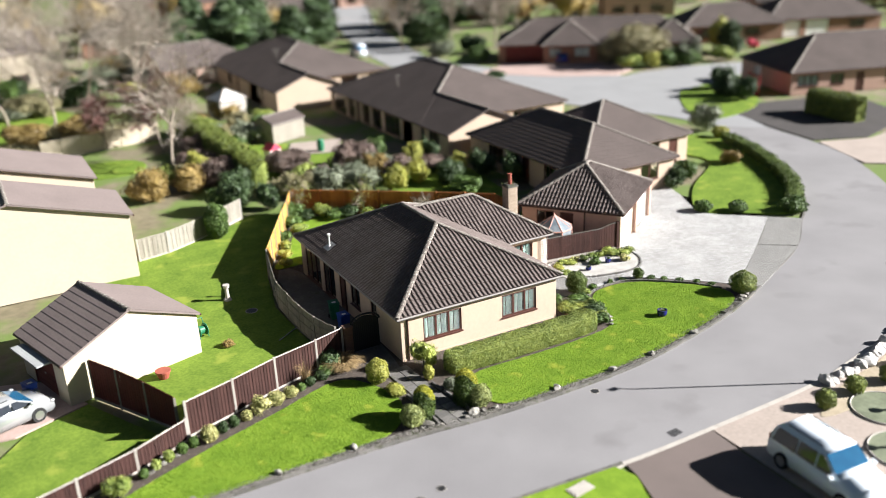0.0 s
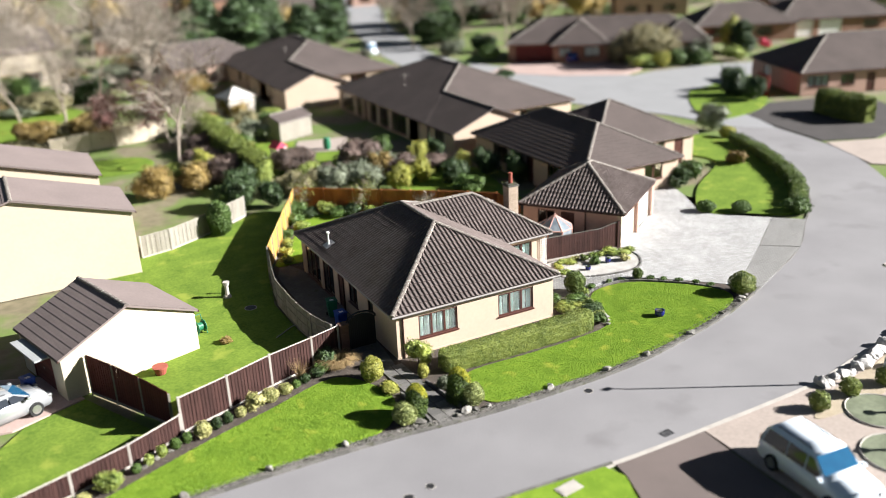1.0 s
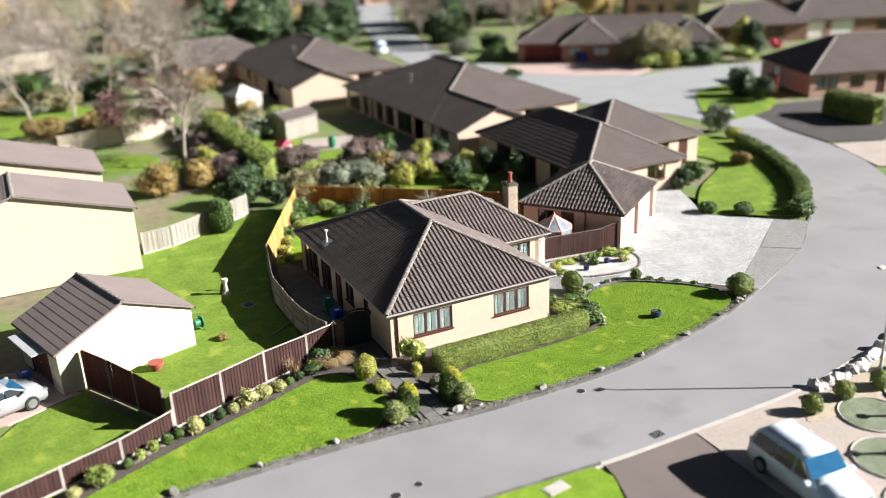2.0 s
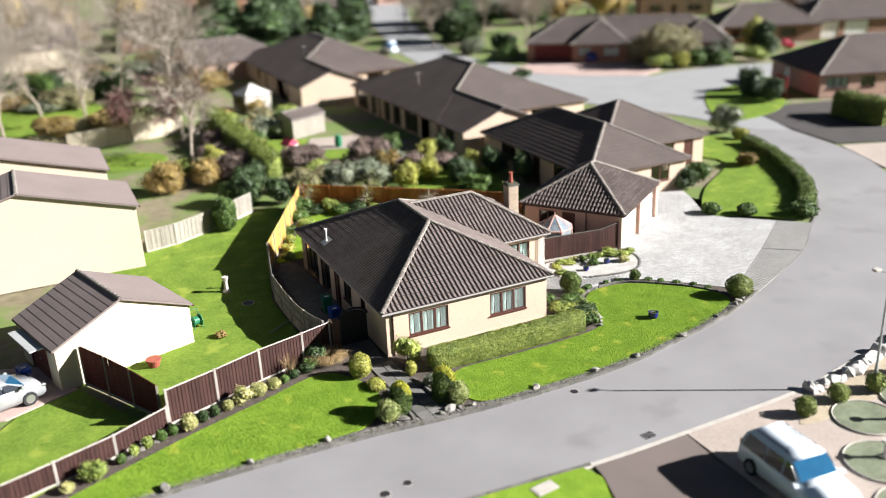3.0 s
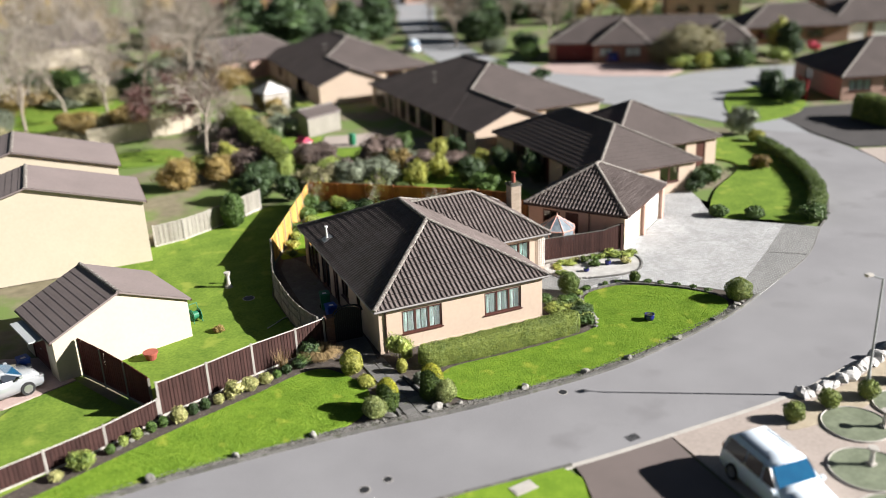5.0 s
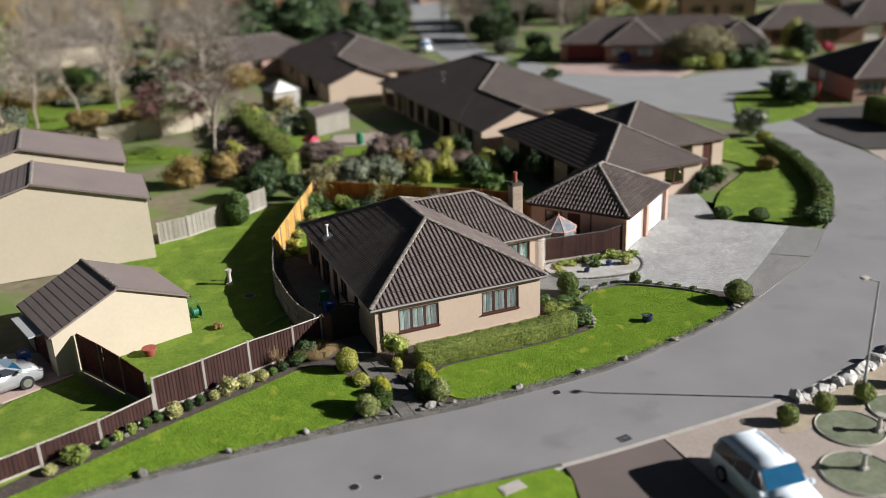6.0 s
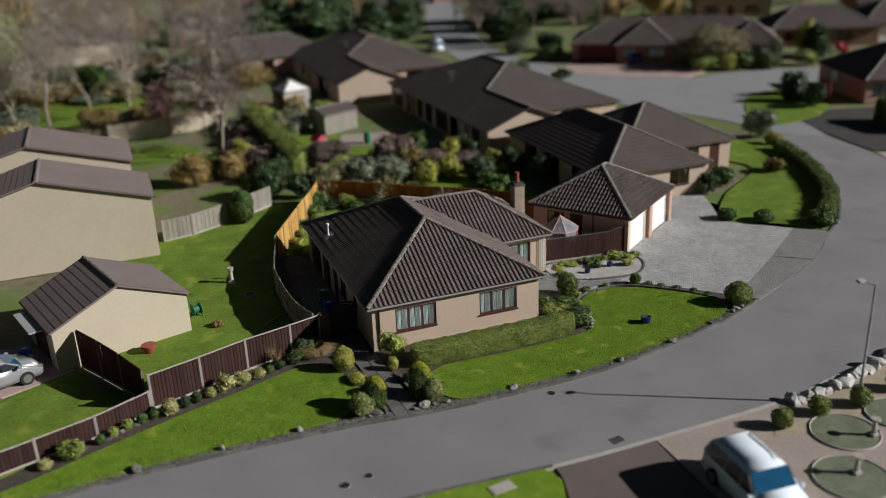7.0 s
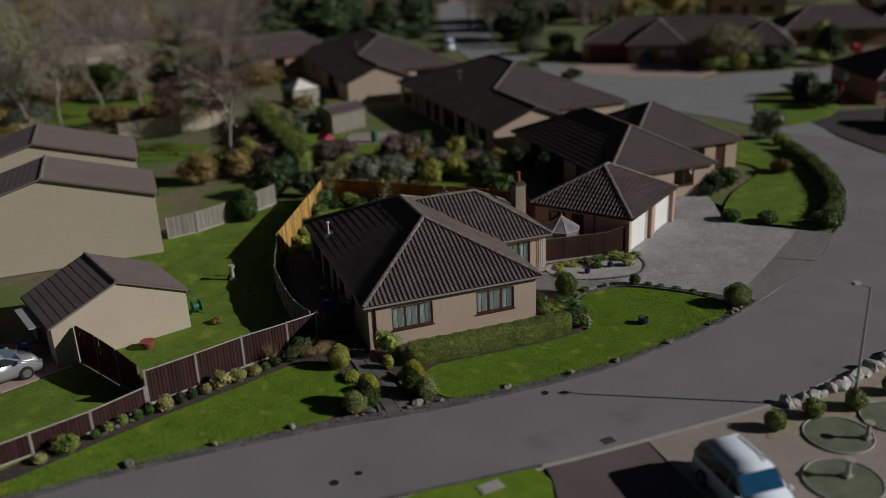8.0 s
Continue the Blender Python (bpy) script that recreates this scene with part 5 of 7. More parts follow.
hedge("hedge", "clipped green hedge below the front windows", [(1.5, -1.85), (4, -1.95), (7, -1.95), (9.2, -1.9), (10.4, -1.75)], 1.15, 1.0, "leaf_hedge", 46000, 0.022, lump=0.025)
hedge("hedge", "clipped dark green hedge along the neighbour's lawn", [(33.6, 5.4), (36.8, 8.4), (39.5, 12.4), (41.8, 17), (43.3, 21.5)], 1.15, 0.85, "leaf_clipped", 16000, 0.04, lump=0.13)
hedge("hedge", "tall clipped hedge before the corner bungalow", [(58.5, 25.3), (58.3, 22.0), (58.0, 18.8)], 2.4, 2.3, "leaf_box", 15000, 0.06)
hedge("hedge", "tall overgrown green hedge between back gardens", [(3.8, 33.0), (3.7, 38.4), (3.6, 47.4), (3.4, 56.9)], 1.8, 2.5, "leaf_box", 20000, 0.06, lump=0.12)
hedge("hedge", "dark evergreen hedge behind the far lawn", [(-18.5, 90.5), (-14, 88.5), (-9.8, 86.5)], 2.4, 2.8, "leaf_mid", 9000, 0.09, lump=0.15)
hedge("hedge", "dark evergreen hedge behind the far lawn", [(-6.2, 82.5), (-3.5, 81), (-1.2, 80)], 2.4, 2.8, "leaf_dark", 7000, 0.09, lump=0.15)

low = [(-14.9, -3.75, 0.55, 0.4, "leaf_variegated"), (-13.75, -3.25, 1.1, 0.85, "leaf_hedge"), (-12.75, -2.75, 0.4, 0.42, "leaf_mid"), (-12.2, -2.4, 0.42, 0.45, "leaf_hedge"), (-11.6, -2.1, 0.45, 0.5, "leaf_hedge"), (-11.0, -1.85, 0.45, 0.5, "leaf_mid"), (-10.45, -1.6, 0.42, 0.48, "leaf_mid"),
       (-9.75, -1.55, 0.7, 0.75, "leaf_variegated"), (-9.1, -1.2, 0.45, 0.55, "leaf_dark"), (-8.55, -1.0, 0.45, 0.55, "leaf_dark"), (-7.9, -0.75, 0.5, 0.45, "leaf_variegated"), (-7.2, -0.5, 1.0, 0.75, "leaf_variegated"), (-6.35, -0.2, 0.75, 0.65, "leaf_variegated"), (-5.55, 0.1, 0.65, 0.5, "leaf_variegated"), (-4.95, 0.35, 0.45, 0.4, "leaf_mid"), (-4.4, 0.6, 0.5, 0.42, "leaf_dark"), (-3.7, 0.9, 0.7, 0.4, "leaf_dark")]
names = {"leaf_variegated": "small cream variegated shrub beside the fence", "leaf_hedge": "small rounded light green shrub beside the fence", "leaf_mid": "small clipped green box shrub beside the fence", "leaf_dark": "small dark green box shrub beside the fence"}
for x, y, w, h, mt in low:
    shrub("shrub", names[mt], x, y, w, h, mt, group="shrubs along the fence", shape="lumpy" if w > 0.9 else "ball", z=0.03)
shrub("shrub", "clipped round grey-green shrub at the lawn edge", -1.92, -5.15, 1.03, 1.0, "leaf_pale", z=0.03)
shrub("conifer", "clipped golden-tipped conifer beside the path", -1.22, -4.85, 1.0, 1.55, "leaf_conifer", shape="cone", z=0.03, category="conifer")
shrub("conifer", "clipped golden-tipped conifer beside the lawn", 0.93, -4.78, 1.1, 1.68, "leaf_conifer", shape="cone", z=0.03, category="conifer")
shrub("shrub", "round pale green shrub beside the conifer", 1.38, -5.3, 0.98, 1.0, "leaf_pale", z=0.03, size=0.03)
shrub("shrub", "golden green rounded shrub beside the path", -1.6, -0.9, 1.05, 1.15, "leaf_gold", z=0.03)
shrub("shrub", "low golden shrub spreading over the path edge", -1.35, -2.3, 0.8, 0.4, "leaf_gold", z=0.03, depth=1.2)
shrub("shrub", "loose light green shrub against the house corner", 0.9, -0.8, 1.15, 1.5, "leaf_round", z=0.03, shape="lumpy", density=420)
shrub("shrub", "small upright golden shrub at the house corner", 0.55, -2.0, 0.5, 0.75, "leaf_gold", z=0.03)
shrub("shrub", "small grey-green shrub at the path", 0.95, -3.4, 0.7, 0.6, "leaf_grey", z=0.03)
shrub("shrub", "dark leafy shrub behind the grass clump", -2.9, 2.0, 1.3, 0.9, "leaf_dark", z=0.03, shape="lumpy")
shrub("shrub", "dark leafy ground cover beside the fence", -3.3, 1.2, 1.0, 0.5, "leaf_mid", z=0.03, shape="lumpy")
shrub("shrub", "clipped round standard bush by the front path", 12.2, 2.1, 1.15, 1.3, "leaf_clipped", z=0.05)
shrub("shrub", "small clipped bush at the drive edge", 16.4, 1.75, 0.6, 0.65, "leaf_clipped", z=0.05)
shrub("shrub", "clipped square bush at the drive entrance", 19.85, -2.95, 1.38, 1.2, "leaf_box", z=0.05)
for x, y, w, h, mt in ((10.6, 0.7, 1.4, 0.5, "leaf_clipped"), (11.3, 0.0, 1.4, 0.5, "leaf_round"), (11.2, -0.8, 1.2, 0.7, "leaf_dark"), (11.6, 1.1, 1.1, 0.5, "leaf_mid"), (10.5, 1.7, 1.0, 0.5, "leaf_mid"), (11.7, -0.3, 0.9, 0.6, "leaf_mid"), (10.5, -0.2, 1.0, 0.5, "leaf_box"), (11.0, -1.75, 0.9, 0.55, "leaf_mid"), (11.35, -1.25, 0.8, 0.5, "leaf_round"), (10.3, 0.3, 1.1, 0.6, "leaf_round"), (11.0, 0.5, 0.9, 0.45, "leaf_hedge"), (11.8, 0.35, 0.7, 0.4, "leaf_round"), (12.6, 1.75, 0.7, 0.35, "leaf_hedge"), (13.4, 2.1, 0.6, 0.25, "leaf_mid")):
    shrub("shrub", "low leafy bedding plant beside the house", x, y, w, h, mt, z=0.03, shape="lumpy", group="bedding plants by the house")
for x, y, w, h, mt in ((13.6, 5.6, 0.8, 0.22, "leaf_gold"), (14.5, 5.9, 1.0, 0.25, "leaf_round"), (15.5, 5.7, 0.6, 0.4, "leaf_clipped"), (16.4, 5.9, 0.9, 0.28, "leaf_clipped"), (17.6, 5.6, 1.2, 0.45, "leaf_hedge"), (18.3, 5.2, 1.1, 0.42, "leaf_hedge"), (17.5, 4.3, 0.6, 0.45, "leaf_variegated"), (13.2, 4.6, 0.7, 0.3, "leaf_hedge"), (13.9, 6.0, 0.6, 0.3, "leaf_round"), (15.0, 6.0, 0.6, 0.3, "leaf_variegated"), (16.9, 5.75, 0.7, 0.35, "leaf_round"), (15.7, 4.9, 0.7, 0.5, "leaf_mid")):
    shrub("shrub", "small shrub in the gravel bed before the brown fence", x, y, w, h, mt, z=0.05, shape="lumpy", group="gravel bed plants")
for x, y, w in ((14.6, 2.15, 0.45), (15.4, 2.0, 0.4), (16.9, 1.25, 0.5), (17.5, 0.75, 0.45), (18.1, 0.15, 0.5), (18.7, -0.6, 0.45), (19.1, -1.3, 0.5)):
    shrub("shrub", "tiny low plant tucked behind the lawn edging", x, y, w, 0.2, "leaf_mid", z=0.05, shape="lumpy", group="edging plants")
slab("gravel_bed", smooth_line([(13.0, 6.3), (15.6, 6.35), (18.4, 6.1), (18.7, 4.6), (17.9, 3.3), (16.6, 2.9), (14.6, 3.3), (13.0, 4.0)], 0.3, True), 0.0, 0.1, "gravel", "pale gravel flower bed with a stone edge", "flower bed")
bedge = thing("bed_edging", "rounded stone edging of the gravel bed", "edging", kind="structure")
bl = smooth_line([(13.0, 4.0), (14.6, 3.3), (16.6, 2.9), (17.9, 3.3), (18.7, 4.6), (18.5, 6.0)], 0.25)
bm = bmesh.new()
box(bm, 0.0, 0.255, -0.06, 0.06, 0, 0.15, None, 0.015)
bme = bpy.data.meshes.new("edging_block")
bm.to_mesh(bme)
bm.free()
bme.materials.append(MATS["path_slab"])
lawn_edge = smooth_line([(12.0, 0.6), (12.6, 1.5), (14.0, 1.95), (15.8, 1.7), (18.1, -0.2), (19.2, -1.9)], 0.25)
for ln in (bl, lawn_edge):
    for a, b in zip(ln, ln[1:]):
        ob = new("edging_block", bme)
        ob.parent = bedge
        ob.matrix_basis = pose(a[0], a[1], 0.0, 0, 0, math.degrees(math.atan2(b[1] - a[1], b[0] - a[0])) + random.uniform(-2, 2))

# straw-coloured grass clump
gc = thing("grass_clump", "dry straw-coloured ornamental grass clump", "grass clump", (-2.5, 1.35, 0.03))
n = 1500
a, l = RNG.uniform(0, 6.28, n), RNG.uniform(0.3, 1.0, n)
rt = RNG.uniform(0, 0.5, n)
base_p = np.stack([rt * np.cos(a), rt * np.sin(a), np.zeros(n)], 1)
mid = base_p + np.stack([0.45 * l * np.cos(a), 0.45 * l * np.sin(a), 0.55 * l], 1)
tip = base_p + np.stack([0.95 * l * np.cos(a), 0.95 * l * np.sin(a), 0.38 * l], 1)
side = np.stack([-np.sin(a), np.cos(a), np.zeros(n)], 1) * 0.009
gv = np.stack([base_p - side, base_p + side, mid + side, mid - side, tip], 1).reshape(-1, 3)
gf5 = np.arange(5 * n).reshape(-1, 5)
mesh_part("tuft", gv.tolist(), [tuple(r[:4]) for r in gf5.tolist()] + [(r[3], r[2], r[4]) for r in gf5.tolist()], "straw", gc)


fan = thing("twig_clump", "thin dry golden stems fanning up against the dark fence", "shrub", (-4.5, 1.0, 0.03))
n = 240
a = RNG.uniform(0, 6.28, n)
out, l = RNG.uniform(0.1, 0.55, n), RNG.uniform(0.6, 1.25, n)
base_p = np.stack([0.1 * np.cos(a), 0.1 * np.sin(a), np.zeros(n)], 1)
tip = base_p + np.stack([out * l * np.cos(a), out * l * np.sin(a), l], 1)
side = np.stack([-np.sin(a), np.cos(a), np.zeros(n)], 1) * 0.007
mesh_part("tuft", np.stack([base_p - side, base_p + side, tip], 1).reshape(-1, 3).tolist(), np.arange(3 * n).reshape(-1, 3).tolist(), "straw", fan)


# stones and pots
def stone(x, y, s, label="weathered pale stone on the kerb edge", z=0.07, group="kerb edge stones", mat="stone"):
    """A broken rock: a ball cut by several flat planes."""
    v = ICO2[0].copy()
    q = RNG.normal(0, 1, (9, 3))
    q /= np.linalg.norm(q, axis=1)[:, None]
    for k in range(9):
        over = np.maximum(0, v @ q[k] - RNG.uniform(0.5, 0.8))
        v -= over[:, None] * q[k]
    v *= (1 + 0.08 * RNG.normal(0, 1, (len(v), 1)))
    v *= 1.25
    v *= np.array([s * RNG.uniform(0.8, 1.2), s * RNG.uniform(0.6, 0.9), s * RNG.uniform(0.5, 0.75)])
    ob = mesh_part("stone", v.tolist(), ICO2[1].tolist(), mat)
    ob.matrix_basis = pose(x, y, z + s * 0.35, 0, 0, RNG.uniform(0, 360))
    return tagged(ob, label, "stone", group)


for x, y, s in ((-11.5, -5.55, 0.28), (-8.1, -5.45, 0.26), (-4.8, -5.4, 0.24), (-1.35, -5.5, 0.3), (-1.75, -5.62, 0.16), (0.75, -5.75, 0.3), (1.2, -5.85, 0.22), (0.3, -5.9, 0.18), (1.8, -5.9, 0.2), (5.0, -6.0, 0.27), (8.2, -6.05, 0.26), (10.75, -5.85, 0.24), (14.0, -5.3, 0.27), (14.3, -5.15, 0.15), (17.0, -4.4, 0.2), (19.3, -3.55, 0.26), (19.8, -3.3, 0.2), (20.3, -2.9, 0.24), (18.9, -3.75, 0.18)):
    stone(x, y, s * 0.78)
for x, y in ((-12.4, -2.5), (-11.9, -2.2), (-11.3, -1.95), (-8.8, -1.0), (-6.8, -0.2), (11.25, -2.2), (11.5, -1.85), (11.68, -1.5), (11.78, -1.15), (11.84, -0.8), (11.9, -0.45), (11.95, -0.1), (12.02, 0.25), (12.15, 0.6), (12.35, 0.95)):
    stone(x, y, 0.16, "small pale edging stone in the flower bed", 0.03, "bed stones")


def pot(x, y, r, h, z, label):
    t = thing("plant_pot", label, "plant pot", (x, y, z), 0, "blue pots")
    bm = bmesh.new()
    prof = [(r * 0.7, 0), (r * 0.95, h * 0.35), (r, h * 0.7), (r * 0.88, h * 0.92), (r, h), (r * 0.86, h), (r * 0.8, h * 0.85)]
    rings = [[bm.verts.new((q * math.cos(6.2832 * k / 18), q * math.sin(6.2832 * k / 18), zz)) for k in range(18)] for q, zz in prof]
    for A, B in zip(rings, rings[1:]):
        for k in range(18):
            bm.faces.new((A[k], A[(k + 1) % 18], B[(k + 1) % 18], B[k]))
    bm.faces.new(rings[0][::-1])
    part("body", bm, "blue_glaze", t, smooth=True)
    part("soil", cyl(bmesh.new(), 0, 0, h * 0.7, h * 0.84, r * 0.85, r * 0.82, 18), "bed_soil", t)
    merged("plant", [blob_leaves((0, 0, h), (r * 0.5, r * 0.5, r * 0.35), 60, 0.03)[0]], "leaf_mid", t)


pot(14.1, -2.85, 0.27, 0.34, 0.085, "glazed dark blue pot standing on the lawn")
pot(14.75, 4.3, 0.17, 0.22, 0.1, "glazed dark blue pot in the gravel bed")
pot(16.45, 4.6, 0.18, 0.28, 0.1, "glazed dark blue pot in the gravel bed")


# low brown retaining wall and garden ornaments
lw = thing("low_wall", "low brown brick retaining wall beside the hedge", "wall", (9.75, -1.0, 0), 75)
for r in range(3):
    for k in range(6):
        bm = bmesh.new()
        box(bm, k * 0.225 + 0.1 * (r % 2), k * 0.225 + 0.1 * (r % 2) + 0.215, 0, 0.1, r * 0.075, r * 0.075 + 0.067, None, 0.006)
        part("brick", bm, "brown_brick", lw)
orn = thing("garden_ornament", "pale stone pillar ornament on the neighbour's lawn", "ornament", (-4.9, 12.6, 0.05))
bm = bmesh.new()
cyl(bm, 0, 0, 0, 0.12, 0.24, 0.2, 14)
cyl(bm, 0, 0, 0.12, 0.75, 0.13, 0.1, 14)
cyl(bm, 0, 0, 0.75, 0.95, 0.16, 0.2, 14)
part("pillar", bm, "concrete", orn)
tp = thing("terracotta_pot", "wide red terracotta pot beside the cream garage", "plant pot", (-10.2, 5.2, 0.05))
bm = bmesh.new()
cyl(bm, 0, 0, 0, 0.34, 0.24, 0.35, 18)
cyl(bm, 0, 0, 0.34, 0.41, 0.38, 0.38, 18)
part("body", bm, "terracotta", tp)
for nm, lb, x, y, z, r, mt in (("manhole_cover", "dark iron cover set in the road", -4.03, -9.86, 0.0, 0.24, "iron"), ("manhole_cover", "dark iron cover set in the road", -3.00, -9.64, 0.0, 0.2, "iron"), ("manhole_cover", "dark iron cover beside the kerb", 6.39, -7.04, 0.0, 0.22, "iron"), ("manhole_cover", "dark round cover in the neighbour's lawn", -4.19, 10.35, 0.05, 0.35, "iron")):
    mc = thing(nm, lb, "manhole cover", (x, y, z))
    bm = bmesh.new()
    cyl(bm, 0, 0, 0, 0.006, r, r, 20)
    part("frame", bm, "concrete", mc)
    bm = bmesh.new()
    cyl(bm, 0, 0, 0.0, 0.01, r * 0.88, r * 0.88, 20)
    part("lid", bm, mt, mc)
ic = thing("inspection_cover", "pale concrete inspection cover in the grass verge", "inspection cover", (1.39, -12.57, 0.07), 8)
bm = bmesh.new()
box(bm, -0.5, 0.5, -0.3, 0.3, 0, 0.03, None, 0.01)
part("frame", bm, "concrete", ic)
bm = bmesh.new()
box(bm, -0.42, 0.42, -0.22, 0.22, 0.03, 0.045, None, 0.008)
part("lid", bm, "concrete", ic)
board_fence("fence", "red painted garden gate beside the corner bungalow", [(59.8, 33.0), (60.9, 35.5)], 2.2, "fence_scarlet", post="fence_scarlet")

# ---- vehicles ----
def car(name, label, x, y, turn, paint, L=4.5, W=1.82, H=1.66, suv=True):
    c = thing(name, label, "car", (x, y, 0.02), turn)
    prof = [(-L / 2, 0.45), (-L / 2, 0.85), (-L / 2 + 0.06, 1.02), (-L / 2 + 0.35, H - 0.12), (-L / 2 + 0.6, H - 0.01), (-0.3, H), (0.35, H - 0.06), (1.15, 1.04), (L / 2 - 0.35, 0.9), (L / 2 - 0.05, 0.68), (L / 2, 0.45), (L / 2 - 0.1, 0.26), (-L / 2 + 0.1, 0.26)]
    bm = bmesh.new()
    sides = []
    for s in (-1, 1):
        sides.append([bm.verts.new((px, s * (W / 2 - (0.2 * max(0, (pz - 0.95)) / (H - 0.95)) - (0.08 if abs(px) > L / 2 - 0.1 else 0)), pz)) for px, pz in prof])
    n = len(prof)
    bm.faces.new(sides[0])
    bm.faces.new(sides[1][::-1])
    for k in range(n):
        bm.faces.new((sides[0][k], sides[1][k], sides[1][(k + 1) % n], sides[0][(k + 1) % n]))
    bmesh.ops.recalc_face_normals(bm, faces=bm.faces)
    bmesh.ops.bevel(bm, geom=bm.edges[:], offset=0.075, segments=3, affect="EDGES")
    body = part("body", bm, paint, c, smooth=True)

    def pane(nm, pts, mat="car_glass"):
        bm = bmesh.new()
        vs = [bm.verts.new(p) for p in pts]
        f = bm.faces.new(vs)
        r = bmesh.ops.extrude_face_region(bm, geom=[f])
        f.normal_update()
        for v in r["geom"]:
            if isinstance(v, bmesh.types.BMVert):
                v.co += f.normal * 0.012
        bmesh.ops.recalc_face_normals(bm, faces=bm.faces)
        part(nm, bm, mat, body)
    w1, w2 = W / 2 - 0.06, W / 2 - 0.2
    pane("windscreen", [(1.1, -w1 + 0.06, 1.075), (1.1, w1 - 0.06, 1.075), (0.42, w2 - 0.04, H - 0.09), (0.42, -w2 + 0.04, H - 0.09)])
    pane("rear_window", [(-L / 2 + 0.085, w1 - 0.1, 1.1), (-L / 2 + 0.085, -w1 + 0.1, 1.1), (-L / 2 + 0.30, -w2 + 0.02, H - 0.2), (-L / 2 + 0.30, w2 - 0.02, H - 0.2)])
    for s in (-1, 1):
        y0, y1 = s * (W / 2 - 0.012), s * (W / 2 - 0.15)
        for a, b, e, f in ((-L / 2 + 0.3, -0.85, -L / 2 + 0.5, -0.82), (-0.78, 0.1, -0.75, 0.1), (0.17, 1.0, 0.17, 0.42)):
            q = [(a, y0, 1.04), (b, y0, 1.04), (f, y1, H - 0.14), (e, y1, H - 0.14)]
            pane("side_window", q if s < 0 else q[::-1], "pane_dark")
        for px in (-L / 2 + 0.85, L / 2 - 0.85):
            bm = bmesh.new()
            tube(bm, (px, s * (W / 2 - 0.2), 0.33), (px, s * (W / 2 + 0.01), 0.33), 0.33, 20)
            wh = part("wheel", bm, "tyre", c)
            bm = bmesh.new()
            tube(bm, (px, s * (W / 2 + 0.0), 0.33), (px, s * (W / 2 + 0.025), 0.33), 0.21, 16)
            part("rim", bm, "steel", wh)
        bm = bmesh.new()
        box(bm, 0.85, 1.05, s * (W / 2 + 0.1) - 0.09, s * (W / 2 + 0.1) + 0.09, 1.02, 1.16, None, 0.03)
        part("mirror", bm, paint, body)
        bm = bmesh.new()
        tube(bm, (-1.6, s * 0.62, H + 0.03), (0.1, s * 0.62, H + 0.03), 0.02, 6)
        part("roof_rail", bm, "iron", body)
        bm = bmesh.new()
        box(bm, L / 2 - 0.25, L / 2 - 0.02, s * 0.68 - 0.16, s * 0.68 + 0.16, 0.66, 0.78, None, 0.03)
        part("headlight", bm, "steel", body)
        bm = bmesh.new()
        box(bm, -L / 2 - 0.01, -L / 2 + 0.12, s * 0.72 - 0.1, s * 0.72 + 0.1, 0.8, 1.1, None, 0.03)
        part("tail_light", bm, "terracotta", body)
    return c


car("car", "white estate car parked on the pale drive", 9.55, -17.05, -94, "car_white", 4.6, 1.95, 1.75)
car("car", "silver hatchback parked on the neighbour's drive", -17.3, 4.6, 22, "car_silver", 4.1, 1.75, 1.5)
car("car", "dark car parked before the brick bungalow", 57.5, 66.0, 60, "blue_glaze", 4.2, 1.75, 1.5)
car("car", "white van-like car parked on the side road", 38.5, 92.0, 80, "car_white", 4.4, 1.8, 1.8)


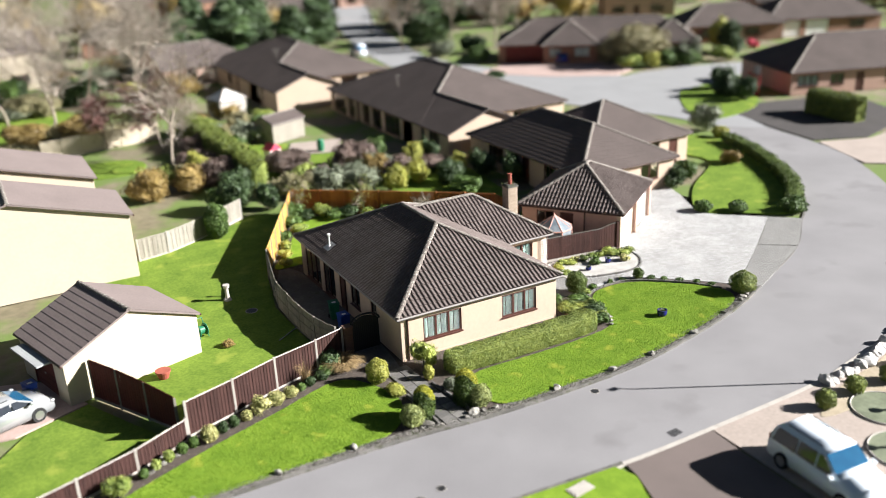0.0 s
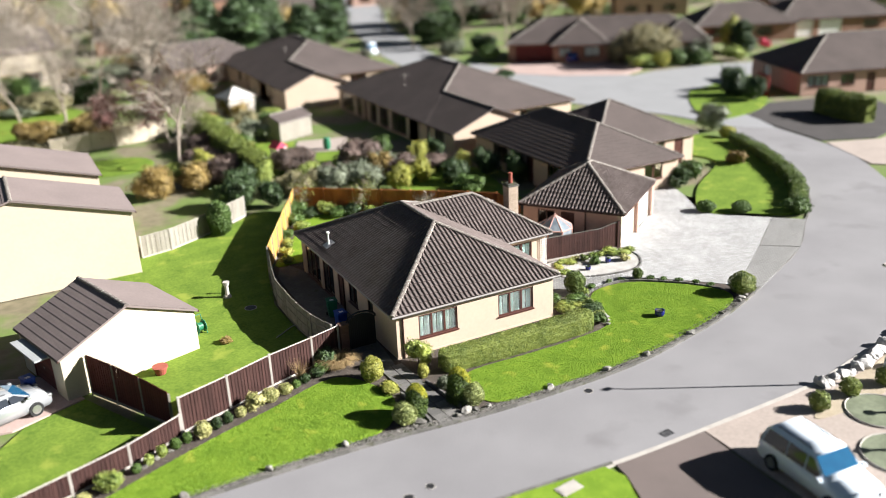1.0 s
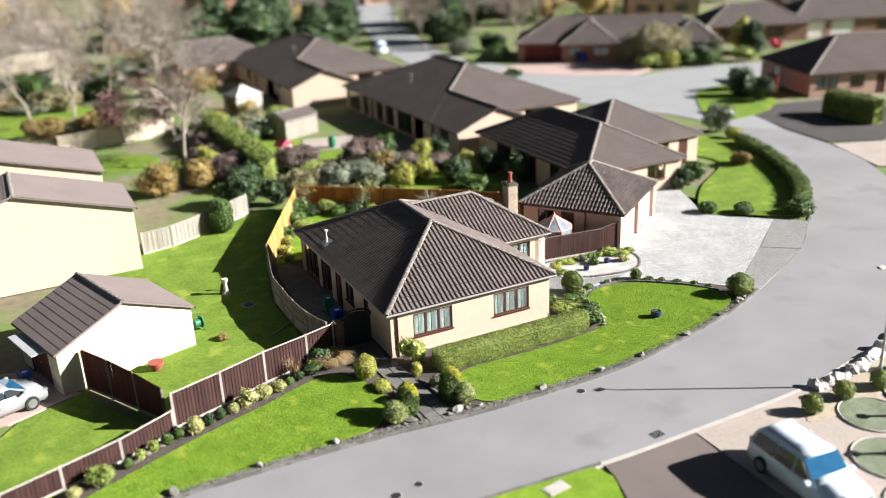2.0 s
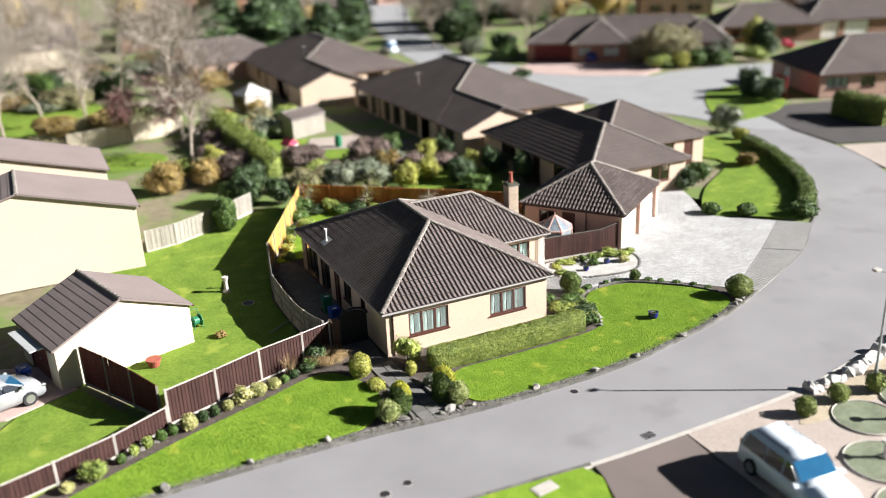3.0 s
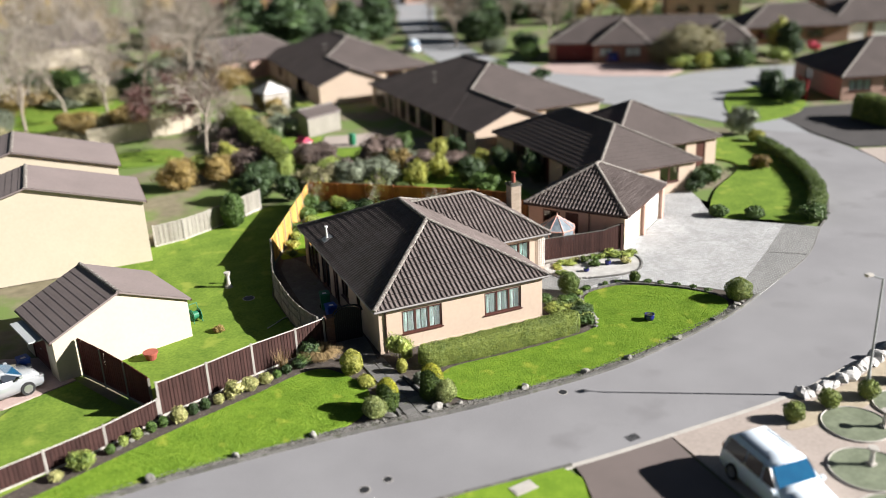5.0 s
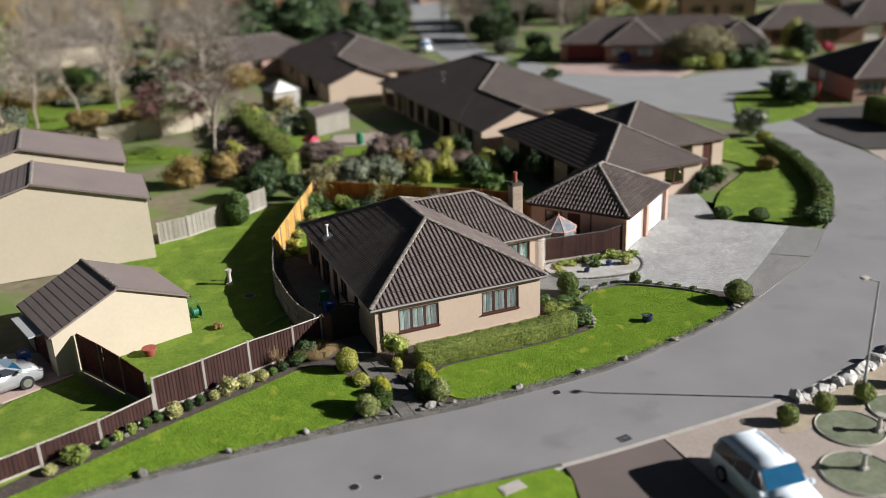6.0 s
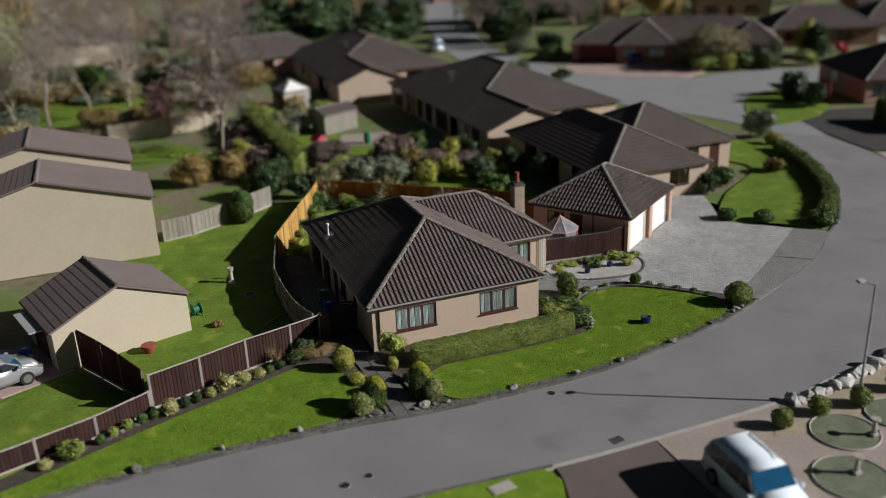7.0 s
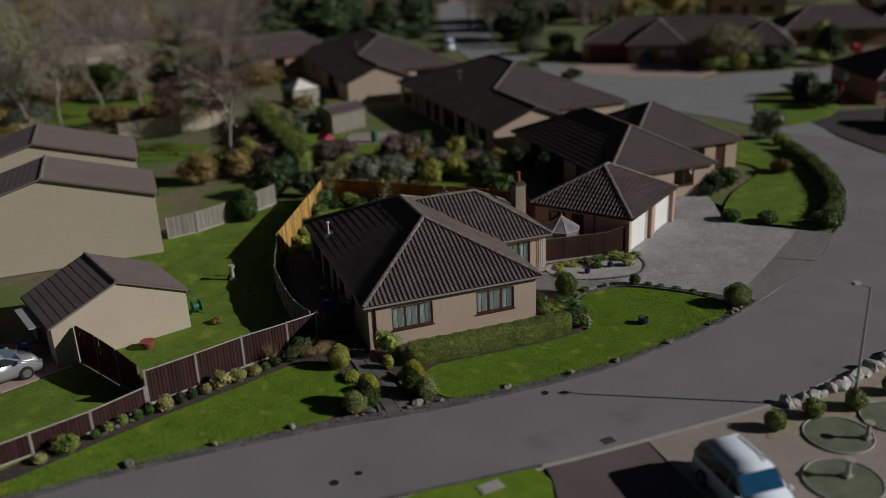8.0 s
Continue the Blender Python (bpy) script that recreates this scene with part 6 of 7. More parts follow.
# ---- trees ----
def tree(label, x, y, h, crown="twig", spread=0.38, seed=1, leaf=None, trunk=0.16, levels=4, mat="bark", leaf_n=0, leaf_size=0.09, group="", name="tree"):
    """A tapered trunk with forking limbs; a bare crown of twigs, or one of leaves round the twig ends."""
    rnd = random.Random(seed)
    t = thing(name, label, "tree", (x, y, -0.03), 0, group)
    V, F, TV, TF, ends = [], [], [], [], []

    def limb(a, b, r0, r1, VV, FF, n):
        d = (b - a).normalized()
        s = d.orthogonal().normalized()
        q = d.cross(s)
        k = len(VV)
        for p, r in ((a, r0), (b, r1)):
            for i in range(n):
                g = 6.2832 * i / n
                VV.append(tuple(p + (s * math.cos(g) + q * math.sin(g)) * r))
        for i in range(n):
            j = (i + 1) % n
            FF.append((k + i, k + j, k + n + j, k + n + i))

    def grow(p, d, length, r, lv):
        cur = p
        bits = 3 if lv else 4
        for i in range(bits):
            nd = (d + Vector((rnd.gauss(0, 0.13), rnd.gauss(0, 0.13), rnd.gauss(0.05, 0.08)))).normalized()
            nxt_p = cur + nd * length / bits
            ra, rb = r * (1 - 0.45 * i / bits), r * (1 - 0.45 * (i + 1) / bits)
            if lv <= 1:
                limb(cur, nxt_p, ra, rb, V, F, 7)
            else:
                limb(cur, nxt_p, max(ra, 0.012), max(rb, 0.009), TV, TF, 3)
            cur, d = nxt_p, nd
            if lv < levels and i >= (1 if lv == 0 else 0):
                for _ in range(2 if lv < 3 else 3):
                    g = rnd.uniform(0, 6.2832)
                    s = d.orthogonal().normalized()
                    o = (Matrix.Rotation(g, 3, d) @ s)
                    grow(cur, (d * 0.75 + o * rnd.uniform(0.5, 1.0) + Vector((0, 0, 0.1))).normalized(), length * rnd.uniform(0.45, 0.68) * (spread / 0.38), rb * 0.6, lv + 1)
        ends.append(cur)

    grow(Vector((0, 0, 0)), Vector((0, 0, 1)), h * 0.62, trunk, 0)
    mesh_part("trunk", V, F, mat, t)
    mesh_part("crown", TV, TF, crown, t)
    if leaf:
        e = np.array([q[:] for q in ends if q.z > h * 0.25])
        idx = RNG.integers(0, len(e), leaf_n)
        p = e[idx] + RNG.normal(0, 0.28, (leaf_n, 3))
        tagged(merged("leaf_mass", [leaves(p, RNG.normal(0, 1, (leaf_n, 3)), leaf_size)], leaf, t), kind="stuff")
    return t


def conifer_tree(label, x, y, h, w, mat, n=9000, size=0.085):
    t = thing("tree", label, "tree", (x, y, -0.03))
    part("trunk", cyl(bmesh.new(), 0, 0, 0, h * 0.8, 0.18, 0.05, 8), "bark", t)
    pcs = []
    for k in range(14):
        f = k / 14
        z = h * (0.12 + 0.8 * f)
        r = w / 2 * (1 - f ** 2.2) ** 0.6 + 0.5
        for j in range(3):
            g = RNG.uniform(0, 6.28)
            o = r * RNG.uniform(0.25, 0.6)
            pcs += blob_leaves((o * math.cos(g), o * math.sin(g), z + RNG.uniform(-0.3, 0.3)), (r * 0.6, r * 0.6, h * 0.1), n // 36, size, 0.25, 0.35, 0.7)
    merged("crown", pcs, mat, t)
    return t


TREES = [(-1.0, 42.5, 9.0, "twig", 3), (-12, 74, 11, "twig", 5), (2.0, 71, 12, "twig", 8), (-19, 62, 10, "twig", 11), (-6, 88, 12, "twig", 13), (-22, 84, 12, "twig", 17), (6, 96, 11, "twig", 19), (-14, 100, 12, "twig", 23), (-30, 72, 11, "twig", 29), (1, 112, 11, "twig", 31), (46, 92, 9, "twig", 37), (57, 96, 9, "twig", 41), (25, 110, 10, "twig", 43), (-10, 120, 12, "twig", 47), (70, 96, 9, "twig", 53), (14, 125, 11, "twig", 59), (35, 120, 10, "twig", 61), (-8, 66, 10, "twig", 103), (-16, 60, 10, "twig", 107), (-25, 68, 11, "twig", 109), (-3, 78, 11, "twig", 113), (4, 86, 11, "twig", 127), (-18, 92, 12, "twig", 131), (-28, 88, 12, "twig", 137), (-8, 108, 12, "twig", 139), (58, 84, 8, "twig", 149), (63, 90, 9, "twig", 151), (50, 112, 9, "twig", 157)]
THICK = [(RNG.uniform(-30, 8), RNG.uniform(48, 118)) for _ in range(46)]
for x, y, h, cm, sd in TREES:
    tree("bare grey-brown garden tree without leaves", x, y, h, cm, 0.40, sd, group="bare garden trees", levels=4, trunk=0.17)
tree("bare purple-red shrub tree in the back garden", 0.0, 52, 5.0, "twig_red", 0.45, 71, leaf="leaf_purple", leaf_n=2600, leaf_size=0.08, trunk=0.1)
tree("bare purple-red shrub tree by the garden wall", -4.5, 55, 4.2, "twig_red", 0.45, 73, leaf="leaf_purple", leaf_n=1500, leaf_size=0.08, trunk=0.1)
shrub("tree", "pale olive rounded tree before the brick bungalow", 64.0, 59.0, 8.0, 5.2, "leaf_olive", z=0.0, size=0.08, density=1400, shape="lumpy", category="tree")
tree("pale leafless willow-like tree", -19.5, 70, 9.0, "twig", 0.42, 83, leaf="leaf_hedge", leaf_n=4500, leaf_size=0.1)
tree("thin climbing garden tree at the back fence", 8.0, 22.15, 1.9, "twig", 0.42, 89, trunk=0.05, leaf="leaf_round", leaf_n=700, leaf_size=0.035, levels=3)
tree("thin bare climber at the corner of the yellow fence", 4.1, 25.0, 1.8, "twig", 0.42, 97, trunk=0.05, leaf="leaf_round", leaf_n=500, leaf_size=0.035, levels=3)
tree("thin bare climber against the orange fence", 11.3, 19.3, 1.8, "twig", 0.42, 101, trunk=0.04, levels=3)
for x, y, h, w, mt in ((12.0, 94, 9, 8, "leaf_dark"), (20.0, 97, 10, 9, "leaf_dark"), (15.5, 99, 11, 7, "leaf_dark"), (24.5, 101, 11, 6, "leaf_dark"), (30, 97, 8, 7, "leaf_dark"), (52, 96, 8, 8, "leaf_dark"), (57, 108, 9, 9, "leaf_dark"), (38, 108, 8, 7, "leaf_dark"), (9, 104, 10, 6, "leaf_dark"), (27, 104, 9, 5, "leaf_dark"), (60, 122, 9, 6, "leaf_dark"), (66, 112, 9, 6, "leaf_dark"), (73, 106, 8, 5, "leaf_mid"), (43, 118, 8, 5, "leaf_dark"), (79.2, 56.3, 4.6, 2.6, "leaf_dark"), (32, 124, 9, 5, "leaf_dark"), (75, 130, 9, 6, "leaf_mid")):
    conifer_tree("tall dark green conifer among the houses", x, y, h, w, mt)

BACK = [(-4.6, 35.5, 3.2, 2.6, "leaf_ochre", "ochre-brown garden shrub"), (-1.0, 36.5, 3.0, 2.2, "leaf_ochre", "ochre-brown garden shrub"), (0.3, 38.5, 1.8, 2.6, "leaf_gold", "bright yellow-green garden shrub"), (-2.4, 23.6, 1.6, 2.4, "leaf_mid", "rounded green garden shrub by the fence"), (0.4, 28.4, 2.2, 2.6, "leaf_dark", "dark green evergreen shrub"), (2.6, 27.8, 1.8, 2.0, "leaf_dark", "dark green evergreen shrub"), (2.0, 33.0, 3.0, 2.0, "leaf_dark", "dark green evergreen shrub"),
        # brown thickets added to stand for the shaded side of the tall hedge
        (6.5, 35, 4.0, 2.4, "leaf_purple", "brown bramble thicket"), (1.4, 37.5, 4.4, 2.0, "leaf_purple", "brown bramble thicket"), (1.2, 42.8, 3.8, 1.9, "leaf_purple", "brown bramble thicket"), (1.9, 47.5, 3.4, 1.8, "leaf_purple", "brown bramble thicket"), (10.5, 30, 3.0, 1.8, "leaf_grey", "grey-green garden shrub"), (13.2, 30.5, 2.6, 2.2, "leaf_grey", "grey-green garden shrub"), (15.0, 27.4, 2.0, 1.9, "leaf_gold", "yellow flowering shrub"), (8.0, 28.6, 3.0, 2.3, "leaf_grey", "grey-green garden shrub"), (10.3, 27.0, 2.6, 2.0, "leaf_grey", "grey-green garden shrub"), (12.4, 25.6, 2.2, 2.1, "leaf_gold", "yellow flowering shrub"), (17.0, 25.2, 2.2, 2.0, "leaf_dark", "dark green evergreen shrub"), (5.8, 29.4, 2.6, 1.9, "leaf_olive", "olive-brown garden shrub"), (16.6, 31.0, 1.8, 2.4, "leaf_gold", "yellow flowering shrub"), (18.2, 31.0, 1.7, 2.3, "leaf_dark", "dark green evergreen shrub"), (18.6, 27.0, 1.8, 2.0, "leaf_gold", "golden evergreen shrub"), (20.2, 25.5, 2.0, 2.3, "leaf_dark", "dark green evergreen shrub"), (21.0, 22.5, 2.0, 2.6, "leaf_dark", "dark clipped evergreen"), (14.5, 34.5, 2.0, 2.4, "leaf_mid", "green garden shrub"), (17, 22.5, 2.4, 1.2, "leaf_mid", "low green shrub behind the fence"), (14.2, 40, 0.8, 0.6, "blossom_pink", "pink flowering shrub"),
        (30.5, 14.2, 1.8, 1.6, "leaf_dark", "dark shrub at the neighbour's house"), (32.8, 15.2, 1.9, 1.5, "leaf_mid", "green shrub at the neighbour's house"), (28.0, 8.5, 1.2, 0.8, "leaf_mid", "clipped low bush by the drive"), (29.8, 7.0, 1.3, 0.8, "leaf_mid", "clipped low bush by the drive"), (33.0, 4.9, 1.7, 1.1, "leaf_mid", "clipped round bush at the road corner"), (38.5, 16.0, 1.8, 1.3, "leaf_ochre", "ochre shrub at the lawn"), (44.5, 25.5, 2.6, 2.6, "leaf_grey", "pale grey-brown shrub at the bend"), (44.0, 22.8, 1.5, 1.0, "leaf_gold", "low golden shrub at the bend"),
        (57.6, 35.6, 3.0, 2.9, "leaf_dark", "dark shrub on the street corner"), (59.9, 38.6, 2.8, 2.7, "leaf_dark", "dark shrub on the street corner"), (57.4, 32.6, 2.4, 2.6, "leaf_dark", "dark shrub on the street corner"), (61, 56.0, 2.8, 1.8, "leaf_hedge", "light green shrub before the brick bungalow"), (64, 55.0, 2.9, 2.0, "leaf_gold", "golden shrub before the brick bungalow"), (66.5, 54.5, 3.0, 2.2, "leaf_mid", "green shrub before the brick bungalow"), (69, 53.5, 3.0, 1.9, "leaf_mid", "green shrub before the brick bungalow"), (71.0, 55.5, 3.4, 3.2, "leaf_grey", "grey-green shrub before the brick bungalow"), (74, 52.5, 2.8, 1.8, "leaf_hedge", "light green shrub by the close"), (79.8, 59, 3.2, 4.6, "leaf_gold", "yellow flowering tall shrub"), (81, 57.5, 1.8, 1.2, "blossom_pink", "pink flowering shrub by the close"), (84.5, 57, 1.8, 1.2, "blossom_pink", "pink flowering shrub by the close"),
        (40.5, 67, 3.2, 1.6, "leaf_mid", "green roadside shrub"), (37.0, 63.5, 3.2, 1.6, "leaf_dark", "dark roadside shrub"), (43.5, 61.0, 2.6, 1.3, "leaf_dark", "dark roadside shrub"), (49, 74, 3.4, 2.2, "leaf_mid", "green shrub beside the side road"), (47.5, 82, 3.5, 2.6, "leaf_grey", "grey-green shrub beside the side road"), (53, 82, 4, 2.8, "leaf_dark", "dark shrub beside the side road"), (-16, 88, 4, 2.8, "leaf_dark", "dark green garden evergreen"), (-10, 89, 4, 2.6, "leaf_dark", "dark green garden evergreen"), (-3.5, 86, 4, 2.5, "leaf_mid", "green garden evergreen"), (-22, 80, 4.5, 3, "leaf_mid", "green garden evergreen"), (3, 80, 3.6, 2.2, "leaf_gold", "golden garden shrub"), (-6, 60, 4.5, 2.4, "leaf_ochre", "ochre garden shrub"), (9.5, 62, 3.4, 2.0, "leaf_ochre", "brown garden shrub"), (-11, 62, 4, 2.2, "leaf_ochre", "brown garden shrub")]
for x, y, w, h, mt, lb in BACK:
    shrub("shrub", lb + (" among the gardens" if len(lb.split()) < 4 else ""), x, y, w, h, mt, z=0.0, size=0.05 if y < 45 else 0.075, density=1100, shape="lumpy" if w > 1.6 else "ball")
for x, y in ((13.7, -13.5), (15.8, -13.35), (17.85, -13.55), (20.2, -13.2)):
    shrub("shrub", "small clipped round bush on the gravel across the road", x, y, 0.85, 0.85, "leaf_box", z=0.02, group="round bushes across the road")

for k, (x, y) in enumerate(THICK):
    if -16 < x < 3 and 38 < y < 56:
        continue
    shrub("shrub", ("tan leafless thicket between the back gardens", "brown twiggy thicket between the back gardens", "dull green thicket between the back gardens")[k % 3], x, y, RNG.uniform(3, 6), RNG.uniform(1.2, 2.8), ("leaf_olive", "leaf_ochre", "leaf_grey")[k % 3], z=0.0, size=0.1, density=700, shape="lumpy", group="garden thickets")
for x, y, w, h, mt in ((2.4, 22.6, 1.6, 0.9, "leaf_mid"), (4.2, 23.7, 1.5, 0.7, "leaf_dark"), (6.0, 22.6, 1.6, 0.7, "leaf_mid"), (8.0, 21.0, 1.5, 0.8, "leaf_hedge"), (0.2, 17.2, 0.9, 0.6, "leaf_gold"), (-0.3, 15.8, 0.9, 0.5, "leaf_hedge"), (1.2, 20.0, 1.0, 0.8, "leaf_mid"), (3.3, 24.0, 1.5, 1.3, "leaf_mid"), (5.2, 23.5, 1.4, 1.0, "leaf_round"), (7.0, 22.3, 1.5, 0.9, "leaf_dark"), (9.2, 20.6, 1.5, 1.0, "leaf_mid"), (2.6, 21.3, 1.2, 0.6, "leaf_hedge"), (0.8, 18.6, 0.9, 0.6, "leaf_round")):
    shrub("shrub", "leafy plant in the back garden bed by the fence", x, y, w, h, mt, z=0.03, shape="lumpy", group="back garden plants")

MIX = ("leaf_olive", "leaf_mid", "leaf_ochre", "leaf_grey", "leaf_purple", "leaf_hedge")
for k in range(44):
    x, y = RNG.uniform(-6.5, 18), RNG.uniform(29, 58)
    if (x < 2.5 and y > 43) or (x > 13 and y > 45) or (8 < x < 15 and 44 < y < 51) or (5 < x < 14.5 and 35.5 < y < 46):
        continue
    shrub("shrub", ("olive", "green", "ochre brown", "grey-green", "purple-brown", "light green")[k % 6] + " shrub in the crowded back gardens", x, y, RNG.uniform(1.6, 3.6), RNG.uniform(0.8, 2.2), MIX[k % 6], z=0.0, size=0.055, density=1000, shape="lumpy", group="back garden shrubs")

shrub("shrub", "low ochre tuft on the neighbour's lawn", -6.53, 6.72, 0.7, 0.3, "leaf_ochre", z=0.05, shape="lumpy")
hr = thing("hose_reel", "green plastic hose reel beside the cream garage", "hose reel", (-7.41, 8.63, 0.05), 17)
part("drum", tube(tube(tube(bmesh.new(), (-0.2, 0, 0.4), (0.2, 0, 0.4), 0.22, 16), (-0.23, 0, 0.4), (-0.2, 0, 0.4), 0.34, 18), (0.2, 0, 0.4), (0.23, 0, 0.4), 0.34, 18), "bin_green", hr)
bm = bmesh.new()
for s in (-0.25, 0.25):
    tube(bm, (s, -0.25, 0), (s, 0, 0.42), 0.025)
    tube(bm, (s, 0.25, 0), (s, 0, 0.42), 0.025)
    tube(bm, (s, 0.1, 0.42), (s, 0.3, 0.95), 0.022)
tube(bm, (-0.25, 0.3, 0.95), (0.25, 0.3, 0.95), 0.022)
part("stand", bm, "bin_green", hr)
hose = thing("garden_hose", "pale garden hose lying across the neighbour's lawn", "hose", (0, 0, 0.05))
HOSE = smooth_line([(-1.69, 7.00), (-2.90, 6.71), (-3.76, 6.09), (-4.13, 5.84)], 0.15)
bm = bmesh.new()
for a, b in zip(HOSE, HOSE[1:]):
    tube(bm, (*a, 0.03), (*b, 0.03), 0.03, 8)
part("tube", bm, "concrete", hose)

# rocks and round gravel beds across the road
for k in range(16):
    s = k / 15
    stone(15.4 + 7.5 * s + random.uniform(-0.1, 0.1), -12.2 + 1.75 * s * s + random.uniform(-0.15, 0.15), random.uniform(0.26, 0.42), "large white rock edging the frontage across the road", 0.02, "white rocks", "white_rock")
slab("gravel_bed", smooth_line([(13.0, -13.9), (15.5, -12.75), (19, -12.1), (23, -11.1), (22.5, -13.0), (18, -13.9), (15, -14.2)], 0.4, True), 0.0, 0.045, "sand_gravel", "sandy gravel bed behind the white rocks", "flower bed")
for x, y, r in ((15.7, -14.9, 1.35), (13.65, -17.4, 1.42), (18.6, -14.7, 1.2), (12.3, -20.0, 1.4)):
    t = thing("round_bed", "round grey-green gravel bed with a pale rim", "flower bed", (x, y, 0.02))
    part("bed", cyl(bmesh.new(), 0, 0, 0, 0.05, r, r, 40), "leaf_grey", t)
    bm = bmesh.new()
    for k in range(40):
        a0, a1 = 6.2832 * k / 40, 6.2832 * (k + 1) / 40
        tube(bm, (r * math.cos(a0), r * math.sin(a0), 0.05), (r * math.cos(a1), r * math.sin(a1), 0.05), 0.04, 6)
    part("rim", bm, "concrete", t)

for x, y in ((16.53, -15.57), (13.97, -17.25)):
    so = thing("stone_ornament", "pale upright stone ornament in the round bed", "ornament", (x, y, 0.07), 0, "round bed ornaments")
    part("plinth", box(bmesh.new(), -0.16, 0.16, -0.16, 0.16, 0, 0.12, None, 0.02), "concrete", so)
    part("column", cyl(bmesh.new(), 0, 0, 0.12, 0.62, 0.11, 0.08, 14), "concrete", so)
    part("bowl", cyl(cyl(bmesh.new(), 0, 0, 0.62, 0.72, 0.1, 0.2, 16), 0, 0, 0.72, 0.78, 0.21, 0.2, 16), "concrete", so)

# paving slabs of the front path, with raised stone edges
slab_me = bpy.data.meshes.new("paving_slab")
bm = bmesh.new()
box(bm, -0.29, 0.29, -0.22, 0.22, 0.0, 0.05, None, 0.012)
bm.to_mesh(slab_me)
bm.free()
slab_me.materials.append(MATS["path_slab"])
slabs = thing("paving", "worn grey paving slabs of the garden path", "path", kind="structure")
for r in range(13):
    y = -6.0 + r * 0.46
    for c in range(2):
        ob = new("paving_slab", slab_me)
        ob.parent = slabs
        ob.matrix_basis = pose(-0.4 + c * 0.6 - 0.02 * r, y, 0.048 + random.uniform(-0.005, 0.006), 0, 0, random.uniform(-1.5, 1.5) + 3)
for x, y, a in ((-0.95, -5.3, 88), (-0.95, -4.3, 92), (-1.0, -3.3, 95), (0.75, -4.9, 88), (0.62, -3.9, 96), (0.5, -2.9, 96)):
    st = thing("edging_stone", "low rough grey edging stone beside the path", "edging stone", (x, y, 0.03), a, "path edging stones")
    part("block", box(bmesh.new(), -0.45, 0.45, -0.07, 0.07, 0, 0.16, None, 0.03), "path_slab", st)

# street lamp
lamp = thing("street_lamp", "tall grey steel street lamp at the road edge", "street lamp", (17.9, -13.4, 0))
bm = bmesh.new()
cyl(bm, 0, 0, 0, 1.2, 0.09, 0.08, 12)
cyl(bm, 0, 0, 1.2, 5.6, 0.06, 0.045, 12)
part("pole", bm, "lead", lamp)
bm = bmesh.new()
tube(bm, (0, 0, 5.55), (-0.35, 0.3, 5.7), 0.035, 8)
part("arm", bm, "lead", lamp)
part("lamp_head", box(bmesh.new(), -0.65, -0.3, 0.2, 0.45, 5.66, 5.78, None, 0.03), "concrete", lamp)

# ironwork in the road
for x, y, r in ((7.05, -11.5, 0),):
    dr = thing("drain_cover", "dark iron drain grate in the road", "drain", (x, y, 0.0), 5)
    bm = bmesh.new()
    box(bm, -0.28, 0.28, -0.2, -0.16, 0, 0.008)
    box(bm, -0.28, 0.28, 0.16, 0.2, 0, 0.008)
    for k in range(9):
        box(bm, -0.28 + k * 0.067, -0.25 + k * 0.067, -0.16, 0.16, 0, 0.008)
    part("grate", bm, "iron", dr)

# aerials on the neighbours' roofs
for house, x, y, z in ((hA, 23.3, 47.0, 3.9), (hB, 19.0, 72.0, 4.3), (hC, 12.0, 6.0, 5.2)):
    bm = bmesh.new()
    tube(bm, (x, y, z - 0.3), (x, y, z + 1.0), 0.022, 6)
    tube(bm, (x - 0.4, y, z + 0.95), (x + 0.4, y, z + 0.95), 0.016, 6)
    for k in range(5):
        tube(bm, (x - 0.35 + k * 0.17, y - 0.2, z + 0.95), (x - 0.35 + k * 0.17, y + 0.2, z + 0.95), 0.01, 5)
    part("aerial", bm, "concrete", house, "pale metal television aerial")

# small things in the back gardens
ph = thing("play_house", "small red and white plastic play house on the grass", "play house", (7.6, 41.3, 0), 20)
part("wall", box(bmesh.new(), -0.6, 0.6, -0.5, 0.5, 0, 1.0, None, 0.04), "white_paint", ph)
part("door", box(bmesh.new(), -0.2, 0.25, -0.53, -0.495, 0.0, 0.8, None, 0.01), "fence_scarlet", ph)
bm = bmesh.new()
prism(bm, [(-0.72, 0), (0.72, 0), (0, 0.55)], -0.6, 0.6)
bm.transform(Matrix.Translation((0, 0, 1.0)) @ Euler((radians(90), 0, 0)).to_matrix().to_4x4())
part("roof", bm, "blossom_pink", ph, "red pitched roof")
wb = thing("water_butt", "green plastic water butt beside the patio", "water butt", (12.3, 41.4, 0.04))
part("barrel", cyl(cyl(bmesh.new(), 0, 0, 0, 0.5, 0.3, 0.36, 18), 0, 0, 0.5, 1.0, 0.36, 0.31, 18), "bin_green", wb)
part("lid", cyl(bmesh.new(), 0, 0, 1.0, 1.08, 0.34, 0.3, 18), "bin_green", wb)
shed = thing("shed", "pale grey garden shed among shrubs", "shed", (9.5, 46.5, 0), 25)
wing(shed, 0, 4.2, 0, 2.6, 2.0, 2.6, "gg", "x", over=0.1, wall_mat="fence_pale", roof="far_roof")
shed2 = thing("shed", "white tent-like garden store behind the shed", "shed", (8.5, 61, 0), 15)
wing(shed2, 0, 3.2, 0, 3.0, 2.0, 3.0, "hh", "x", over=0.1, wall_mat="concrete", roof="white_paint")
gw = thing("garden_wall", "pale sunlit garden wall between back gardens", "wall", (-10.5, 54.6, 0), 8)
bm = bmesh.new()
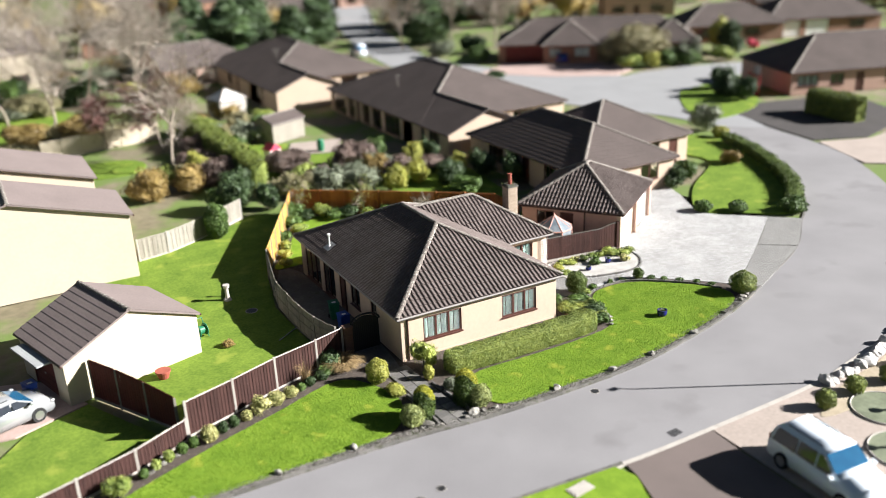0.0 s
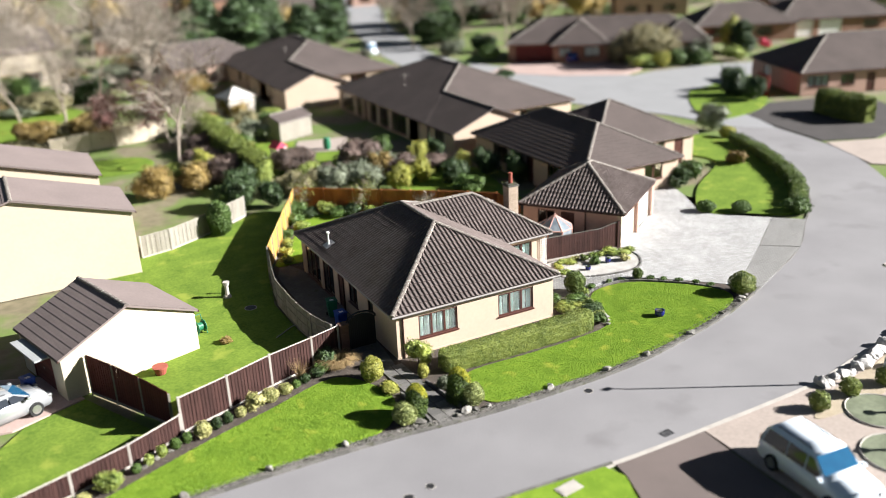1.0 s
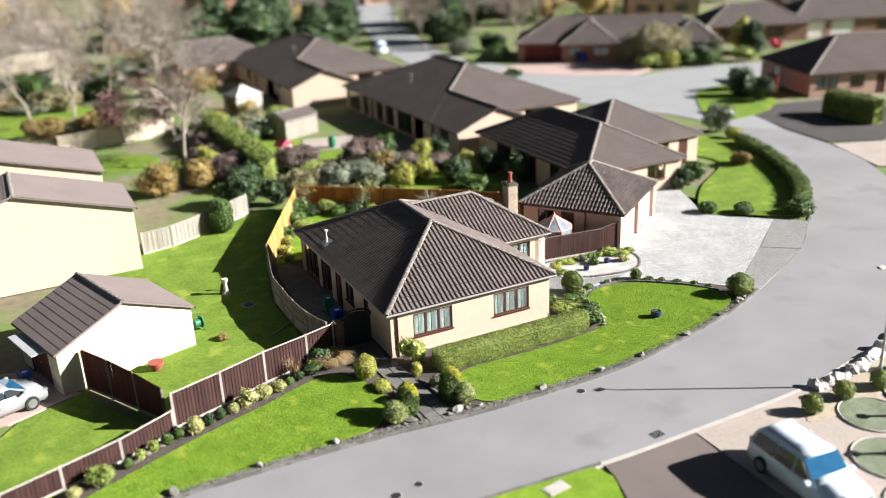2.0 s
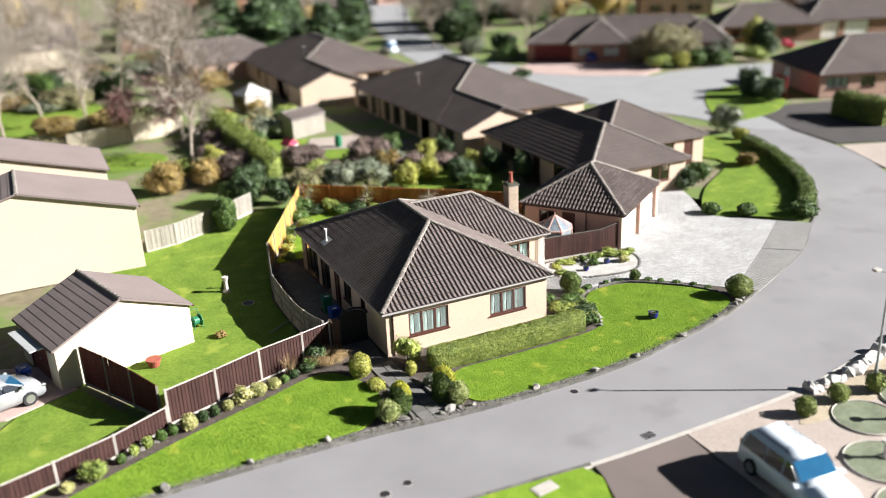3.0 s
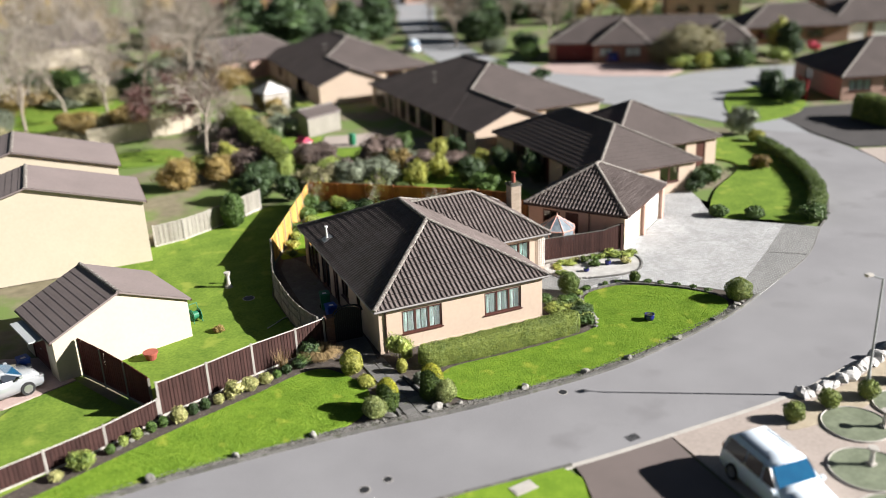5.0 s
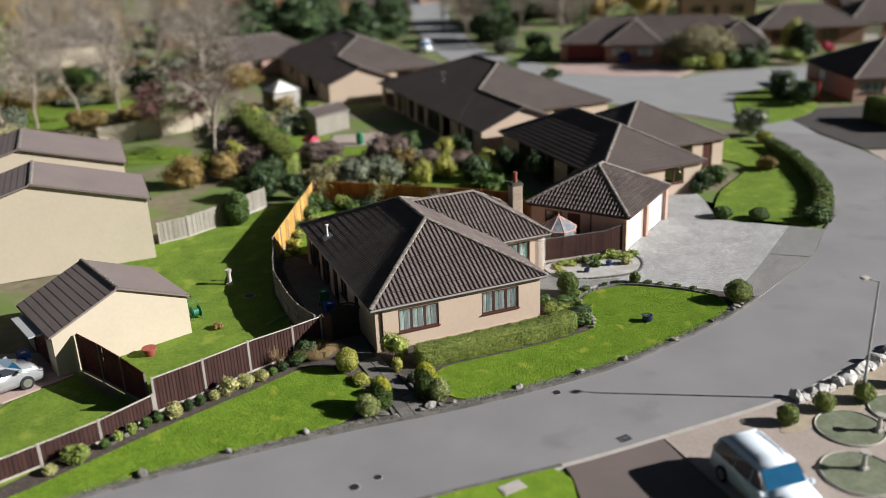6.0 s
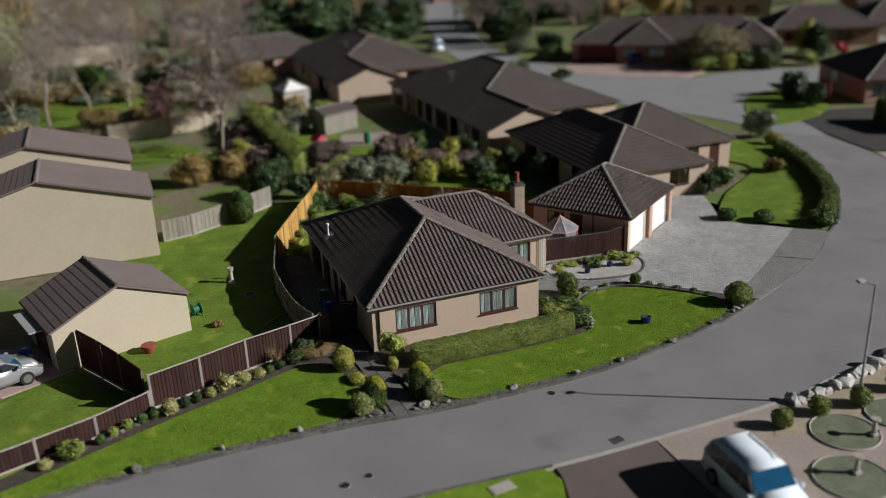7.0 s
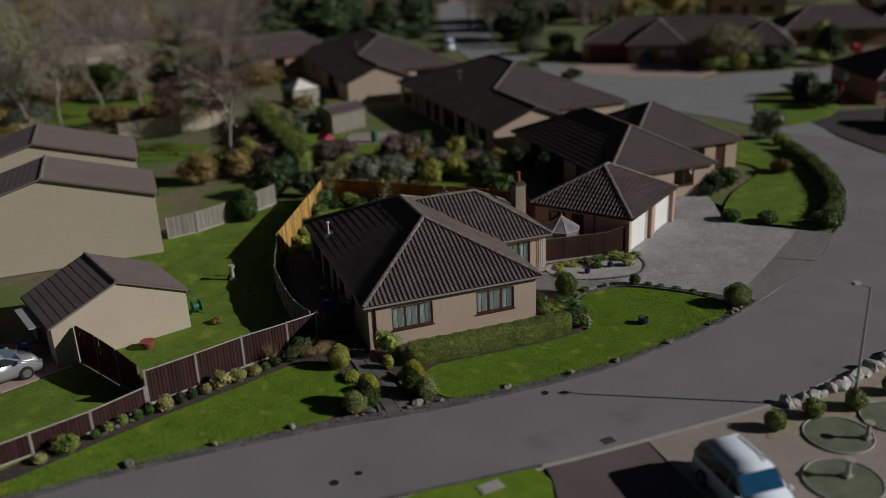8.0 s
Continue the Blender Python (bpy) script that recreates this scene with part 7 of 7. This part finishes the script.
for k in range(6):
    box(bm, k * 1.9, k * 1.9 + 1.86, 0, 0.15, 0, 1.75 + 0.06 * (k % 2), None, 0.02)
part("wall_panel", bm, "render_white", gw)
for k, (x, y, rot, mt) in enumerate(((-18, 96, 8, "render_white"), (3, 122, -6, "brown_brick"), (-34, 92, 12, "brown_brick"), (24, 150, 5, "brown_brick"), (40, 140, -10, "brown_brick"), (72, 118, -30, "brown_brick"), (92, 100, -30, "render_pink"), (-12, 136, 4, "render_white"), (110, 80, -25, "brown_brick"), (84, 140, -28, "brown_brick"), (-40, 120, 8, "brown_brick"), (64, 160, -12, "render_pink"), (10, 160, 0, "brown_brick"), (100, 130, -30, "brown_brick"), (-20, 165, 5, "brown_brick"), (35, 175, 0, "render_pink"))):
    fh = thing("house", "distant house with a dark roof among trees", "house", (x, y, 0), rot, "far houses")
    wing(fh, 0, 13, 0, 8.5, 2.6 if k % 3 else 4.8, 5.4 if k % 3 else 7.4, "hh" if k % 2 else "gg", "x", wall_mat=mt, openings={"s": [("w3", 1.5, 3.9, 0.9, 2.1), ("door", 5.5, 6.5, 0, 2.1), ("w3", 8.5, 10.9, 0.9, 2.1)]})
# distant woods
def woods():
    pcs = []
    for k in range(260):
        g = radians(RNG.uniform(20, 130))
        d = RNG.uniform(150, 420)
        x, y = d * math.cos(g) - 10, d * math.sin(g) - 20
        if abs(x - (50 + (y - 125) * 0.4)) < 10:
            continue
        w, h = RNG.uniform(5, 9), RNG.uniform(4, 10)
        pcs += [(ICO1[0] * np.array((w / 2.6, w / 2.6, h / 2.4)) + np.array((x, y, h / 2)), ICO1[1])]
        dd = RNG.normal(0, 1, (260, 3))
        dd /= np.linalg.norm(dd, axis=1)[:, None]
        pcs.append(leaves(dd * np.array((w / 2, w / 2, h / 2)) * RNG.uniform(0.75, 1.1, (260, 1)) + np.array((x, y, h / 2)), dd, 0.3))
    return tagged(merged("far_woods", pcs, "leaf_ochre"), "distant brown and green woodland behind the houses", "woods", kind="stuff")


woods()
